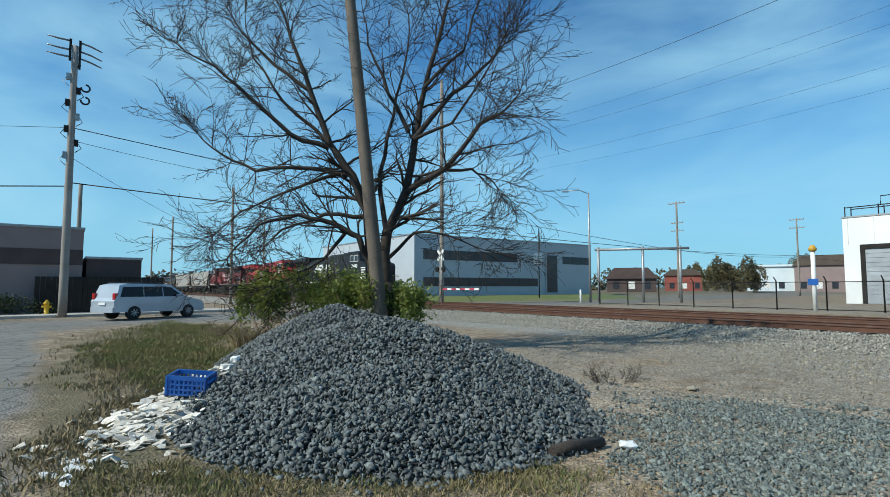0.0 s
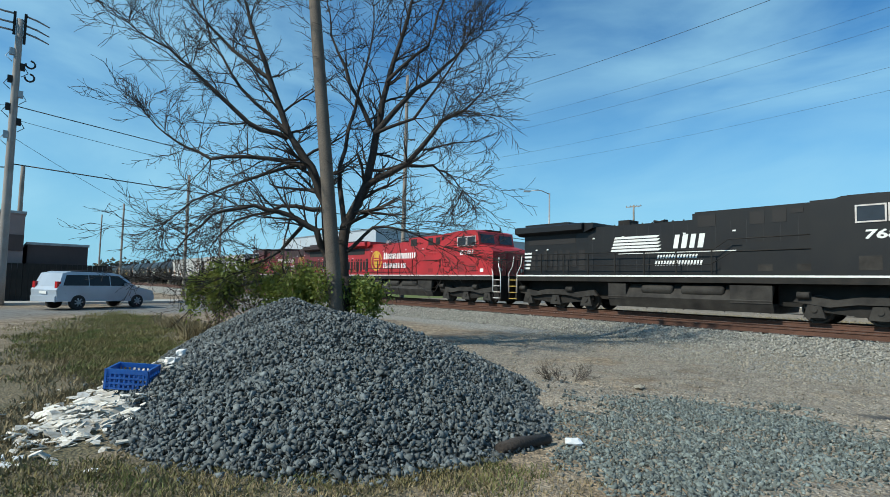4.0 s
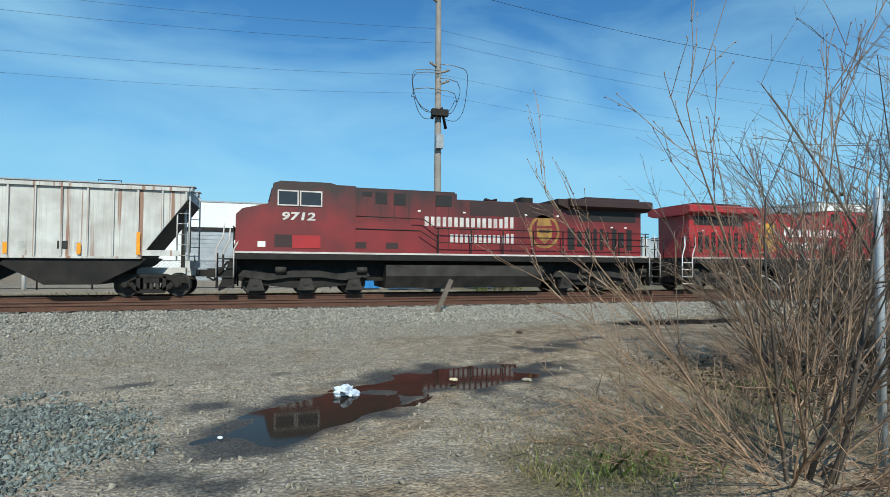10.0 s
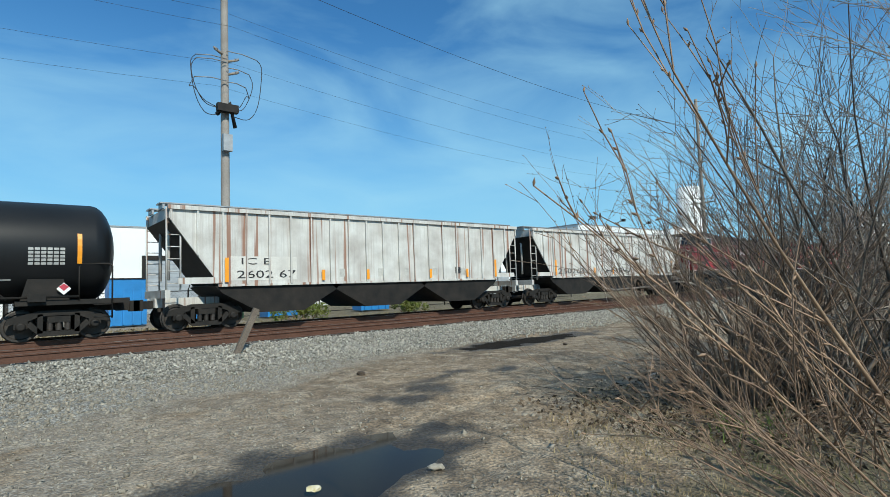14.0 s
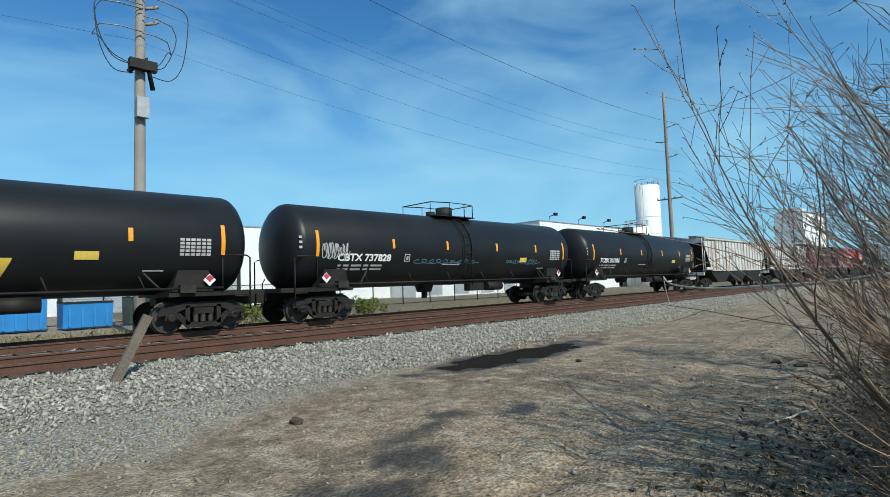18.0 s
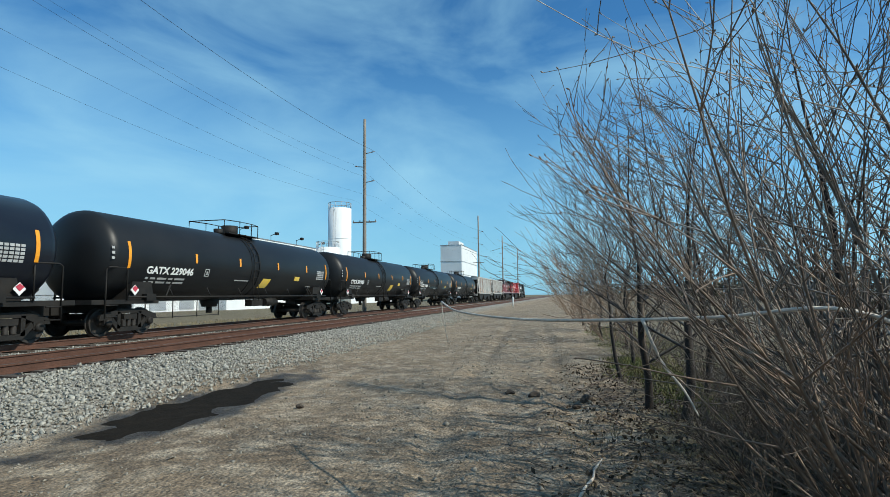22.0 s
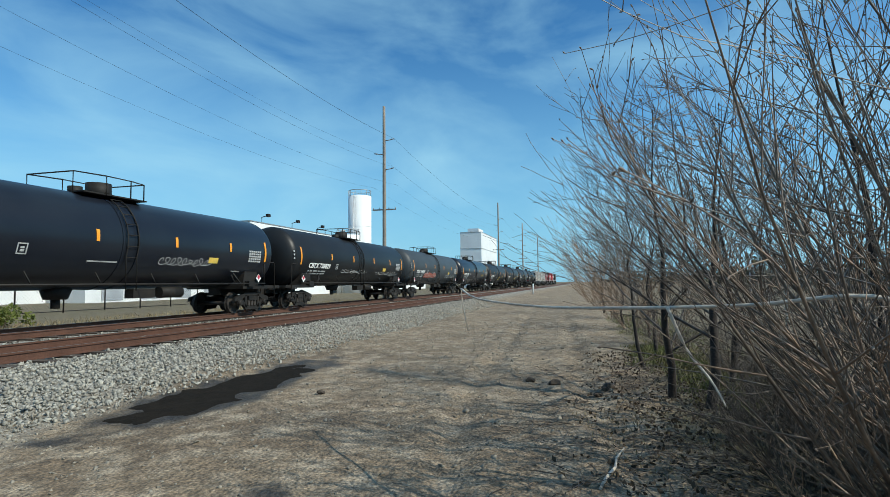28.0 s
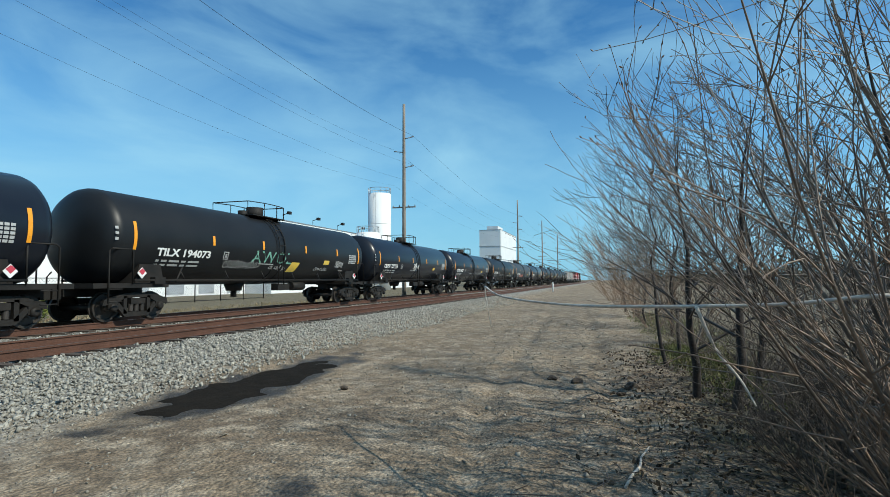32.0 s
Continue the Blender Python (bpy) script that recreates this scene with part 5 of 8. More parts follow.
tube(bm, [(-0.45, -0.3, 9.6), (0.1, -0.35, 10.2), (0.35, -0.3, 9.1)], 0.09, 8)
bev(bm, 0.02)
part("switch_gear", bm, M_BLACKIRON, near_pole)
bm = bmesh.new()
box(bm, -0.2, 0.2, -0.42, -0.2, 8.0, 8.75)
bev(bm, 0.03)
part("control_box", bm, M_STEEL, near_pole, "pale grey control box")
far_pole = utility_pole(55.4, 28.5, 19.8, 0.22, 0.14, label="tall wooden utility pole beside the railway")
far_poles = [far_pole, utility_pole(128, 28.5, 20.1, 0.22, 0.14), utility_pole(176, 28.5, 20.4, 0.22, 0.14), utility_pole(230, 28.5, 20.4, 0.22, 0.14), utility_pole(-40, 28.4, 20.8, 0.22, 0.14)]
for p in far_poles:
    arm(p, 16.4, 0, -0.95)
    arm(p, 15.0, 0, 0.95)
    arm(p, 13.4, 0, -0.95)
    crossarm(p, 9.2, 1.25)
yard_pole = utility_pole(-10.93, 6.17, 13, 0.17, 0.11, (-1.12, -0.95), "weathered grey utility pole leaning beside the bare tree", M_POLEDARK)
road_pole = utility_pole(-35.0, 0.3, 14.75, 0.21, 0.15, label="silvery grey utility pole crowded with switch gear", wood=M_POLEGREY)
for s in (-1, 1):
    bm = bmesh.new()
    box(bm, -0.06, 0.06, *sorted((s * 0.16, s * 0.28)), 13.6 if s > 0 else 14.0, 15.2)
    part("bayonet", bm, M_BLACKIRON, road_pole)
    for z in (15.1, 14.6, 14.2):
        bm = bmesh.new()
        tube(bm, [(0, s * 0.2, z), (0, s * 0.7, z + (0.0 if s < 0 else -0.1)), (0, s * 1.25, z + (0.05 if s < 0 else -0.3))], [0.05, 0.05, 0.03], 6)
        part("insulator", bm, M_CERAMIC, road_pole)
for z in (12.6, 11.9):
    bm = bmesh.new()
    tube(bm, [(0, 0.55 + 0.2 * math.sin(k * 0.6), z + 0.2 * math.cos(k * 0.6)) for k in range(9)], 0.05, 6)
    part("cable_loop", bm, M_CABLE, road_pole)
for k in range(7):
    bm = bmesh.new()
    z = 8.6 + k * 0.72
    s = 1 if k % 2 else -1
    box(bm, -0.1, 0.1, *sorted((s * 0.12, s * 0.34)), z, z + 0.35)
    tube(bm, [(0, s * 0.3, z + 0.2), (0, s * 0.48, z - 0.1), (0, s * 0.2, z - 0.35)], 0.022, 6)
    part("switch_gear", bm, M_BLACKIRON if k % 3 else M_STEEL, road_pole)
for x, y, h in ((-52.6, 13.2, 11), (-84, 13, 11.5), (-78, 24, 12), (-112, 14, 12.5), (-41.5, 1.0, 8.2)):
    utility_pole(x, y, h, 0.15, 0.11, label="thin wooden pole along the street")
for x, y, h in ((-41.9, 70.1, 13.5), (-40.7, 106, 13.7), (-55, 92, 13)):
    p = utility_pole(x, y, h, 0.17, 0.12, label="wooden pole with a crossarm beyond the railway")
    crossarm(p, h - 0.15, 1.2, "x")
    if y > 80:
        crossarm(p, h - 1.6, 1.2, "x")


def wire(a, b, sag, r=0.012):
    a, b = Vector(a), Vector(b)
    bm = bmesh.new()
    pts = []
    for k in range(25):
        f = k / 24
        p = a.lerp(b, f)
        p.z -= sag * 4 * f * (1 - f)
        pts.append(p)
    tube(bm, pts, r, 4)
    return tagged(part("overhead_wire", bm, M_CABLE), "black overhead wire strung between utility poles", "wire", "overhead wires")


stops = [-90, -40, 8.45, 55.4, 128, 176, 230]
for a, b in zip(stops, stops[1:]):
    for dy, z, r in ((-0.95, 16.4, 0.013), (0.95, 15.0, 0.006), (-0.95, 13.4, 0.006), (-1.2, 11.6, 0.005), (1.2, 11.4, 0.005)):
        za, zb = z, z
        wire((a, 28.4 + dy, za), (b, 28.4 + dy, zb), 0.9 + 0.00012 * (b - a) ** 2, r)
wire((-35.0, 0.3, 7.2), (-44, 127, 8.0), 1.2, 0.03)
wire((-35.0, 0.3, 10.2), (-41.9, 70.1, 6.7), 0.5, 0.025)
wire((-41.9, 70.1, 6.7), (-40.7, 106, 6.9), 0.4, 0.025)
wire((-40.7, 106, 6.9), (-30, 190, 7.2), 0.9, 0.025)
wire((-35.0, 0.3, 7.0), (-68, -80, 7.4), 1.0, 0.03)
wire((-35.0, 0.3, 10.2), (-68, -80, 10.6), 1.0, 0.012)
wire((-35.0, 0.3, 9.5), (-39.8, 28.4, 9.0), 0.6, 0.012)
wire((-35.0, 0.3, 8.6), (-52.6, 13.2, 5.6), 0.3, 0.012)


# ---- buildings beyond the railway ----
def walls(parent, x0, x1, y0, y1, z0, z1, m, th=0.3, name="wall"):
    for a, b, c, d in ((x0, x1, y0, y0 + th), (x0, x1, y1 - th, y1), (x0, x0 + th, y0 + th, y1 - th), (x1 - th, x1, y0 + th, y1 - th)):
        bm = bmesh.new()
        box(bm, a, b, c, d, z0, z1)
        part(name, bm, m, parent)


def roof(parent, x0, x1, y0, y1, z, m):
    bm = bmesh.new()
    box(bm, x0 + 0.3, x1 - 0.3, y0 + 0.3, y1 - 0.3, z - 0.35, z - 0.15)
    part("roof", bm, m, parent)
    for a, b, c, d in ((x0 - 0.06, x1 + 0.06, y0 - 0.06, y0 + 0.35), (x0 - 0.06, x1 + 0.06, y1 - 0.35, y1 + 0.06), (x0 - 0.06, x0 + 0.35, y0 + 0.35, y1 - 0.35), (x1 - 0.35, x1 + 0.06, y0 + 0.35, y1 - 0.35)):
        bm = bmesh.new()
        box(bm, a, b, c, d, z, z + 0.14)
        part("coping", bm, M_STEEL, parent)


M_ROOF = mat("grey roof felt", (0.16, 0.16, 0.165), 0.9, scale=1.0)
M_DOORGREY = mat("grey roller door", (0.36, 0.39, 0.42), 0.6, scale=1.0, fine=0.05)
M_BRICK2 = mat("dark brown siding", (0.09, 0.06, 0.055), 0.85, scale=0.8, fine=0.1)
M_CONC = mat("pale concrete", (0.42, 0.40, 0.37), 0.9, col2=(0.34, 0.32, 0.29), scale=0.6, fine=0.15)

wh = thing("warehouse", None, "long white metal warehouse with grey roller doors", "warehouse")
walls(wh, -19.4, 46, 60.7, 88, -0.3, 8.1, M_WALLW)
roof(wh, -19.4, 46, 60.7, 88, 8.1, M_ROOF)
for i, x in enumerate((-17.7, -8.5, 1.5, 11.5, 21.5, 31.5)):
    bm = bmesh.new()
    box(bm, x, x + 4.6, 60.66, 60.69, 0.0, 5.1)
    d = part("roller_door", bm, M_DOORGREY, wh)
    for k in range(12):
        bm = bmesh.new()
        box(bm, x, x + 4.6, 60.61, 60.66, 0.05 + k * 0.42, 0.05 + (k + 1) * 0.42 - 0.03)
        part("slat", bm, M_DOORGREY, d)
    bm = bmesh.new()
    for a, b, c, e in ((x - 0.35, x, 0, 5.5), (x + 4.6, x + 4.95, 0, 5.5), (x, x + 4.6, 5.1, 5.5)):
        box(bm, a, b, 60.5, 60.69, c, e)
    part("door_frame", bm, M_BLACKIRON, d)
for i in range(32):
    x = -19.0 + i * 2.03
    bm = bmesh.new()
    box(bm, x - 0.03, x + 0.03, 60.66, 60.695, 5.6, 8.0)
    part("siding_rib", bm, M_WALLW, wh)
bm = bmesh.new()
for y in (60.9, 62.5):
    tube(bm, [(-19.2, y, 9.1), (-14, y, 9.1)], 0.05, 6)
for x in (-19.2, -16.6, -14):
    for y in (60.9, 62.5):
        tube(bm, [(x, y, 8.1), (x, y, 9.2)], 0.05, 6)
tube(bm, [(-16.4, 60.9, 9.1), (-16.4, 60.9, 9.9), (-14.4, 60.9, 9.9), (-14.4, 60.9, 9.1)], 0.05, 6)
part("roof_rail", bm, M_BLACKIRON, wh)
bm = bmesh.new()
box(bm, -13, -8, 61.5, 64, 7.9, 9.3)
part("roof_unit", bm, M_WALLW, wh)

hall = thing("factory_hall", None, "white factory hall behind the tank cars", "factory")
walls(hall, 66.8, 100, 52, 82, -0.3, 10.1, M_WALLW)
roof(hall, 66.8, 100, 52, 82, 10.1, M_ROOF)
for x in (70, 78, 86, 94):
    bm = bmesh.new()
    tube(bm, [(x, 52.4, 10.1), (x, 52.4, 11.0), (x + 0.5, 51.8, 11.3)], 0.07, 6)
    box(bm, x + 0.2, x + 0.8, 51.5, 51.9, 11.1, 11.5)
    part("floodlight", bm, M_BLACKIRON, hall)
low = thing("storage_hall", None, "long low white storage hall along the railway", "warehouse")
walls(low, 46.2, 66.6, 56, 78, -0.3, 5.2, M_WALLW)
roof(low, 46.2, 66.6, 56, 78, 5.2, M_ROOF)
for x in (48, 53, 58, 63):
    bm = bmesh.new()
    box(bm, x, x + 2.6, 55.93, 55.99, 0.2, 3.4)
    part("roller_door", bm, M_DOORGREY, low)
low2 = thing("storage_hall", None, "low white shed beyond the silo", "warehouse")
walls(low2, 100.5, 160, 56, 76, -0.3, 4.6, M_WALLW)
roof(low2, 100.5, 160, 56, 76, 4.6, M_ROOF)


def silo(x, y, r, h, label):
    t = thing("silo", pose(x, y, 0), label, "silo", "white silos")
    bm = bmesh.new()
    tube(bm, [(0, 0, -0.3), (0, 0, h)], r, 36)
    part("shell", bm, M_WALLW, t)
    for k in range(1, int(h / 3)):
        bm = bmesh.new()
        tube(bm, [(0, 0, k * 3 - 0.05), (0, 0, k * 3 + 0.05)], r + 0.02, 36)
        part("seam", bm, M_WALLW, t)
    bm = bmesh.new()
    for k in range(12):
        a = k * math.pi / 6
        tube(bm, [(r * 0.97 * math.cos(a), r * 0.97 * math.sin(a), h), (r * 0.97 * math.cos(a), r * 0.97 * math.sin(a), h + 1.0)], 0.05, 5)
    tube(bm, [(r * 0.97 * math.cos(k * math.pi / 12), r * 0.97 * math.sin(k * math.pi / 12), h + 1.0) for k in range(25)], 0.05, 5)
    part("top_rail", bm, M_STEEL, t)
    bm = bmesh.new()
    for dx in (-0.25, 0.25):
        tube(bm, [(-r - 0.15, dx, 0), (-r - 0.15, dx, h)], 0.04, 5)
    part("ladder", bm, M_STEEL, t)


silo(95.3, 48.8, 2.1, 17.6, "tall white cylindrical silo with a railed top")
silo(91.8, 49.5, 2.0, 10.2, "short white cylindrical silo beside the tall one")

tw = thing("tower_building", None, "white square tower building beside the railway", "building")
walls(tw, 166, 195, 39.9, 46.5, -0.3, 17, M_WALLW)
roof(tw, 166, 195, 39.9, 46.5, 17, M_ROOF)
for z in (4, 8, 12):
    bm = bmesh.new()
    box(bm, 165.92, 195.08, 39.82, 39.9, z, z + 0.12)
    box(bm, 165.92, 166.0, 39.9, 46.58, z, z + 0.12)
    part("siding_rib", bm, M_STEEL, tw)
bm = bmesh.new()
box(bm, 165.9, 165.99, 41.5, 44.5, 0, 4)
part("roller_door", bm, M_DOORGREY, tw)
bm = bmesh.new()
box(bm, 170, 178, 41.5, 45, 16.8, 18.6)
part("roof_unit", bm, M_WALLW, tw)

of = thing("office_building", None, "blue grey flat-roofed office building with dark window bands on a lawn", "building")
walls(of, -75, -50, 31.8, 61.5, 0.2, 7.4, M_WALLG)
roof(of, -75, -50, 31.8, 61.5, 7.4, M_ROOF)


def band(y0, y1, z0, z1, m, name="window_band", x=-50.0):
    bm = bmesh.new()
    box(bm, x - 0.02, x + 0.05, y0, y1, z0, z1)
    return part(name, bm, m, of)


for y0, y1, z0, z1 in ((33, 47.2, 4.7, 5.8), (33, 50.8, 1.7, 2.7), (55.6, 61.4, 4.7, 5.7)):
    w = band(y0, y1, z0, z1, M_DARKGLASS)
    k = int((y1 - y0) / 1.6)
    for i in range(1, k):
        bm = bmesh.new()
        y = y0 + (y1 - y0) * i / k
        box(bm, -49.96, -49.93, y - 0.03, y + 0.03, z0, z1)
        part("mullion", bm, M_INK, w)
band(52.4, 54.5, 0.9, 5.8, M_DARKGLASS, "entrance")
band(52.2, 52.4, 0.9, 5.8, M_WALLG, "door_jamb", -49.9)
band(49.9, 51.6, 4.6, 6.0, M_WHITE, "sign_board", -49.95)
for z in (5.2, 5.0):
    bm = bmesh.new()
    box(bm, -49.9, -49.88, 50.2 + (z < 5.1) * 0.15, 51.3 - (z < 5.1) * 0.15, z, z + 0.08)
    part("sign_bar", bm, M_STEEL, of)
fp = thing("flagpole", pose(-45.5, 46.5, 0.4), "slender dark flagpole on the lawn", "flagpole")
bm = bmesh.new()
tube(bm, [(0, 0, -0.3), (0, 0, 8.2)], [0.07, 0.04], 8)
part("pole", bm, M_BLACKIRON, fp)
bm = bmesh.new()
prism(bm, [(0.04, 6.2), (0.16, 5.3), (0.22, 5.4), (0.1, 8.0), (0.04, 8.0)], -0.03, 0.03)
part("furled_flag", bm, M_INK, fp)

bm = bmesh.new()
gx_, gy_ = [-49.9 + 1.5 * k for k in range(8)], [31.0 + 2.5 * k for k in range(14)]
g = [[bm.verts.new((x, y, ground_z(x, y) + 0.05)) for x in gx_] for y in gy_]
for j in range(13):
    for i in range(7):
        bm.faces.new((g[j][i], g[j][i + 1], g[j + 1][i + 1], g[j + 1][i]))
tagged(part("lawn", bm, M_LAWN), "mown green lawn before the office building", "lawn", kind="structure")
br = thing("brick_building", None, "mauve brown brick building with a dark band", "building")
walls(br, -62, -38.5, -26, 1.2, -0.3, 5.0, M_BRICK)
roof(br, -62, -38.5, -26, 1.2, 5.0, M_ROOF)
bm = bmesh.new()
box(bm, -38.52, -38.45, -26, 1.2, 2.9, 3.8)
part("dark_band", bm, M_BRICK2, br)
bm = bmesh.new()
box(bm, -42, -38.6, -9, -4.0, 5.0, 5.75)
part("parapet", bm, M_BRICK2, br)
lo = thing("annex", None, "low dark brick annex with a black board fence", "building")
walls(lo, -48, -38.8, 1.4, 4.3, -0.3, 3.3, M_BRICK2)
roof(lo, -48, -38.8, 1.4, 4.3, 3.3, M_ROOF)
fb = thing("board_fence", None, "black board fence along the pavement", "fence")
for k in range(26):
    bm = bmesh.new()
    y = -1.0 + k * 0.25
    box(bm, -37.95, -37.9, y, y + 0.235, 0.0, 2.2)
    part("board", bm, M_BLACKIRON, fb)


def leaf_cloud(name, places, size, material, seed, parent=None):
    """Small leaves, each a bent blade of two faces."""
    rng = np.random.RandomState(seed)
    places = np.array(places)
    n = len(places)
    d = rng.normal(size=(n, 3))
    d /= np.linalg.norm(d, axis=1, keepdims=True)
    e = np.cross(d, rng.normal(size=(n, 3)))
    e /= np.linalg.norm(e, axis=1, keepdims=True)
    s = rng.uniform(0.6, 1.3, (n, 1)) * size
    v = np.stack([places - d * s, places + e * s * 0.55 + d * s * 0.1, places + d * s, places - e * s * 0.55 + d * s * 0.1], 1)
    f = np.arange(n * 4)
    me = bpy.data.meshes.new(name)
    me.vertices.add(n * 4)
    me.vertices.foreach_set("co", v.astype(np.float32).ravel())
    me.loops.add(n * 4)
    me.loops.foreach_set("vertex_index", f.astype(np.int32))
    me.polygons.add(n)
    me.polygons.foreach_set("loop_start", np.arange(0, n * 4, 4, dtype=np.int32))
    me.update(calc_edges=True)
    me.materials.append(material)
    ob = new(name, me)
    if parent is not None:
        ob.parent = parent
    return ob


def bushes(name, cx, cy, rx, ry, z0, h, n, size, material, label, seed):
    rnd = random.Random(seed)
    t = thing(name, pose(cx, cy, 0), label, "bush", "green bushes")
    clumps = [(rnd.uniform(-rx, rx), rnd.uniform(-ry, ry), rnd.uniform(0.3, 0.8) * h, rnd.uniform(0.25, 0.5)) for _ in range(14)]
    pts = []
    for _ in range(n):
        x, y, z, r = rnd.choice(clumps)
        u = Vector((rnd.gauss(0, 1), rnd.gauss(0, 1), rnd.gauss(0, 1))).normalized() * rnd.uniform(0.6, 1.0)
        pts.append((x + u.x * r * rx * 0.9, y + u.y * r * ry * 0.9, max(0.03, z0 + z + u.z * r * h)))
    leaf_cloud("foliage", pts, size, material, seed, t)["kind"] = "stuff"
    bm = bmesh.new()
    for x, y, z, r in clumps:
        tube(bm, [(x * 0.3, y * 0.3, z0 - 0.1), (x * 0.7, y * 0.7, z0 + z * 0.5), (x, y, z0 + z)], [0.02, 0.014, 0.006], 4)
    part("stem", bm, M_TWIG, t)
    return t


M_HEDGE = mat("dark hedge leaf", (0.04, 0.055, 0.022), 0.7, col2=(0.06, 0.075, 0.03), scale=2, random=0.5)
bushes("hedge", -37.3, -3.5, 0.5, 3.0, 0, 1.3, 3500, 0.07, M_HEDGE, "dark clipped hedge along the brick wall", 41)
ivy = thing("ivy_bush", pose(-11.6, 5.6, 0), "yellowish green ivy bush sprawling round the tree's foot", "bush", "green bushes")
_r = random.Random(42)
clumps = []
for k in range(46):
    a = _r.uniform(-2.7, 1.5)
    top = 1.85 - 0.10 * abs(a + 0.8) ** 1.6 + _r.uniform(-0.35, 0.12)
    clumps.append((a * 0.584 + _r.uniform(-0.7, 0.3), a * 0.812 + 0.2 + _r.uniform(-0.5, 0.4), top, _r.uniform(0.14, 0.34)))
pts = []
for _ in range(15000):
    x, y, z, r = _r.choice(clumps)
    u = Vector((_r.gauss(0, 1), _r.gauss(0, 1), _r.gauss(0, 1))).normalized() * _r.uniform(0.3, 1.15)
    pts.append((x + u.x * r * 1.3, y + u.y * r * 1.3, max(0.2, z + u.z * r - _r.random() ** 2 * 0.7)))
leaf_cloud("foliage", pts, 0.045, M_LEAF, 42, ivy)["kind"] = "stuff"
for x, y, z, r in clumps[::3]:
    bm = bmesh.new()
    tube(bm, [(x * 0.6, y * 0.6, 0.0), (x * 0.8, y * 0.8, z * 0.6), (x, y, z)], [0.02, 0.014, 0.006], 4)
    part("stem", bm, M_TWIG, ivy)
bushes("green_bush", 13.5, 31.5, 1.4, 0.8, 0, 1.2, 2500, 0.07, M_LEAF, "green bush behind the railway", 43)
bushes("green_bush", 20.5, 31.2, 1.0, 0.7, 0, 0.9, 1500, 0.07, M_LEAF, "low green bush behind the railway", 44)

# far trees along the horizon
M_FARTREE = mat("far spring foliage", (0.07, 0.075, 0.04), 0.9, col2=(0.11, 0.09, 0.055), scale=0.4, random=0.5)
rnd = random.Random(77)
pts = []
for k in range(150):
    a = radians(rnd.uniform(-5, 125))
    dist = rnd.uniform(170, 330)
    cx, cy = -dist * math.sin(a), dist * math.cos(a)
    if -30 < cx and cy < 120:
        continue
    h = rnd.uniform(4, 9) * dist / 220
    for _ in range(110):
        u = Vector((rnd.gauss(0, 1), rnd.gauss(0, 1), rnd.gauss(0, 1))).normalized() * rnd.uniform(0.5, 1)
        pts.append((cx + u.x * h * 0.9, cy + u.y * h * 0.9, max(0.2, h * 0.55 + u.z * h * 0.5)))
tagged(leaf_cloud("far_trees", pts, 0.75, M_FARTREE, 78), "belt of budding trees along the horizon", "trees", kind="stuff")
pts = []
for k in range(120):
    cx, cy = rnd.uniform(60, 420), rnd.uniform(-60, -4)
    h = rnd.uniform(3, 6)
    for _ in range(70):
        u = Vector((rnd.gauss(0, 1), rnd.gauss(0, 1), rnd.gauss(0, 1))).normalized() * rnd.uniform(0.5, 1)
        pts.append((cx + u.x * h, cy + u.y * h, max(0.2, h * 0.5 + u.z * h * 0.5)))
tagged(leaf_cloud("far_scrub", pts, 0.5, M_FARTREE, 79), "distant brown scrub beyond the thicket", "scrub", kind="stuff")


def small_house(x, y, w, d, h, wall, roofm, label, turn=0, peak=2.2):
    t = thing("house", pose(x, y, 0, 0, 0, turn), label, "house", "far houses")
    walls(t, -w / 2, w / 2, -d / 2, d / 2, -0.3, h, wall)
    bm = bmesh.new()
    prism(bm, [(-w / 2 - 0.4, h), (w / 2 + 0.4, h), (w / 2 - 1.5, h + peak), (-w / 2 + 1.5, h + peak)], -d / 2 - 0.4, d / 2 + 0.4)
    part("roof", bm, roofm, t)
    for k in range(int(w / 3)):
        bm = bmesh.new()
        xx = -w / 2 + 1.2 + k * 3
        box(bm, xx, xx + 1.2, -d / 2 - 0.06, -d / 2 + 0.02, 1.2, 2.7)
        part("window", bm, M_WHITE if k % 2 else M_DARKGLASS, t)
    return t


M_REDBRICK = mat("red brick", (0.30, 0.08, 0.06), 0.85, scale=1)
M_SHINGLE = mat("brown shingles", (0.10, 0.075, 0.06), 0.9, scale=1)
M_PALEHALL = mat("pale blue white siding", (0.62, 0.70, 0.74), 0.7, col2=(0.54, 0.62, 0.66), scale=0.5, fine=0.05)
small_house(-69.2, 98.0, 9.5, 8, 3.3, M_BRICK2, M_BRICK2, "far dark low shed with a pitched roof beyond the lawn", 35, 2.2)
small_house(-75.5, 103.0, 3.2, 4, 2.9, M_REDBRICK, M_SHINGLE, "far small red lean-to beside the dark shed", 35, 0.8)
small_house(-80, 136.0, 9, 7, 4.6, M_REDBRICK, M_SHINGLE, "far red brick house with a brown roof", 30, 1.6)
small_house(-62, 150.0, 15, 12, 6.6, M_PALEHALL, M_PALEHALL, "far pale blue white hall with a flat roof", 23, 0.5)
small_house(-51.5, 150.0, 13, 12, 6.6, M_BRICK, M_SHINGLE, "far brown house with a shingle roof", 20, 2.4)
M_FARLEAF = mat("olive brown budding foliage", (0.075, 0.07, 0.03), 0.9, col2=(0.12, 0.095, 0.045), scale=0.6, random=0.4)
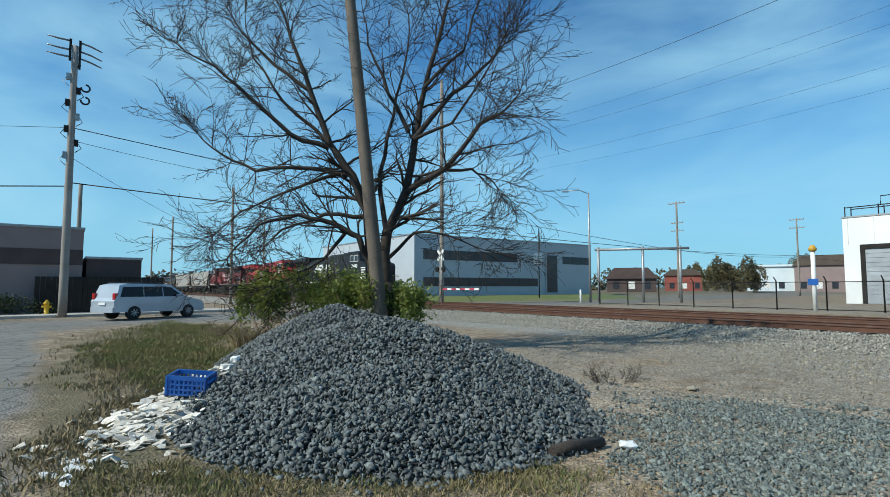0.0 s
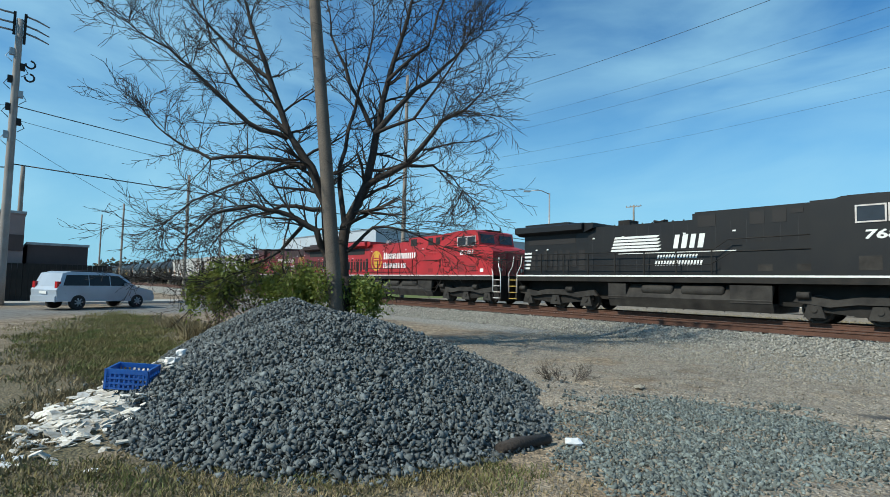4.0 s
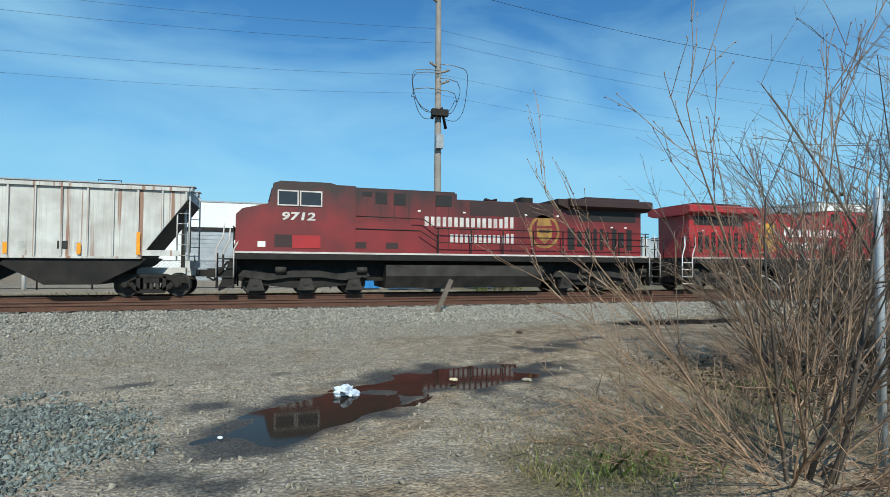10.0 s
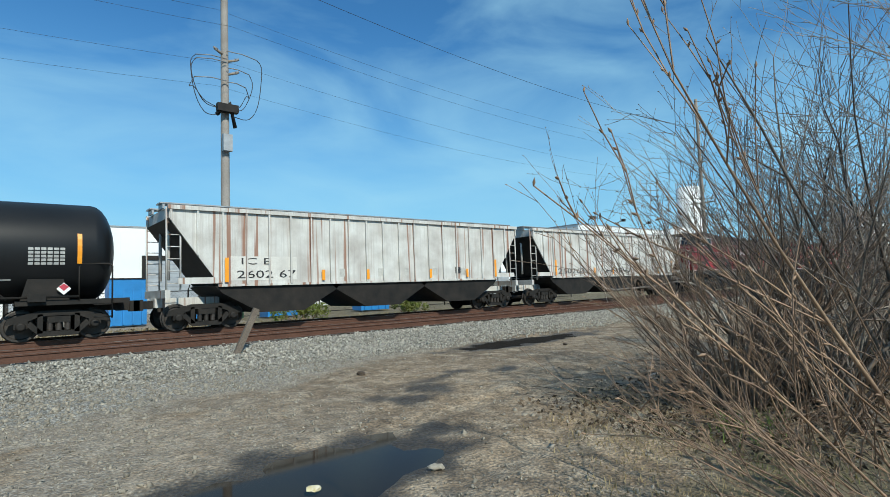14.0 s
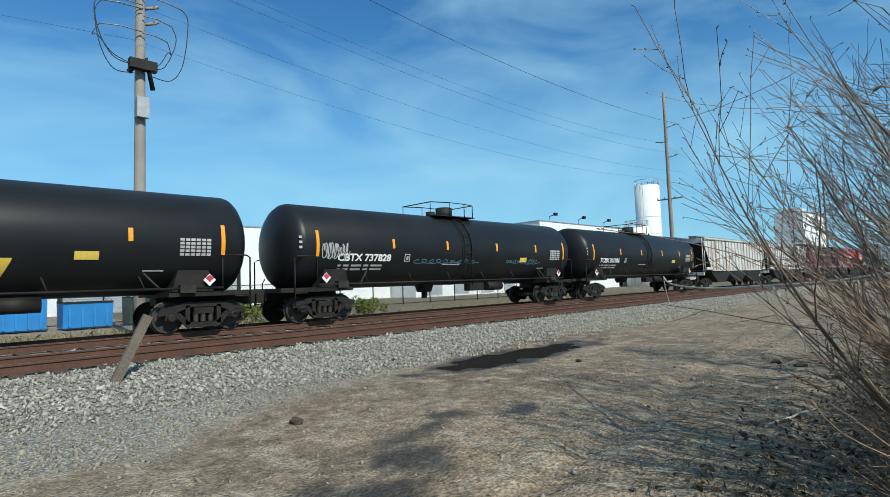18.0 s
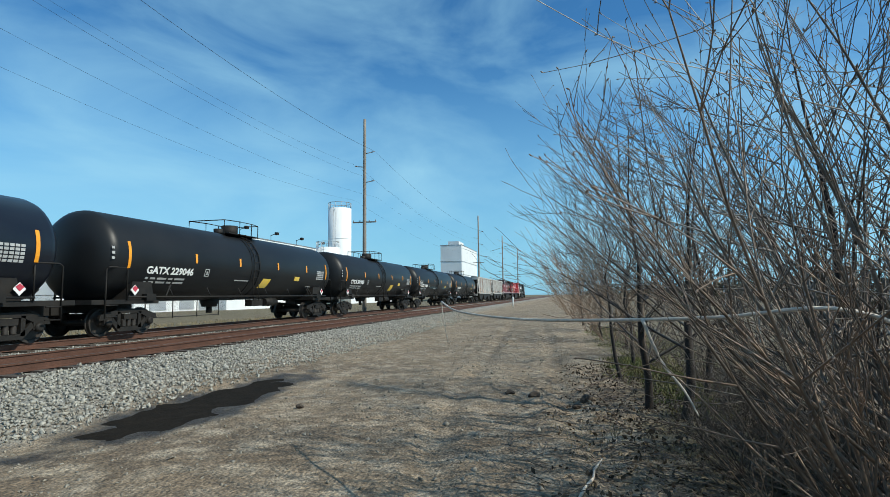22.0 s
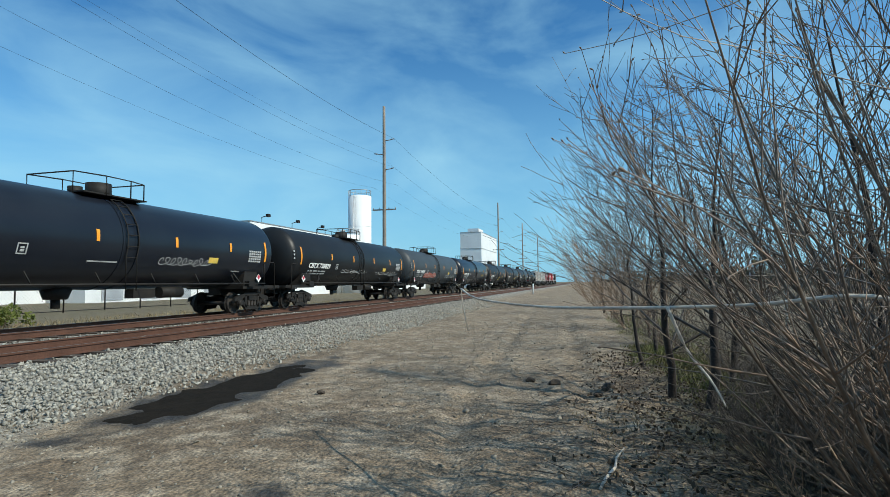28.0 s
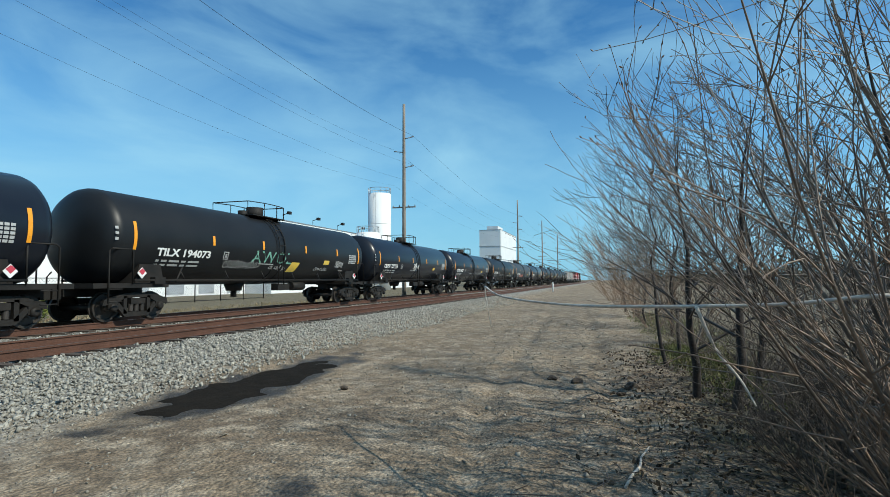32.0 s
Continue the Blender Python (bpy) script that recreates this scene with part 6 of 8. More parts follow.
for x, y, r, h, k in ((-52.5, 108, 3.9, 6.4, 45), (-57.5, 113, 2.8, 5.2, 46), (-66, 172, 4, 9, 47), (-88, 160, 4, 8, 48)):
    bushes("far_tree", x, y, r, r * 0.8, 0.6, h, 5200, 0.26, M_FARLEAF, "round budding olive brown tree beyond the railway", k)

# ---- street lamp, gantry, fence, signals ----
sl = thing("street_lamp", pose(-36.5, 44.7, 0), "tall grey street lamp with a curved arm", "street lamp")
bm = bmesh.new()
tube(bm, [(0, 0, -0.1), (0, 0, 11.4)], [0.14, 0.08], 10)
part("post", bm, M_STEEL, sl)
bm = bmesh.new()
tube(bm, [(0, 0, 11.3), (-0.6, -0.7, 11.7), (-1.3, -1.7, 11.6)], [0.05, 0.045, 0.04], 8)
part("arm", bm, M_STEEL, sl)
bm = bmesh.new()
box(bm, -0.35, 0.35, -0.12, 0.12, -0.08, 0.08)
bev(bm, 0.04)
part("lamp_head", bm, M_STEEL, sl, at=pose(-1.45, -1.9, 11.55, 0, 0, 52))
ga = thing("pipe_gantry", None, "grey steel pipe gantry on three posts", "gantry")
posts = [(-36.1, 45.6), (-32.7, 48.3), (-29.9, 50.4)]
for x, y in posts:
    bm = bmesh.new()
    tube(bm, [(x, y, -0.1), (x, y, 5.7)], 0.14, 10)
    part("post", bm, M_STEEL, ga)
bm = bmesh.new()
tube(bm, [(-36.4, 45.4, 5.45), (-29.2, 50.9, 5.45)], 0.13, 8)
part("beam", bm, M_STEEL, ga)
fe = thing("chain_link_fence", None, "chain link fence with black posts", "fence", "fences")
M_MESH = mat("fence wire", (0.10, 0.10, 0.10), 0.5, 0.6, fine=0.1)
fx = [-32 + 3.0 * k for k in range(28)]
for x in fx:
    bm = bmesh.new()
    tube(bm, [(x, 40.5, -0.1), (x, 40.5, 1.95), (x, 40.15, 2.25)], 0.045, 6)
    part("post", bm, M_BLACKIRON, fe)
for z in (0.1, 1.9):
    bm = bmesh.new()
    tube(bm, [(fx[0], 40.5, z), (fx[-1], 40.5, z)], 0.025, 5)
    part("rail", bm, M_BLACKIRON, fe)
bm = bmesh.new()
x = fx[0]
while x < fx[-1]:
    for s in (-1, 1):
        tube(bm, [(x, 40.5, 0.1 if s > 0 else 1.9), (x + 1.8, 40.5, 1.9 if s > 0 else 0.1)], 0.006, 3, caps=False)
    x += 0.22
tagged(part("wire_mesh", bm, M_MESH, fe), kind="stuff")
M_GALV = mat("pale galvanised tube", (0.52, 0.57, 0.62), 0.45, 0.4, col2=(0.40, 0.44, 0.48), scale=4, fine=0.12)
yf = thing("chain_link_fence", None, "galvanised chain link fence behind the shrubs", "fence", "fences")
for k in range(7):
    x = 4.85 + 3.0 * k
    bm = bmesh.new()
    tube(bm, [(x, 3.8, -0.15), (x, 3.8, 2.25), (x, 3.8, 2.3)], [0.032 if k == 0 else 0.028] * 2 + [0.02], 10)
    part("post", bm, M_GALV, yf)
bm = bmesh.new()
tube(bm, [(4.85, 3.8, 2.1), (22.85, 3.8, 2.1)], 0.009, 6)
part("rail", bm, M_MESH, yf, "thin grey tension wire")
bm = bmesh.new()
for k in range(200):
    x = 4.87 + k * 0.09
    for s in (-1, 1):
        tube(bm, [(x, 3.79, 0.08 if s > 0 else 2.1), (min(x + 1.2, 22.8), 3.79, 2.1 if s > 0 else 0.08)], 0.0028, 3, caps=False)
tagged(part("wire_mesh", bm, M_MESH, yf), kind="stuff")
bp = thing("marker_post", pose(-14.5, 40.0, 0), "white marker post with a blue plate and brass cap", "post")
bm = bmesh.new()
tube(bm, [(0, 0, -0.1), (0, 0, 3.9)], 0.13, 10)
part("post", bm, M_WHITE, bp)
bm = bmesh.new()
tube(bm, [(0, 0, 3.9), (0, 0, 4.05), (0, 0, 4.3)], [0.2, 0.26, 0.1], 10)
part("cap", bm, M_GOLD, bp, "brass coloured cap")
M_BLUE = mat("blue plastic", (0.012, 0.10, 0.38), 0.4, col2=(0.01, 0.08, 0.30), scale=3, fine=0.05)
bm = bmesh.new()
box(bm, -0.3, 0.3, -0.17, -0.13, 1.7, 2.1)
part("plate", bm, M_BLUE, bp, "blue plate")
for x, y, m in ((-33.8, 40.0, M_WHITE), (76.3, 15.7, M_WHITE)):
    bm = bmesh.new()
    tube(bm, [(x, y, -0.1), (x, y, 1.25), (x, y, 1.35)], [0.1, 0.1, 0.05], 10)
    tagged(part("marker_post", bm, m), "short white marker post beside the track", "post", "marker posts")
gt = thing("crossing_gate", pose(-37.5, 26.6, 0.3), "railway crossing signal with a lowered striped gate arm", "crossing gate")
bm = bmesh.new()
tube(bm, [(0, 0, -0.4), (0, 0, 4.4)], 0.07, 8)
part("mast", bm, M_STEEL, gt)
for rz in (45, -45):
    bm = bmesh.new()
    box(bm, -0.6, 0.6, -0.02, 0.02, -0.11, 0.11)
    part("crossbuck_board", bm, M_WHITE, gt, at=pose(0, -0.1, 4.0, 0, rz, 0))
for dx in (-0.45, 0.45):
    bm = bmesh.new()
    tube(bm, [(dx, -0.05, 2.8), (dx, -0.2, 2.8)], 0.22, 12)
    part("signal_lamp", bm, M_BLACKIRON, gt)
for k in range(8):
    bm = bmesh.new()
    box(bm, 0.3 + k * 0.6, 0.88 + k * 0.6, -0.05, 0.0, 1.05, 1.2)
    part("gate_board", bm, M_WHITE if k % 2 else M_PLACARD, gt)

# dumpsters and clutter behind the railway
M_SKYBLUE = mat("sky blue painted steel", (0.02, 0.22, 0.55), 0.5, col2=(0.02, 0.18, 0.45), scale=1.5, fine=0.1)
M_DARKGREEN = mat("dark green painted steel", (0.02, 0.07, 0.04), 0.5, scale=1.5)


def dumpster(x, y, w, d, h, m, label):
    t = thing("dumpster", pose(x, y, 0), label, "dumpster", "dumpsters")
    bm = bmesh.new()
    prism(bm, [(-d / 2, 0.1), (d / 2, 0.1), (d / 2 + 0.15, h), (-d / 2 - 0.15, h)], -w / 2, w / 2, axis="x")
    part("bin", bm, m, t)
    for k in range(4):
        bm = bmesh.new()
        xx = -w / 2 + w * (k + 0.5) / 4
        box(bm, xx - 0.04, xx + 0.04, -d / 2 - 0.12, -d / 2, 0.15, h - 0.05)
        part("rib", bm, m, t)
    bm = bmesh.new()
    box(bm, -w / 2, w / 2, -d / 2 - 0.2, d / 2 + 0.2, h, h + 0.06)
    part("lid", bm, M_BLACKIRON, t)


dumpster(8.6, 37.6, 2.0, 1.3, 1.25, M_SKYBLUE, "sky blue steel dumpster behind the railway")
dumpster(14.7, 37.6, 2.0, 1.3, 1.25, M_SKYBLUE, "sky blue steel dumpster beside the fence")
dumpster(11.4, 38.0, 1.9, 1.3, 1.4, M_DARKGREEN, "dark green steel dumpster between the blue ones")
dumpster(22.0, 38.2, 2.4, 1.2, 1.1, M_SKYBLUE, "low sky blue steel skip beside the fence")
dumpster(6.2, 38.2, 1.8, 1.3, 2.6, M_SKYBLUE, "tall sky blue container behind the railway")


# ---- trees and shrubs ----
def shoot(bm, p, d, length, r, depth, rnd, curve, kids, up=0.1, sides=4, spread=0.8, swell=False, fine=None, thin=0.0032):
    """A shoot that bends on its way and bears thinner ones."""
    steps = 5 if depth else 4
    pts, rad, buds = [p.copy()], [r], []
    for i in range(steps):
        d = (d + Vector((rnd.uniform(-curve, curve), rnd.uniform(-curve, curve), rnd.uniform(-curve, curve) + up))).normalized()
        p = p + d * length / steps
        pts.append(p.copy())
        rad.append(max(r * (1 - 0.66 * (i + 1) / steps), thin * 0.75))
        buds.append((p.copy(), d.copy(), rad[-1]))
    tube(bm, pts, rad, sides if r > 0.012 else 3, caps=False)
    if swell and depth < 2:
        for q, e, rr in buds:
            for k in (0, 0.5):
                c = q - e * length / steps * k
                n = Vector((rnd.gauss(0, 1), rnd.gauss(0, 1), rnd.gauss(0, 1))).normalized()
                f = (e + n * 0.6).normalized()
                tube(fine or bm, [c, c + f * 0.009, c + f * 0.02], [0.002, 0.0048, 0.001], 4, caps=False)
    if depth:
        for q, e, rr in buds:
            for _ in range(kids):
                side = Vector((rnd.gauss(0, 1), rnd.gauss(0, 1), rnd.gauss(0, 1) * 0.7 + 0.15)).normalized()
                nd = (e + side * rnd.uniform(0.45, 1.0) * spread).normalized()
                shoot(fine or bm, q, nd, length * rnd.uniform(0.35, 0.6), max(rr * 0.65, thin), depth - 1, rnd, curve, kids, up, sides, spread, swell, None, thin)


def make_tree():
    """The bare tree behind the heap: limbs by their sweep (across, up) with a depth of their own."""
    rnd = random.Random(12)
    base = Vector((-11.45, 6.45, 0.0))
    across, deep = Vector((0.584, 0.812, 0)), Vector((-0.812, 0.584, 0))
    t = thing("bare_tree", None, "leafless spreading tree with dark bark", "tree")
    bm = bmesh.new()
    tube(bm, [base + Vector((0, 0, -0.1)), base + Vector((0, 0, 0.7)), base + across * 0.02 + Vector((0, 0, 1.7))], [0.27, 0.21, 0.19], 12)
    part("trunk", bm, M_BARK, t)
    limbs = [
        ([(0.0, 1.4), (0.02, 2.9), (0.5, 3.9), (0.68, 5.2), (0.92, 6.5), (1.4, 8.3), (1.6, 9.3)], 0.15, 0.3),
        ([(0.5, 3.9), (1.45, 4.45), (2.3, 5.5), (2.8, 5.75), (3.2, 6.2)], 0.085, -0.5),
        ([(0.68, 5.2), (1.4, 6.2), (2.2, 6.95), (2.9, 7.8), (3.4, 8.3)], 0.075, 0.8),
        ([(0.55, 5.4), (0.05, 6.4), (-0.5, 7.8), (-0.7, 8.8)], 0.06, 0.6),
        ([(-0.25, 1.5), (-0.45, 3.4), (-0.8, 4.25), (-1.4, 5.1), (-1.85, 6.4), (-2.2, 7.3), (-2.6, 8.5)], 0.14, -0.3),
        ([(-1.4, 5.0), (-2.3, 5.25), (-3.3, 6.2), (-4.0, 6.8), (-4.8, 7.2)], 0.07, -0.9),
        ([(-0.95, 4.3), (-1.9, 4.55), (-3.3, 4.5), (-4.2, 4.9), (-4.9, 5.5)], 0.065, 0.5),
        ([(-1.85, 6.4), (-2.9, 7.2), (-3.8, 8.2), (-4.3, 8.9)], 0.055, 0.6),
        ([(-0.2, 1.8), (-0.65, 2.75), (-1.2, 3.1), (-2.0, 3.3), (-2.9, 3.05), (-3.6, 2.2)], 0.09, -0.7),
        ([(-0.45, 3.3), (-1.5, 3.35), (-2.6, 3.0), (-3.3, 2.3)], 0.06, 0.4),
        ([(-0.9, 3.0), (-1.4, 2.3), (-2.0, 1.9), (-2.8, 1.5)], 0.05, -0.4),
        ([(-1.0, 4.4), (-2.4, 4.0), (-3.8, 3.5), (-4.6, 2.9)], 0.05, 0.9),
        ([(0.1, 2.3), (0.7, 2.9), (1.5, 2.8), (2.4, 2.4)], 0.05, -0.6),
        ([(0.92, 6.5), (1.9, 7.4), (2.3, 8.6), (2.6, 9.4)], 0.05, -0.4),
        ([(1.45, 4.45), (2.1, 4.5), (2.6, 4.3), (2.9, 4.0)], 0.045, 0.6),
        ([(0.68, 5.2), (1.6, 5.5), (2.4, 6.6), (2.8, 7.3)], 0.05, -0.9),
        ([(-1.4, 5.1), (-2.6, 6.2), (-3.4, 7.4), (-3.7, 8.6)], 0.05, 0.3),
        ([(0.02, 2.9), (-0.2, 4.4), (0.1, 6.0), (0.4, 7.6), (0.5, 9.0)], 0.07, 1.2),
    ]
    for pts, r, depth in limbs:
        n = len(pts)
        line = [base + across * a + deep * (depth * (k / (n - 1)) ** 1.0) + Vector((0, 0, z)) for k, (a, z) in enumerate(pts)]
        fine = [line[0]]
        for a, b in zip(line, line[1:]):
            for k in range(1, 4):
                q = a.lerp(b, k / 3)
                fine.append(q + Vector((rnd.uniform(-1, 1), rnd.uniform(-1, 1), rnd.uniform(-1, 1))) * 0.035)
        m = len(fine)
        rad = [max(r * (1 - 0.82 * k / (m - 1)), 0.009) for k in range(m)]
        bm = bmesh.new()
        tube(bm, fine, rad, 8, caps=False)
        limb = part("limb", bm, M_BARK, t)
        bm = bmesh.new()
        for k in range(3, m):
            d = (fine[k] - fine[k - 1]).normalized()
            for _ in range(2 if k < m - 1 else 6):
                side = Vector((rnd.gauss(0, 1), rnd.gauss(0, 1), rnd.gauss(0, 0.8) + 0.1)).normalized()
                shoot(bm, fine[k], (d * 0.7 + side * 0.8).normalized(), rnd.uniform(0.7, 1.55), max(rad[k] * 0.4, 0.011), 2, rnd, 0.24, 1, 0.0, 4, 1.0, thin=0.0068)
        tagged(part("twig", bm, M_BARK, limb), kind="stuff")
    return t


make_tree()


def make_shrub(x, y, seed, stems, height, spread, kids=1, label="bare many-stemmed shrub with budding brown whips", m=None, thick=0.016, arch=0.0, bias=(0, 0), depth=1, buds=False, thin=0.0036, curve=0.07, side=0.6):
    rnd = random.Random(seed)
    t = thing("bare_shrub", pose(x, y, ground_z(x, y)), label, "shrub", "roadside shrubs")
    twigs = bmesh.new()
    for k in range(stems):
        bm = bmesh.new()
        a = rnd.uniform(0, 6.283)
        lean = spread * math.sqrt(rnd.uniform(0.02, 1))
        d = Vector((math.cos(a) * lean + bias[0], math.sin(a) * lean + bias[1], 1)).normalized()
        shoot(bm, Vector((math.cos(a) * 0.18, math.sin(a) * 0.18, -0.05)), d, height * rnd.uniform(0.6, 1.15), thick * rnd.uniform(0.7, 1.4), depth, rnd, curve, kids, 0.02 - arch, 5, side, buds, twigs, thin)
        part("stem", bm, m or M_TWIG, t)
    tagged(part("twig", twigs, m or M_TWIG, t), kind="stuff")
    return t


def make_sapling(x, y, seed, height, r, label="slender bare sapling with ascending branches", limbs=15, reach=0.5, m=None):
    rnd = random.Random(seed)
    t = thing("bare_sapling", pose(x, y, ground_z(x, y)), label, "tree", "roadside saplings")
    bm = bmesh.new()
    pts = [Vector((0, 0, -0.1))]
    for k in range(8):
        pts.append(pts[-1] + Vector((rnd.uniform(-0.13, 0.13), rnd.uniform(-0.13, 0.13), height / 8)))
    rad = [max(r * (1 - k / 8.6) ** 1.3, 0.006) for k in range(9)]
    tube(bm, pts, rad, 8, caps=False)
    part("trunk", bm, M_BARK, t)
    twigs = bmesh.new()
    for k in range(limbs):
        f = rnd.uniform(0.16, 0.97)
        i = min(int(f * 8), 7)
        p = pts[i].lerp(pts[i + 1], f * 8 - i)
        a = rnd.uniform(0, 6.283)
        d = Vector((math.cos(a), math.sin(a), rnd.uniform(0.35, 1.3))).normalized()
        bm = bmesh.new()
        shoot(bm, p, d, height * reach * (1.15 - f * 0.7), max(rad[i] * 0.36, 0.009), 2, rnd, 0.12, 1, 0.03, 5, 0.75, False, twigs, 0.0042)
        part("branch", bm, m or M_TWIGDARK, t)
    tagged(part("twig", twigs, m or M_TWIGDARK, t), kind="stuff")
    return t


# dark bark, and also the painted shade of twigs low in the thicket
M_TWIGDARK = mat("dark brown twig", (0.13, 0.10, 0.078), 0.6, col2=(0.06, 0.046, 0.037), scale=3, fine=0.3, random=0.5)
M_TWIGGREY = mat("grey brown twig", (0.31, 0.265, 0.22), 0.5, col2=(0.105, 0.086, 0.072), scale=2, fine=0.3, random=0.4)
M_WHIP = mat("pale whip", (0.64, 0.56, 0.47), 0.5, col2=(0.48, 0.40, 0.33), scale=3, fine=0.25)


def rod(bm, p, d, length, r0, r1, steps, rnd, wiggle, up, sides):
    """One bending shoot; gives the places along it."""
    pts, out = [p.copy()], []
    for i in range(steps):
        d = (d + Vector((rnd.uniform(-wiggle, wiggle), rnd.uniform(-wiggle, wiggle), rnd.uniform(-wiggle, wiggle) + up))).normalized()
        p = p + d * (length / steps)
        pts.append(p.copy())
        out.append((p.copy(), d.copy(), r0 + (r1 - r0) * (i + 1) / steps, (i + 1) / steps))
    tube(bm, pts, [r0 + (r1 - r0) * i / steps for i in range(steps + 1)], sides, caps=False)
    return out


def swell_buds(bm, places, rnd):
    for q, e, r, f in places:
        n = Vector((rnd.gauss(0, 1), rnd.gauss(0, 1), rnd.gauss(0, 1))).normalized()
        g = (e * 0.8 + n * 0.7).normalized()
        tube(bm, [q, q + g * 0.010, q + g * 0.022], [0.0025, 0.0055, 0.001], 4, caps=False)


def make_fan(x, y, seed, stems, length, low, high, thick, label, m, clump=0.22, side=0.5, kids=2, shy=None, up=0.035, reach=(0.16, 0.40), wary=0.82, lift=0.0):
    """A many-stemmed shrub whose long whips fan out from one stool, from upright (low) to sprawling (high), in degrees from upright.
    shy: a direction, in degrees from x, in which the whips stay short; lift: the height up to which the stems stand upright."""
    rnd = random.Random(seed)
    t = thing("bare_shrub", pose(x, y, ground_z(x, y)), label, "shrub", "roadside shrubs")
    twigs = bmesh.new()
    for k in range(stems):
        a = 2 * math.pi * (k + rnd.uniform(-0.4, 0.4)) / stems * 3.0
        p = radians(low + (high - low) * rnd.uniform(0.0, 1.0) ** 0.75)
        d = Vector((math.cos(a) * math.sin(p), math.sin(a) * math.sin(p), math.cos(p)))
        n = length * rnd.uniform(0.62, 1.12)
        if shy is not None and math.cos(a - radians(shy)) > wary and p > radians(35):
            n *= 0.62
        r = thick * rnd.uniform(0.6, 1.35)
        c = clump * math.sqrt(rnd.random())
        bm = bmesh.new()
        foot = Vector((math.cos(a) * c, math.sin(a) * c, -0.05))
        if lift:
            foot = rod(bm, foot, Vector((d.x * 0.12, d.y * 0.12, 1)).normalized(), lift * rnd.uniform(0.6, 1.3), r * 1.3, r, 3, rnd, 0.06, 0.0, 6)[-1][0]
        line = rod(bm, foot, d, n, r, max(r * 0.22, 0.0032), 8, rnd, 0.085, up if p < radians(70) else up * 1.7, 6)
        part("stem", bm, m, t)
        for q, e, rr, f in line[1:]:
            for _ in range(kids):
                o = Vector((rnd.gauss(0, 1), rnd.gauss(0, 1), rnd.gauss(0, 1) + 0.25)).normalized()
                sub = rod(twigs, q, (e + o * rnd.uniform(0.5, 1.2) * side).normalized(), n * rnd.uniform(*reach) * (1.15 - 0.5 * f), max(rr * 0.6, 0.0036), 0.0024, 4, rnd, 0.13, up, 4 if rr > 0.009 else 3)
                for u, v, w, g in sub[::2]:
                    o = Vector((rnd.gauss(0, 1), rnd.gauss(0, 1), rnd.gauss(0, 1) + 0.2)).normalized()
                    fine = rod(twigs, u, (v + o * rnd.uniform(0.5, 1.1) * side).normalized(), rnd.uniform(0.12, 0.45), 0.0032, 0.002, 2, rnd, 0.15, up, 3)
                    if f > 0.4:
                        swell_buds(twigs, fine, rnd)
                if f > 0.3:
                    swell_buds(twigs, sub, rnd)
    tagged(part("twig", twigs, m, t), kind="stuff")
    return t


M_TWIGRED = mat("red brown twig", (0.25, 0.172, 0.12), 0.55, col2=(0.08, 0.056, 0.041), scale=3, fine=0.3, random=0.4)
make_fan(7.45, 6.75, 3, 26, 3.1, 3, 42, 0.017, "wide bare shrub of red brown budding whips beside the lane", M_TWIGRED, 0.3, 0.95, shy=105, reach=(0.22, 0.55), wary=0.5)
make_fan(7.45, 6.75, 34, 19, 2.4, 34, 68, 0.011, "long outer whips of the red brown shrub beside the lane", M_TWIGRED, 0.3, 0.45, shy=152, up=0.045, reach=(0.16, 0.4), wary=0.8, lift=0.8)
make_fan(7.4, 6.7, 33, 14, 1.5, 66, 92, 0.010, "low sprawling whips round the foot of the brown shrub", M_TWIG, 0.3, 0.8, shy=100, up=0.02, wary=0.2)
make_fan(7.3, 5.2, 47, 8, 3.4, 3, 36, 0.018, "open dark shrub growing between the lane and the fence", M_TWIGDARK, 0.35, 1.0, reach=(0.22, 0.5))
make_fan(4.0, 3.95, 41, 13, 2.8, 3, 66, 0.013, "bare budding shrub before the end post of the fence", M_TWIG, 0.2, 0.6, kids=2, shy=131, reach=(0.2, 0.5), wary=0.93)
make_fan(4.0, 3.95, 42, 26, 1.6, 58, 96, 0.009, "low spreading twigs of the shrub by the fence", M_TWIG, 0.25, 0.9, kids=2, up=0.015, reach=(0.25, 0.5))
make_fan(4.08, 3.9, 43, 4, 2.2, 4, 32, 0.022, "thick dark stems of the shrub by the fence", M_TWIGDARK, 0.25, 0.8, kids=1, reach=(0.25, 0.5))
make_fan(8.5, 6.1, 44, 17, 4.3, 3, 40, 0.023, "tall bare shrub with thick pale branches beside the lane", M_TWIGGREY, 0.4, 1.2, kids=2, up=0.012, reach=(0.25, 0.62))
make_fan(8.6, 5.1, 45, 14, 4.4, 3, 40, 0.025, "tall bare shrub with thick dark branches beside the lane", M_TWIGDARK, 0.35, 1.1, kids=1, up=0.015, reach=(0.25, 0.55))
make_fan(10.6, 5.9, 46, 12, 4.0, 3, 45, 0.018, "tall bare shrub behind the saplings", M_TWIGDARK, 0.35, 1.0, kids=1, reach=(0.22, 0.5))
make_shrub(6.6, 5.7, 36, 12, 1.3, 1.4, 1, "low brown thicket shrub with spreading twigs", thick=0.009, depth=2, curve=0.17, side=0.9)
# dark twig colour here stands for the thicket's shade on itself
make_shrub(8.6, 6.2, 35, 12, 1.8, 1.5, 1, "spreading thicket shrub beside the dirt lane, coloured dark for shade", thick=0.012, bias=(0.2, -0.3), m=M_TWIGDARK, depth=2, curve=0.15, side=0.8)
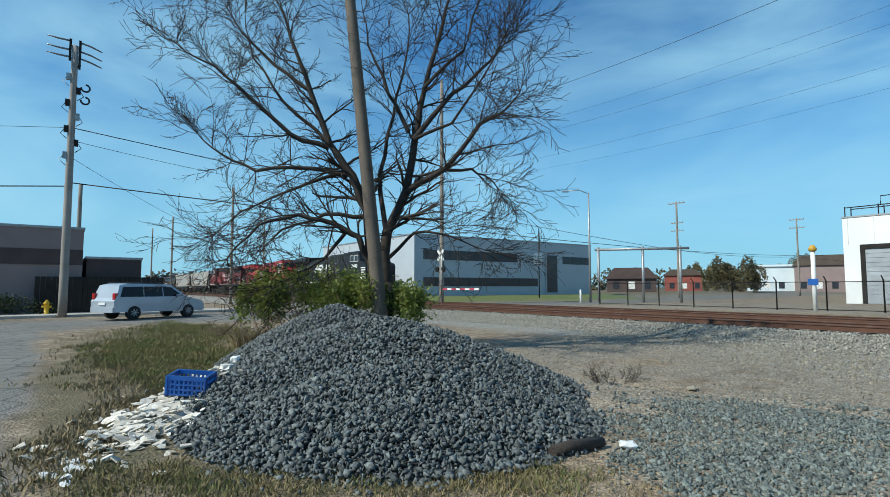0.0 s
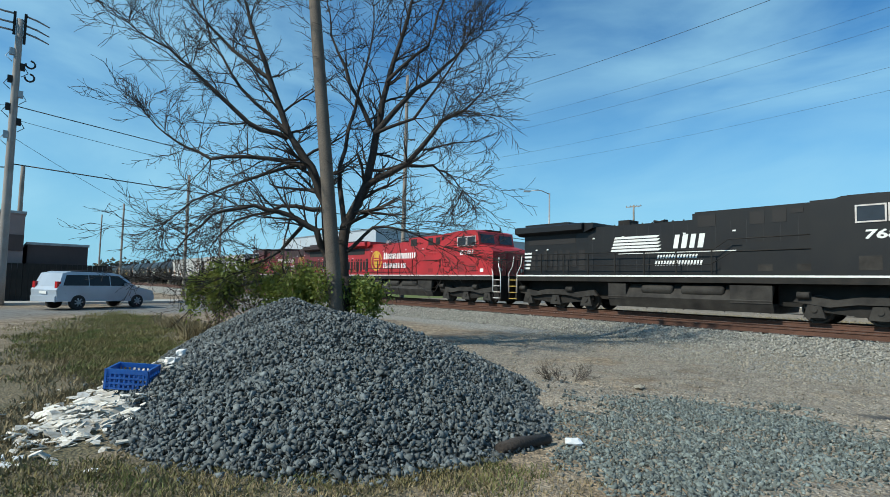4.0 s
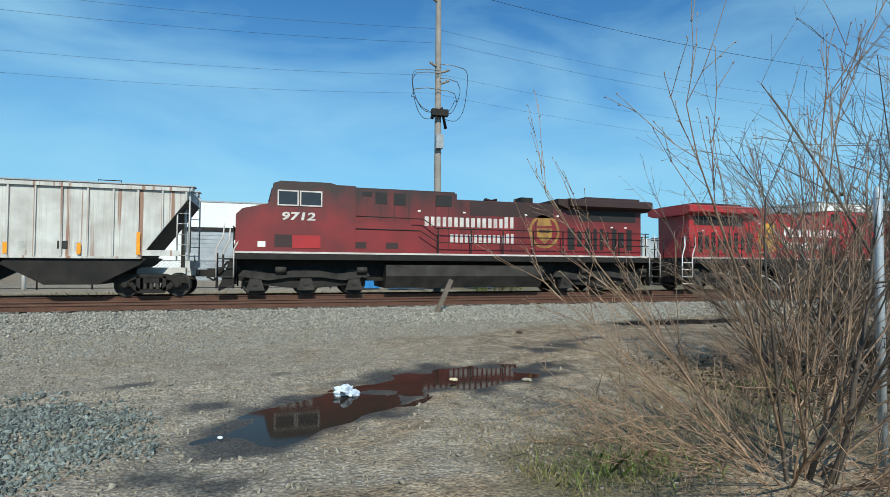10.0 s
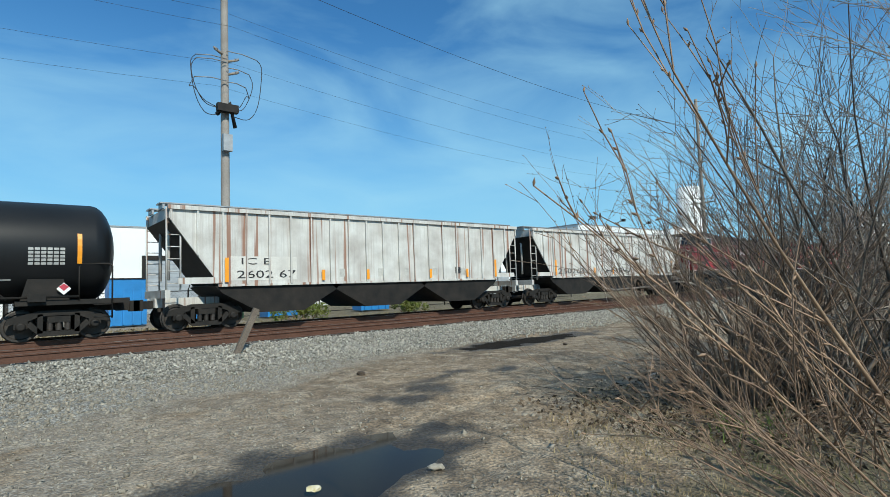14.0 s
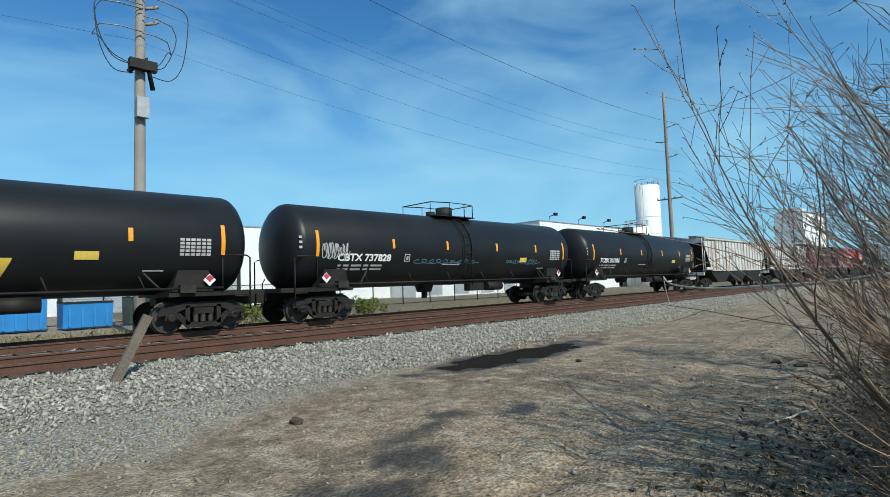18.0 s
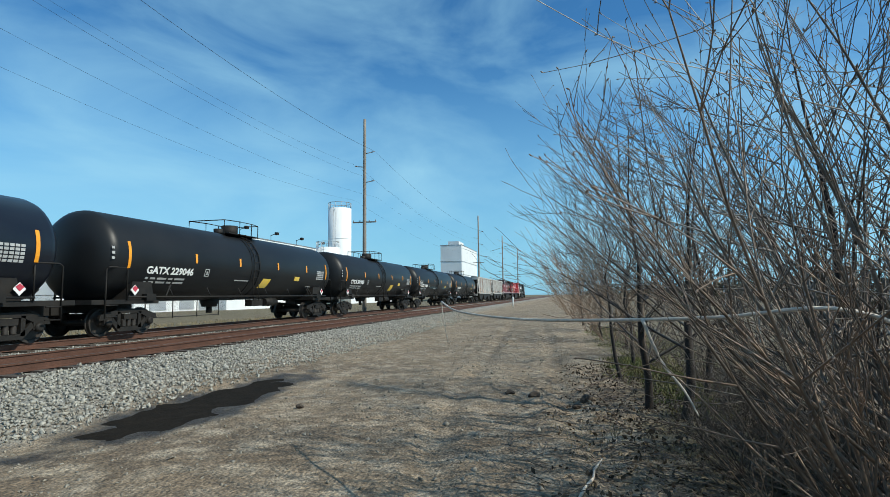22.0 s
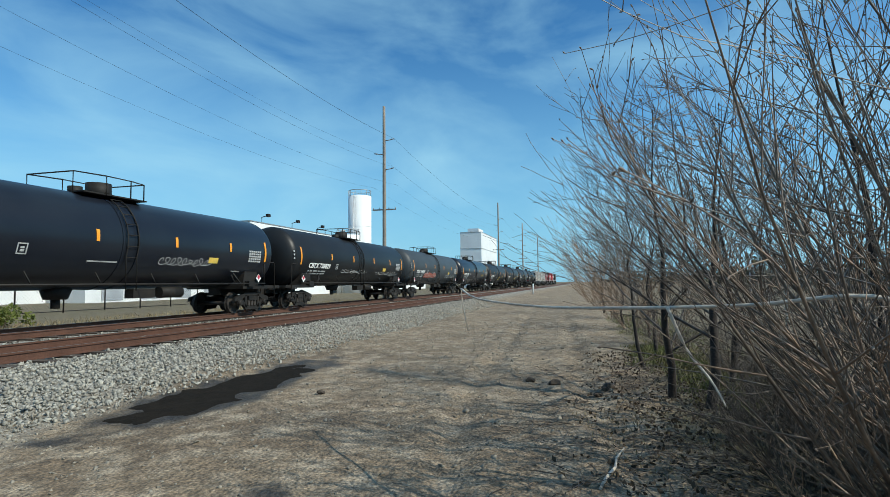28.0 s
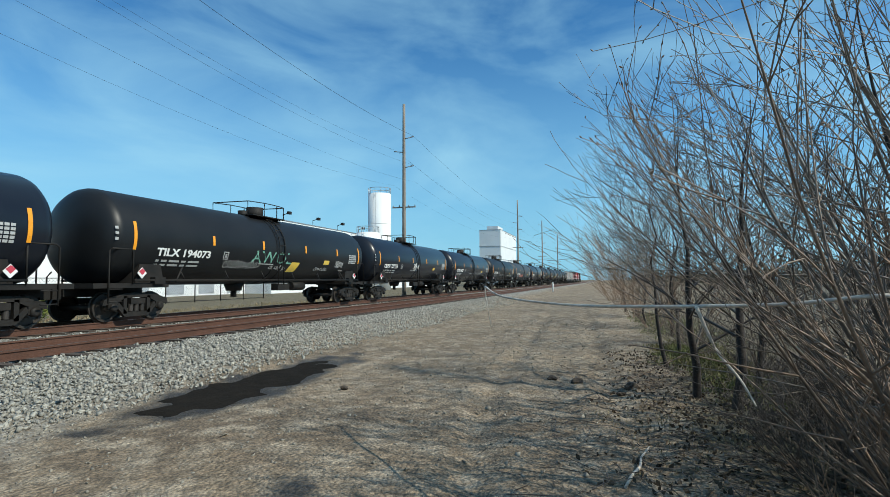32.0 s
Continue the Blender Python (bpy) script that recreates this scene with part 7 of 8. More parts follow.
# these tangles take the dark colour to paint the shadow under the shrubs
for k, (x, y, h) in enumerate(((9.0, 6.5, 0.75), (9.7, 6.2, 0.9), (10.5, 6.3, 0.8), (11.3, 6.1, 0.9), (12.6, 6.2, 0.8), (14.2, 6.3, 0.9), (8.4, 6.5, 0.8), (9.3, 7.0, 0.6), (10.2, 7.0, 0.6), (8.9, 6.9, 0.6), (10.9, 6.8, 0.7), (16.4, 6.6, 1.1), (11.4, 4.6, 1.6), (13.0, 4.8, 1.8), (18.5, 6.8, 1.2))):
    make_shrub(x, y, 110 + k, 20, h, 1.5, 1, "low tangle of twigs at the lane's edge, coloured dark for shade", m=M_TWIGDARK, thick=0.007, depth=2, thin=0.003, curve=0.16, side=0.9)
make_shrub(13.2, 5.4, 10, 12, 3.0, 1.0, 1, "bare thicket shrub behind the saplings", m=M_TWIGDARK, thick=0.011, depth=2)
make_shrub(16.0, 6.0, 11, 12, 2.8, 1.0, 1, "bare thicket shrub along the lane", m=M_TWIGDARK, thick=0.011, depth=2)
for k, (x, y, n, h) in enumerate(((19.5, 6.7, 14, 2.8), (23.5, 7.3, 16, 2.8), (29, 7.7, 18, 3.0), (37, 8.1, 20, 3.2), (48, 8.5, 22, 3.4))):
    make_shrub(x, y, 12 + k, n, h, 0.9, 1, "bare thicket shrub further along the lane", m=M_TWIG, thick=0.012, depth=2, thin=0.006)
make_sapling(12.41, 7.57, 51, 4.2, 0.06)
make_sapling(11.79, 7.22, 52, 4.4, 0.07)
make_sapling(14.9, 7.7, 53, 4.0, 0.04)
make_sapling(10.07, 6.15, 54, 4.8, 0.065, limbs=18)
make_sapling(9.0, 4.6, 55, 5.0, 0.06, m=M_TWIGGREY)
make_sapling(13.4, 6.6, 62, 4.2, 0.05)
make_sapling(17.4, 7.2, 56, 4.0, 0.045)
make_sapling(20.8, 7.0, 57, 4.0, 0.045)
make_sapling(25.5, 7.4, 59, 4.0, 0.045)
make_sapling(33, 7.9, 60, 4.2, 0.05)


def whip(points, r0, r1, label):
    """One long whip of the shrub, with its side shoots."""
    pts = [Vector(p) for p in points]
    fine = []
    for a, b, c, d in zip([pts[0]] + pts, pts, pts[1:], pts[2:] + [pts[-1]]):
        for k in range(5):
            f = k / 5
            fine.append(0.5 * ((2 * b) + (c - a) * f + (2 * a - 5 * b + 4 * c - d) * f * f + (3 * b - a - 3 * c + d) * f ** 3))
    fine.append(pts[-1])
    bm = bmesh.new()
    tube(bm, fine, [r0 + (r1 - r0) * k / (len(fine) - 1) for k in range(len(fine))], 7)
    return part("whip", bm, M_WHIP, whips, label)


whips = thing("reaching_branch", None, "long pale branch reaching from the shrub over the lane", "branch")
whip([(7.45, 6.75, 0.9), (7.4, 6.95, 1.36), (7.42, 7.3, 1.52), (7.6, 7.8, 1.47), (7.9, 8.4, 1.44), (8.5, 9.0, 1.42), (9.1, 9.6, 1.46), (9.45, 9.85, 1.55)], 0.013, 0.009, "pale crooked branch")
whip([(9.45, 9.85, 1.55), (9.47, 9.84, 1.4), (9.5, 9.8, 1.15)], 0.006, 0.004, "thin hanging twig")
whip([(7.75, 8.2, 1.45), (7.75, 8.1, 1.2), (7.65, 8.0, 1.05), (7.55, 7.95, 0.93)], 0.011, 0.004, "broken hanging side twig")
st = thing("fallen_branch", pose(0, 0, 0), "pale crooked stick lying on the dirt", "stick")
bm = bmesh.new()
tube(bm, [(8.72, 8.6, 0.02), (8.9, 8.55, 0.045), (9.15, 8.47, 0.05), (9.4, 8.45, 0.05), (9.75, 8.36, 0.045)], [0.013, 0.014, 0.012, 0.010, 0.006], 7)
part("stick", bm, M_WHIP, st)

# far brush along the street and behind the heap
for k, (x, y, h) in enumerate(((-20, 6.2, 1.6), (-17.0, 5.6, 1.8), (-14.2, 5.6, 1.9), (-24.5, 8, 2.2), (-27, 12, 2.4))):
    make_shrub(x, y, 80 + k, 14, h, 0.9, 1, "thin bare brush behind the gravel heap", thick=0.009)

make_shrub(-5.85, 7.65, 97, 16, 0.32, 1.5, 1, "small dark clump of dead weeds on the gravel", m=M_TWIGDARK, thick=0.008, depth=2, thin=0.004, curve=0.2, side=0.9)


# ---- grass ----
def grass(name, spots, count, h, material, label, seed, wide=1.0):
    rng = np.random.RandomState(seed)
    rnd = random.Random(seed)
    P = []
    while len(P) < count:
        cx, cy, rx, ry, turn = rnd.choice(spots)
        x, y = cx + rnd.uniform(-rx, rx), cy + rnd.uniform(-rx, rx)
        e = blob(x, y, cx, cy, rx, ry, turn) + 0.4 * noise.noise((x * 0.8, y * 0.8, 1)) + 0.4 * noise.noise((x * 2.6, y * 2.6, 6))
        if e < 0.02 or rnd.random() > soft(e, 0.4):
            continue
        P.append((x, y, ground_z(x, y) - 0.01))
    P = np.array(P)
    a = rng.uniform(0, 6.283, count)
    hh = h * rng.uniform(0.4, 1.25, count)
    w = (0.006 + 0.006 * rng.rand(count)) * wide
    side = np.stack([np.cos(a), np.sin(a), np.zeros(count)], 1)
    lean = rng.normal(0, 0.45, (count, 2)) * hh[:, None]
    mid = P + np.concatenate([lean * 0.4, (hh * 0.6)[:, None]], 1)
    tip = P + np.concatenate([lean, hh[:, None]], 1)
    v = np.stack([P - side * w[:, None], P + side * w[:, None], mid + side * w[:, None] * 0.7, tip, mid - side * w[:, None] * 0.7], 1)
    me = bpy.data.meshes.new(name)
    me.vertices.add(count * 5)
    me.vertices.foreach_set("co", v.astype(np.float32).ravel())
    me.loops.add(count * 5)
    me.loops.foreach_set("vertex_index", np.arange(count * 5, dtype=np.int32))
    me.polygons.add(count)
    me.polygons.foreach_set("loop_start", np.arange(0, count * 5, 5, dtype=np.int32))
    me.update(calc_edges=True)
    me.materials.append(material)
    return tagged(new(name, me), label, "grass", kind="stuff")


M_FRESH = mat("fresh green grass", (0.13, 0.20, 0.035), 0.7, col2=(0.19, 0.22, 0.06), scale=2, random=0.4)
M_DRYGRASS = mat("dry grass", (0.28, 0.22, 0.12), 0.85, col2=(0.20, 0.16, 0.09), scale=1.0, random=0.4)
grass("grass", [(-18, 2.9, 9.0, 2.4, -10), (-11, 2.2, 3.0, 1.3, 0), (-15, 2.2, 4, 1.6, 0), (-22, 3.9, 6, 1.6, 0)], 34000, 0.085, M_GRASS, "rough short green grass beside the street", 90)
grass("dry_grass", [(-17, 2.4, 9.0, 2.6, -8), (-11, 1.7, 3.4, 1.4, 0), (-7.2, 0.6, 2.6, 0.7, 155)], 15000, 0.075, M_DRYGRASS, "yellow brown dry grass mixed into the verge", 96)
grass("grass", [(-5.2, 0.5, 0.9, 0.5, 30), (-4.5, 1.3, 1.0, 0.5, 55), (-3.9, 2.4, 1.0, 0.45, 55), (-3.3, 3.3, 0.8, 0.5, 60)], 5000, 0.055, M_GRASS, "thin green grass along the heap's foot", 98, 0.6)
grass("dry_grass", [(-5.0, 0.6, 1.2, 0.6, 30), (-4.2, 1.7, 1.4, 0.6, 55), (-3.3, 3.1, 1.2, 0.6, 60)], 5000, 0.05, M_DRYGRASS, "matted dry grass along the heap's foot", 99, 0.6)
grass("weeds", [(-15.5, 4.4, 1.4, 0.5, -10), (-19, 4.6, 2, 0.5, 0)], 1600, 0.38, M_DRYGRASS, "tall dry weeds behind the grass verge", 97)
grass("grass", [(-4.4, 1.8, 1.6, 1.5, 60), (-4.0, 3.2, 0.7, 0.4, 40), (2.7, 4.4, 0.8, 0.5, 20), (5.9, 5.6, 1.2, 0.5, 10)], 3600, 0.055, M_GRASS, "short green grass tufts in the dirt", 91, 0.5)
grass("grass", [(2.9, 4.4, 0.8, 0.5, 10), (6.6, 6.2, 0.8, 0.5, 0)], 240, 0.19, M_FRESH, "tall bright grass tuft", 92, 0.5)
grass("grass", [(15.5, 6.9, 4, 0.9, 3), (24, 6.6, 9, 1.3, 2)], 9000, 0.10, M_GRASS, "green grass under the saplings", 93)
grass("dry_grass", [(-4.2, 2.6, 1.8, 1.6, 40), (4.0, 5.8, 2.4, 1.4, 20), (9.5, 7.6, 3.2, 1.0, 12), (-15, 1.4, 7, 1.8, 0), (6.5, 7.4, 2.2, 1.0, 20)], 14000, 0.05, M_DRYGRASS, "matted dry grass and litter on the dirt", 94, 0.55)
grass("verge_grass", [(25, 30.5, 35, 2.2, 0), (-5, 31, 20, 2.5, 0)], 14000, 0.22, M_DRYGRASS, "dry grass verge behind the railway", 95)


# ---- the van ----
M_VANGLASS = mat("tinted car glass", (0.008, 0.009, 0.011), 0.15, fine=0.0)
M_VANGLASS.node_tree.nodes["Principled BSDF"].inputs["Specular IOR Level"].default_value = 0.3


def make_van():
    t = thing("minivan", pose(-31.6, 4.0, 0.02, 0, 0, 118), "pale silver blue minivan waiting in the street", "minivan")
    body = mat("pale silver blue car paint", (0.42, 0.48, 0.55), 0.35, 0.2, scale=0.6, fine=0.03)
    tyre = mat("tyre rubber", (0.02, 0.02, 0.02), 0.85)
    red = mat("red tail lamp", (0.45, 0.02, 0.02), 0.25, fine=0)
    bm = bmesh.new()
    side = [(-2.45, 0.38), (2.4, 0.32), (2.48, 0.62), (2.38, 0.86), (1.45, 1.06), (-2.40, 1.06), (-2.5, 0.9)]
    prism(bm, side, -0.9, 0.9)
    bev(bm, 0.05, 2)
    part("body", bm, body, t)
    bm = bmesh.new()
    prism(bm, [(-2.40, 1.04), (1.46, 1.04), (0.62, 1.64), (0.2, 1.73), (-1.8, 1.75), (-2.18, 1.66)], -0.9, 0.9)
    for v in bm.verts:
        v.co.y *= 1 - (v.co.z - 1.04) * 0.24
    bev(bm, 0.04, 2)
    part("cabin", bm, body, t)
    for s in (-1, 1):
        for q in ([(-2.2, 1.1), (-1.02, 1.1), (-1.02, 1.6), (-2.02, 1.58)], [(-0.98, 1.1), (0.02, 1.1), (0.02, 1.6), (-0.98, 1.6)], [(0.07, 1.1), (1.2, 1.1), (0.5, 1.58), (0.07, 1.6)]):
            bm = bmesh.new()
            v0 = [bm.verts.new((x, s * (0.912 - (z - 1.04) * 0.216), z)) for x, z in q]
            v1 = [bm.verts.new((x, s * (0.885 - (z - 1.04) * 0.216), z)) for x, z in q]
            bm.faces.new(v0)
            bm.faces.new(v1[::-1])
            for i in range(4):
                bm.faces.new((v0[i], v1[i], v1[(i + 1) % 4], v0[(i + 1) % 4]))
            part("side_window", bm, M_VANGLASS, t)
        bm = bmesh.new()
        box(bm, -2.1, 2.1, *sorted((s * 0.9, s * 0.925)), 0.72, 0.78)
        part("side_trim", bm, body, t)
        bm = bmesh.new()
        box(bm, -2.46, -2.30, *sorted((s * 0.70, s * 0.87)), 0.98, 1.28)
        bev(bm, 0.02)
        part("tail_lamp", bm, red, t, "red tail lamp")
        bm = bmesh.new()
        box(bm, 2.28, 2.44, *sorted((s * 0.5, s * 0.85)), 0.68, 0.84)
        bev(bm, 0.03)
        part("headlamp", bm, M_WHITE, t)
        bm = bmesh.new()
        tube(bm, [(-1.8, s * 0.66, 1.79), (0.1, s * 0.66, 1.79)], 0.025, 6)
        part("roof_rail", bm, M_INK, t)
        bm = bmesh.new()
        box(bm, 0.75, 0.95, *sorted((s * 0.92, s * 1.08)), 1.08, 1.22)
        bev(bm, 0.03)
        part("wing_mirror", bm, body, t)
        for x in (-1.5, 1.5):
            bm = bmesh.new()
            tube(bm, [(x, s * 0.70, 0.33), (x, s * 0.94, 0.33)], 0.33, 24)
            w = part("wheel", bm, tyre, t)
            bm = bmesh.new()
            for k in range(7):
                a = k * 2 * math.pi / 7
                tube(bm, [(x, s * 0.945, 0.33), (x + 0.2 * math.cos(a), s * 0.945, 0.33 + 0.2 * math.sin(a))], 0.035, 5)
            part("rim", bm, M_STEEL, w)
    bm = bmesh.new()
    v = [bm.verts.new(p) for p in ((1.42, -0.72, 1.12), (1.42, 0.72, 1.12), (0.66, 0.66, 1.62), (0.66, -0.66, 1.62), (1.40, -0.72, 1.09), (1.40, 0.72, 1.09), (0.64, 0.66, 1.59), (0.64, -0.66, 1.59))]
    for f in ((0, 1, 2, 3), (7, 6, 5, 4), (0, 4, 5, 1), (1, 5, 6, 2), (2, 6, 7, 3), (3, 7, 4, 0)):
        bm.faces.new([v[i] for i in f])
    part("windscreen", bm, M_DARKGLASS, t)
    for x0, x1 in ((-2.53, -2.4), (2.36, 2.53)):
        bm = bmesh.new()
        box(bm, x0, x1, -0.86, 0.86, 0.36, 0.62)
        bev(bm, 0.04)
        part("bumper", bm, body, t)
    bm = bmesh.new()
    box(bm, -2.53, -2.5, -0.25, 0.25, 0.72, 0.84)
    part("number_plate", bm, M_WHITE, t)


make_van()

# ---- hydrant ----
hy = thing("fire_hydrant", pose(-37.0, -0.4, 0.1), "yellow fire hydrant on the pavement", "hydrant")
M_HYD = mat("yellow hydrant paint", (0.70, 0.42, 0.02), 0.5, scale=4)
bm = bmesh.new()
tube(bm, [(0, 0, -0.15), (0, 0, 0.05), (0, 0, 0.06), (0, 0, 0.55), (0, 0, 0.56), (0, 0, 0.62), (0, 0, 0.74), (0, 0, 0.8)], [0.17, 0.17, 0.12, 0.12, 0.16, 0.16, 0.09, 0.03], 14)
part("barrel", bm, M_HYD, hy)
for d in ((0.2, 0), (-0.2, 0), (0, 0.22), (0, -0.22)):
    bm = bmesh.new()
    tube(bm, [(d[0] * 0.4, d[1] * 0.4, 0.42), (*d, 0.42)], 0.065, 10)
    part("nozzle_cap", bm, M_HYD, hy)
# pavement with its kerb
bm = bmesh.new()
prism(bm, [(-40, -30), (-34.6, -30), (-35.0, 0), (-38.4, 14), (-40, 14)], -0.2, 0.13, axis="z")
tagged(part("pavement", bm, M_CONC), "pale concrete pavement with a kerb beside the street", "pavement", kind="structure")

# ---- crate, rubble and litter by the heap ----
def make_crate():
    t = thing("plastic_crate", pose(-7.85, 1.5, 0.19, 5, 4, 58), "blue plastic crate on the rubble", "crate")
    L, W, H = 0.50, 0.36, 0.25
    for s in (-1, 1):
        for long in (0, 1):
            n = 9 if long else 6
            bm = bmesh.new()
            a, b = (L, W) if long else (W, L)
            for k in range(n + 1):
                u = -a / 2 + a * k / n
                q = (u - 0.012, u + 0.012, *sorted((s * b / 2, s * (b / 2 - 0.02)))) if long else (*sorted((s * b / 2, s * (b / 2 - 0.02))), u - 0.012, u + 0.012)
                box(bm, *q, 0, H)
            for z in (0.0, 0.065, 0.13, 0.195):
                h = 0.055 if z > 0.18 else 0.022
                q = (-a / 2, a / 2, *sorted((s * (b / 2 + 0.004), s * (b / 2 - 0.024)))) if long else (*sorted((s * (b / 2 + 0.004), s * (b / 2 - 0.024))), -a / 2, a / 2)
                box(bm, *q, z, z + h)
            part("side", bm, M_BLUE, t)
    bm = bmesh.new()
    for k in range(6):
        x = -L / 2 + L * (k + 0.5) / 6
        box(bm, x - 0.03, x + 0.03, -W / 2, W / 2, 0, 0.015)
    part("base", bm, M_BLUE, t)


make_crate()
M_RUBBLE = mat("broken pale plaster", (0.42, 0.36, 0.28), 0.9, col2=(0.66, 0.63, 0.58), scale=2.2, fine=0.15, random=0.5)
M_CARTON = mat("faded yellow carton", (0.55, 0.45, 0.20), 0.8, col2=(0.62, 0.58, 0.48), scale=20, fine=0.1)
M_FOAM = mat("white foam", (0.80, 0.80, 0.79), 0.7, fine=0.05, bscale=60)
rb = thing("rubble_pile", None, "scattered pile of broken pale plaster and tile", "rubble")
rnd = random.Random(61)
shards = []
for i in range(6):
    bm = bmesh.new()
    k = rnd.randint(4, 6)
    o = [(math.cos(2 * math.pi * j / k + rnd.uniform(-0.3, 0.3)) * rnd.uniform(0.6, 1.1), math.sin(2 * math.pi * j / k + rnd.uniform(-0.3, 0.3)) * rnd.uniform(0.5, 0.9)) for j in range(k)]
    prism(bm, o, -0.12, 0.12, axis="z")
    ob = part("shard", bm, M_RUBBLE, rb, at=Matrix.LocRotScale((-8.2 + 0.1 * i, 1.2, 0.1), Euler((0.1, 0.1, i)), (0.09, 0.09, 0.09)))
    shards.append(ob)
for i in range(294):
    f = rnd.random()
    x, y = -5.9 - f * 2.9 + rnd.gauss(0, 0.35), 0.45 + f * 1.25 + rnd.gauss(0, 0.34)
    r = rnd.uniform(0.03, 0.105)
    if math.hypot(x + 7.65, y - 1.35) < 0.5:
        x, y = x + 1.1, y - 0.6
    z = ground_z(x, y) + 0.13 * soft(blob(x, y, -7.6, 1.25, 1.6, 0.7, 155), 0.6) + pile_height(x, y) + rnd.uniform(0, 0.04)
    o = new("shard", shards[i % 6].data)
    o.parent = rb
    o.matrix_basis = Matrix.LocRotScale((x, y, z), Euler((rnd.uniform(-0.5, 0.5), rnd.uniform(-0.5, 0.5), rnd.uniform(0, 6.28))), (r, r, r * rnd.uniform(0.35, 0.8)))
bm = bmesh.new()
prism(bm, [(-1.2, -0.5), (1.2, -0.6), (1.5, 0.2), (0.4, 0.7), (-1.3, 0.5)], 0, 1, axis="z")
for v in bm.verts:
    v.co = Vector((v.co.x * (1 - 0.5 * v.co.z), v.co.y * (1 - 0.6 * v.co.z), v.co.z * 0.17 - 0.06))
part("rubble_core", bm, M_RUBBLE, rb, at=pose(-7.5, 1.2, 0, 0, 0, 155))
for x, y, z, s, rz in ((-8.2, 2.05, 0.40, 0.075, 30), (-8.55, 2.25, 0.46, 0.07, 20), (-5.5, 0.10, 0.02, 0.09, 10), (-5.7, 0.22, 0.02, 0.085, 60), (-5.95, 0.16, 0.02, 0.07, 90), (-5.62, 0.02, 0.02, 0.075, 35), (-5.85, 0.33, 0.02, 0.06, 15), (-5.3, 0.12, 0.02, 0.05, 0), (-6.35, 0.38, 0.02, 0.06, 50), (-5.15, 0.75, 0.02, 0.05, 70)):
    bm = bmesh.new()
    box(bm, -s, s, -s * 0.7, s * 0.7, -0.03, 0.012 if z < 0.3 else 0.07)
    bmesh.ops.subdivide_edges(bm, edges=[e for e in bm.edges if e.calc_length() > s], cuts=1, use_grid_fill=True)
    for v in bm.verts:
        v.co += Vector((rnd.uniform(-1, 1), rnd.uniform(-1, 1), 0)) * s * 0.35
    bev(bm, 0.01)
    tagged(part("foam_slab", bm, M_FOAM, at=pose(x, y, z, rnd.uniform(-12, 12), rnd.uniform(-12, 12), rz)), "broken white foam slab on the ground", "foam slab", "foam slabs")
lg = thing("rotten_timber", pose(-3.55, 4.12, 0.03, 0, 4, 88), "short rotten timber lying on the dirt", "timber")
bm = bmesh.new()
tube(bm, [(-0.34, 0, 0.0), (-0.1, 0.01, 0.02), (0.34, 0, 0.03)], [0.055, 0.065, 0.05], 7)
part("timber", bm, M_BARK, lg)
for p, s, nm, lb in (((-3.35, 4.62, 0.03), 0.09, "litter_paper", "crumpled white paper on the dirt"), ((-4.58, 7.94, 0.03), 0.08, "pale_rock", "single pale rock on the dirt"), ((-0.35, 6.1, 0.02), 0.028, "litter_paper", "small pale scrap beside the puddle"), ((2.55, 7.95, 0.02), 0.06, "litter_box", "flattened carton lying in the puddle"), ((3.55, 7.65, 0.02), 0.07, "pale_rock", "flat pale stone beside the puddle")):
    b2 = bmesh.new()
    bmesh.ops.create_icosphere(b2, subdivisions=2, radius=s)
    for v in b2.verts:
        v.co *= 1 + 0.45 * noise.noise(v.co * 22 + Vector(p))
        v.co.z *= 0.4
    tagged(part(nm, b2, M_CARTON if "box" in nm else M_FOAM if "rock" not in nm else M_PEBBLE, at=pose(*p)), lb, nm.split("_")[1])
# the crumpled plastic bag in the puddle
M_BAG = mat("thin white plastic", (0.62, 0.70, 0.80), 0.3, fine=0.05)
bg2 = bmesh.new()
bmesh.ops.create_icosphere(bg2, subdivisions=4, radius=0.12)
for v in bg2.verts:
    k = 1 + 0.75 * noise.noise(v.co * 9) + 0.35 * noise.noise(v.co * 24)
    v.co = Vector((v.co.x * k * 1.25, v.co.y * k, max(-0.03, v.co.z * k * 0.75)))
tagged(part("plastic_bag", bg2, M_BAG, at=pose(1.02, 7.62, 0.01, 0, 0, 30)), "crumpled thin plastic bag lying in the puddle", "plastic bag")
# the leaning old post by the track
M_CLOD = mat("damp dark earth", (0.075, 0.056, 0.040), 0.95, col2=(0.04, 0.03, 0.022), scale=14, fine=0.4, bump=0.6)
lp = thing("leaning_post", pose(4.85, 16.7, ground_z(4.85, 16.7) - 0.15), "old leaning timber post beside the track", "post")
bm = bmesh.new()
box(bm, -0.07, 0.07, -0.045, 0.045, 0, 1.3)
bev(bm, 0.012)
part("timber", bm, M_POLEDARK, lp, at=pose(0, 0, 0, 0, 25, 0))
for k, (x, y) in enumerate(((11.57, 12.47), (5.86, 12.75), (12.8, 8.4), (12.4, 8.55), (13.2, 9.6), (13.0, 9.2))):
    b2 = bmesh.new()
    bmesh.ops.create_icosphere(b2, subdivisions=2, radius=0.06 + 0.02 * (k % 3))
    for v in b2.verts:
        v.co *= 1 + 0.6 * noise.noise(v.co * 14 + Vector((k * 3, 0, 0)))
        v.co.z *= 0.6
    tagged(part("earth_clod", b2, M_CLOD, at=pose(x, y, ground_z(x, y) + 0.03, 0, 0, k * 50)), "dark clod of earth on the dirt lane", "clod", "earth clods")

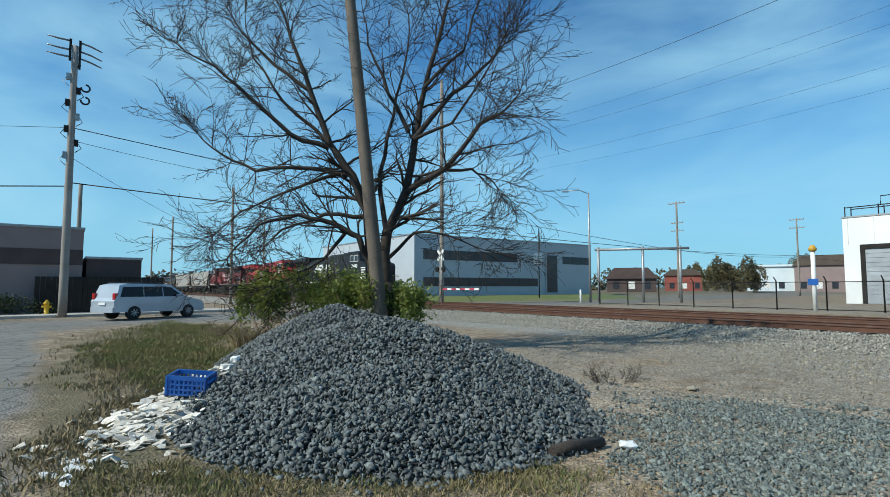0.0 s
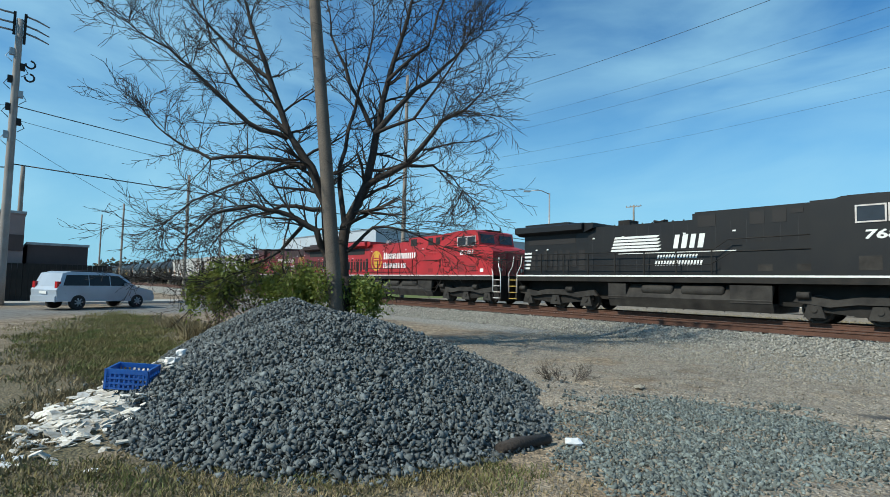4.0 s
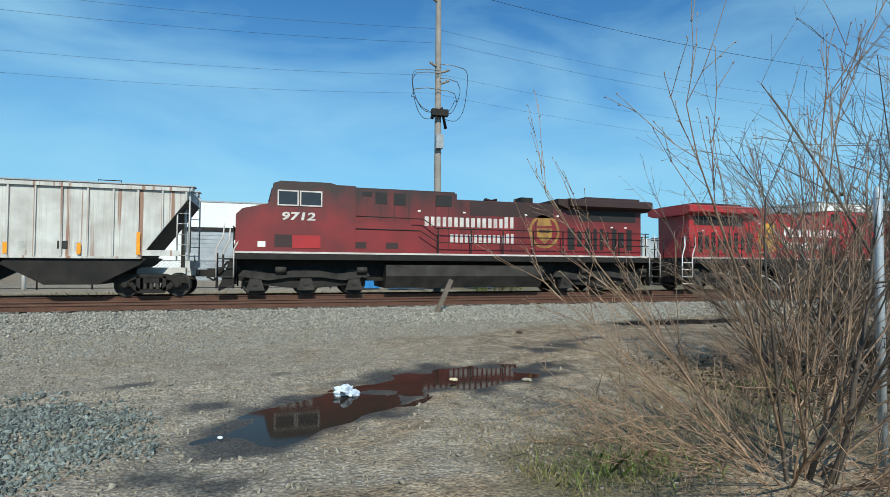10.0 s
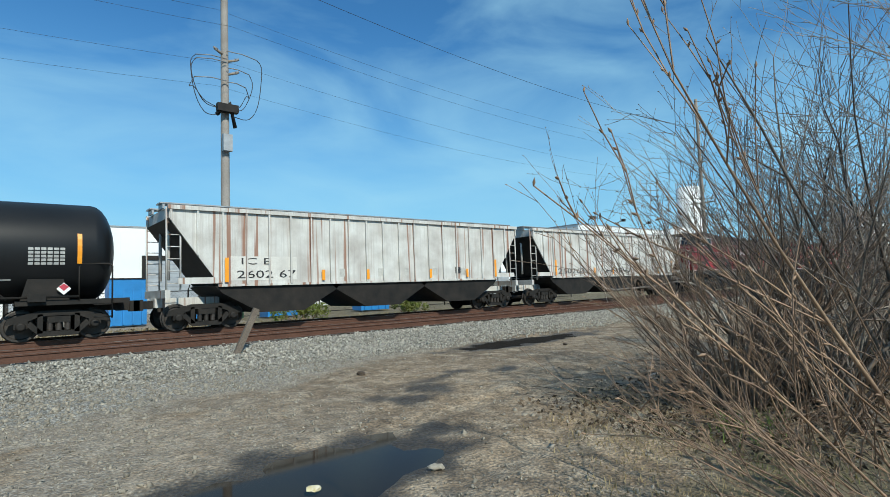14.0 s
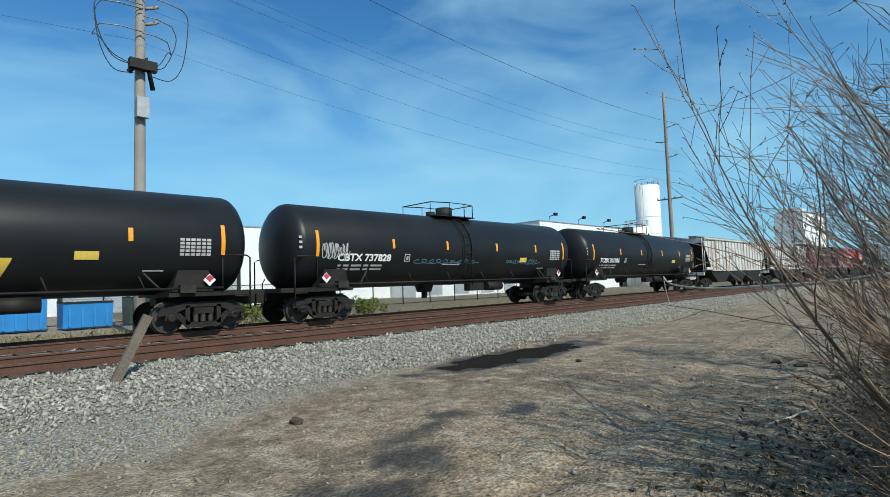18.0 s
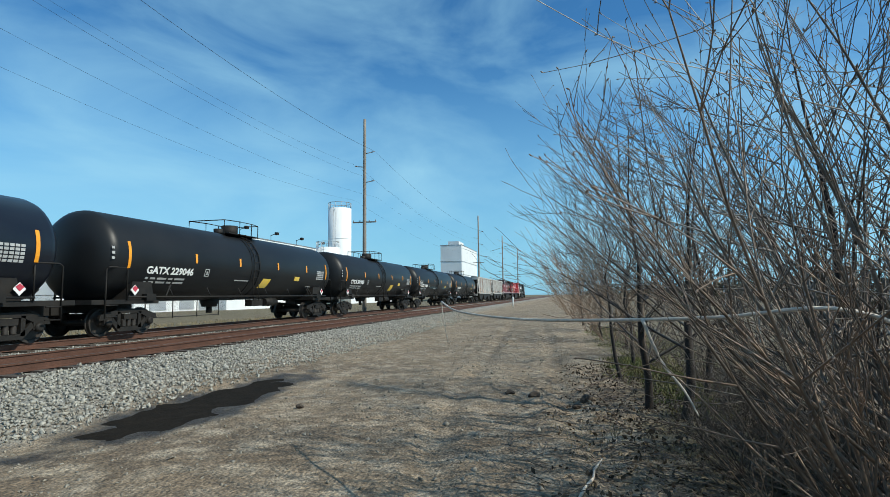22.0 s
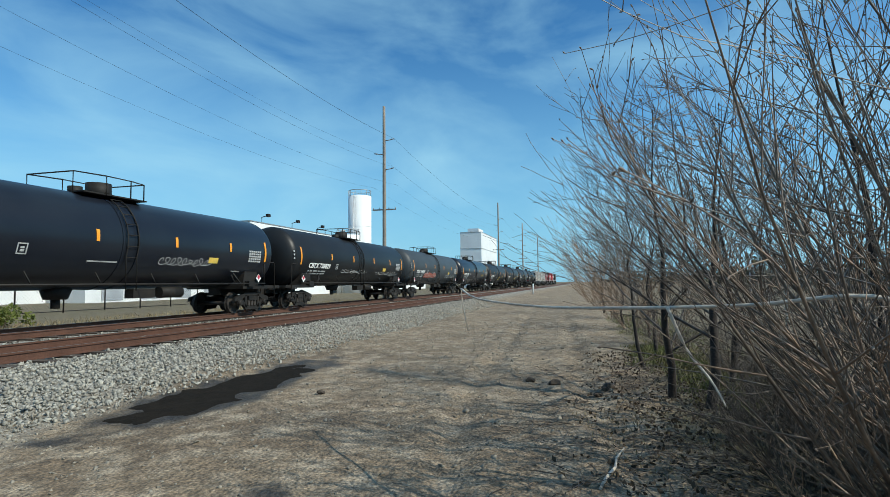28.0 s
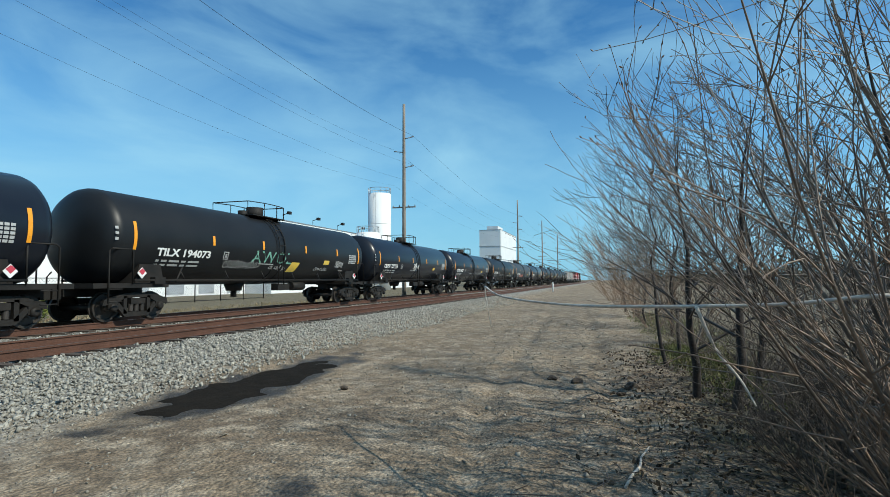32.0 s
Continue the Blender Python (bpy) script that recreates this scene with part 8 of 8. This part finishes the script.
# leaf litter and broken twigs under the thicket
bm = bmesh.new()
rnd = random.Random(401)
for k in range(1500):
    x = rnd.uniform(6.0, 16)
    y = rnd.uniform(5.2, 8.3) if rnd.random() < 0.8 else rnd.uniform(7.5, 9.6)
    z = ground_z(x, y) + rnd.uniform(0.004, 0.05)
    a, n = rnd.uniform(0, 6.283), rnd.uniform(0.08, 0.4)
    d = Vector((math.cos(a), math.sin(a), rnd.uniform(-0.05, 0.12)))
    p = Vector((x, y, z))
    tube(bm, [p - d * n * 0.5, p + Vector((rnd.uniform(-0.03, 0.03), rnd.uniform(-0.03, 0.03), 0.01)), p + d * n * 0.5], [0.005, 0.004, 0.0025], 3, caps=False)
tagged(part("twig_litter", bm, M_TWIGDARK), "dark broken twigs littering the lane's edge", "twigs", kind="stuff")
pts = []
for k in range(9000):
    x, y = rnd.uniform(5.6, 17), rnd.triangular(4.6, 9.0, 6.3)
    pts.append((x, y, ground_z(x, y) + rnd.uniform(0.004, 0.025)))
M_LITTER = mat("dead brown leaf", (0.11, 0.075, 0.045), 0.9, col2=(0.055, 0.04, 0.026), scale=3, random=0.6)
tagged(leaf_cloud("leaf_litter", pts, 0.032, M_LITTER, 402), "dead brown leaves under the thicket", "leaves", kind="stuff")


# ---- loose stone ----
CUBE = np.array([(x, y, z) for x in (-1, 1) for y in (-1, 1) for z in (-1, 1)], float)
CUBE_FACES = np.array(((0, 1, 3, 2), (4, 6, 7, 5), (0, 4, 5, 1), (2, 3, 7, 6), (0, 2, 6, 4), (1, 5, 7, 3)))


def stone_verts(rng, count, flat=0.7):
    """Broken angular stones of half-size about 1."""
    v = CUBE[None] * rng.uniform(0.5, 1.0, (count, 8, 1)) + rng.uniform(-0.42, 0.42, (count, 8, 3))
    v = v * rng.uniform(0.24, 1.4, (count, 1, 3)) * np.array((1, 1, flat))
    q = rng.normal(size=(count, 4))
    q /= np.linalg.norm(q, axis=1, keepdims=True)
    w, x, y, z = q.T
    m = np.stack([np.stack([1 - 2 * (y * y + z * z), 2 * (x * y - w * z), 2 * (x * z + w * y)], -1), np.stack([2 * (x * y + w * z), 1 - 2 * (x * x + z * z), 2 * (y * z - w * x)], -1),
                  np.stack([2 * (x * z - w * y), 2 * (y * z + w * x), 1 - 2 * (x * x + y * y)], -1)], 1)
    return np.einsum("nij,nkj->nki", m, v)


def stones(name, places, sizes, material, seed):
    """Many loose stones joined into one mesh."""
    rng = np.random.RandomState(seed)
    places, sizes = np.array(places, float), np.array(sizes, float)
    count = len(places)
    v = stone_verts(rng, count) * sizes[:, None, None] + places[:, None, :]
    f = (CUBE_FACES[None] + (np.arange(count) * 8)[:, None, None]).reshape(-1)
    me = bpy.data.meshes.new(name)
    me.vertices.add(count * 8)
    me.vertices.foreach_set("co", v.astype(np.float32).ravel())
    me.loops.add(len(f))
    me.loops.foreach_set("vertex_index", f.astype(np.int32))
    me.polygons.add(count * 6)
    me.polygons.foreach_set("loop_start", np.arange(0, count * 24, 4, dtype=np.int32))
    me.update(calc_edges=True)
    me.materials.append(material)
    return new(name, me)


def single_stones(parent, places, sizes, material, seed):
    """Stones as objects of their own, on a few shared meshes."""
    rng = np.random.RandomState(seed)
    kinds = []
    for i in range(8):
        me = bpy.data.meshes.new("stone")
        me.from_pydata(stone_verts(rng, 1)[0].tolist(), [], CUBE_FACES.tolist())
        me.materials.append(material)
        kinds.append(me)
    for i, (p, r) in enumerate(zip(places, sizes)):
        ob = new("stone", kinds[i % 8])
        ob.parent = parent
        ob.matrix_basis = Matrix.LocRotScale(p, Euler(rng.uniform(0, 6.28, 3)), (r, r, r))


# near-black colour paints the shade in the gaps between the heap's stones
M_GAPSHADE = mat("dark gap shade between stones", (0.05, 0.055, 0.056), 0.9, scale=9, fine=0.35)


def make_heap():
    heap = thing("gravel_heap", None, "heap of blue grey crushed stone", "gravel heap")
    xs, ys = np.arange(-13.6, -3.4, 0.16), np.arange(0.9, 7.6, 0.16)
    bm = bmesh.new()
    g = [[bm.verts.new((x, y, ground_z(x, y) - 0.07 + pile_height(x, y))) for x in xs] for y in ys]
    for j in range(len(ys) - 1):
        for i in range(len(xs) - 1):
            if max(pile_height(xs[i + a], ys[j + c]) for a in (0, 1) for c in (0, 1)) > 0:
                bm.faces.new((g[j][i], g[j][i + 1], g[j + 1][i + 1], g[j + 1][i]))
    # the core under the stones is coloured dark as gap shade
    part("heap_core", bm, M_GAPSHADE, heap)
    rng = random.Random(4)
    near, far = [], []
    while len(far) < 60000:
        x, y = rng.uniform(-13.4, -3.4), rng.uniform(1.0, 7.4)
        h = pile_height(x, y)
        if h <= 0.0 and rng.random() > 0.05:
            continue
        if h <= 0.0 and blob(x, y, -7.6, 4.0, 5.0, 3.7) < 0:
            continue
        row = ((x, y, ground_z(x, y) + h + rng.uniform(-0.05, 0.022)), rng.triangular(0.011, 0.040, 0.017))
        if len(near) < 300 and -6.6 < x < -4.6 and 1.4 < y < 3.6:
            near.append(row)
        else:
            far.append(row)
    ob = stones("stone_layer", [p for p, r in far], [r for p, r in far], M_STONE_B, 2)
    ob.parent = heap
    tagged(ob, kind="stuff")
    single_stones(heap, [p for p, r in near], [r for p, r in near], M_STONE_B, 3)


make_heap()


def make_patch():
    rng = random.Random(6)
    patch = thing("gravel_patch", None, "flat patch of blue grey crushed stone on dirt", "gravel patch")
    near, far = [], []
    while len(far) < 14000:
        x, y = rng.uniform(-5.2, 0.2), rng.uniform(3.6, 9.2)
        e = max(blob(x, y, -2.75, 6.5, 1.75, 1.9), blob(x, y, -2.3, 5.2, 1.2, 1.4)) + 0.35 * noise.noise((x * 1.1, y * 1.1, 4)) + 0.15 * noise.noise((x * 4, y * 4, 4))
        if rng.random() > soft(e + 0.06, 0.45):
            continue
        row = ((x, y, ground_z(x, y) + rng.uniform(-0.004, 0.012)), rng.triangular(0.009, 0.030, 0.014))
        (near if len(near) < 300 and -2.2 < x < -0.9 and 4.5 < y < 6.2 else far).append(row)
    ob = stones("stone_layer", [p for p, r in far], [r for p, r in far], M_STONE_G, 5)
    ob.parent = patch
    tagged(ob, kind="stuff")
    single_stones(patch, [p for p, r in near], [r for p, r in near], M_STONE_G, 6)


make_patch()


def make_ballast():
    rng = random.Random(8)
    bed = thing("ballast", None, "pale crushed stone ballast of the railway", "ballast", kind="structure")
    near, far = [], []
    while len(far) < 46000:
        x = rng.triangular(-46, 52, 6)
        y = rng.uniform(14.7, 17.9) if rng.random() < 0.8 else rng.choice((rng.uniform(17.9, 20.6), rng.uniform(20.6, 22.1)))
        if y < 15.6 and rng.random() > (y - 14.7) / 0.9:
            continue
        if abs(abs(y - TRACK_NEAR) - 0.7525) < 0.1:
            continue
        row = ((x, y, ground_z(x, y) + 0.02), rng.uniform(0.015, 0.038))
        (near if len(near) < 300 and 3.5 < x < 8 and 15.6 < y < 17 else far).append(row)
    ob = stones("ballast_layer", [p for p, r in far], [r for p, r in far], M_STONE_W, 9)
    ob.parent = bed
    tagged(ob, kind="stuff")
    single_stones(bed, [p for p, r in near], [r for p, r in near], M_STONE_W, 10)
    rows = []
    while len(rows) < 34000:
        x, y = rng.uniform(-12, 26), rng.uniform(3.2, 15.6)
        c = cover(x, y)
        if c[1] > 0.5 or rng.random() > 0.10 + 0.9 * c[0]:
            continue
        rows.append(((x, y, ground_z(x, y) + 0.003), rng.triangular(0.006, 0.03, 0.010) * (1.25 if c[0] > 0.5 else 1)))
    ob = stones("loose_gravel", [p for p, r in rows], [r for p, r in rows], M_PEBBLE, 12)
    tagged(ob, "loose pale gravel scattered over the yard", "gravel", kind="stuff")


make_ballast()


def motions():
    for car, u in MOVING:
        turn = 180 if "flip" in car else 0
        walk(car, [(t, pose(u + s, TRACK_FAR, RZ, 0, 0, turn)) for t, s in TRAIN_S])


motions()
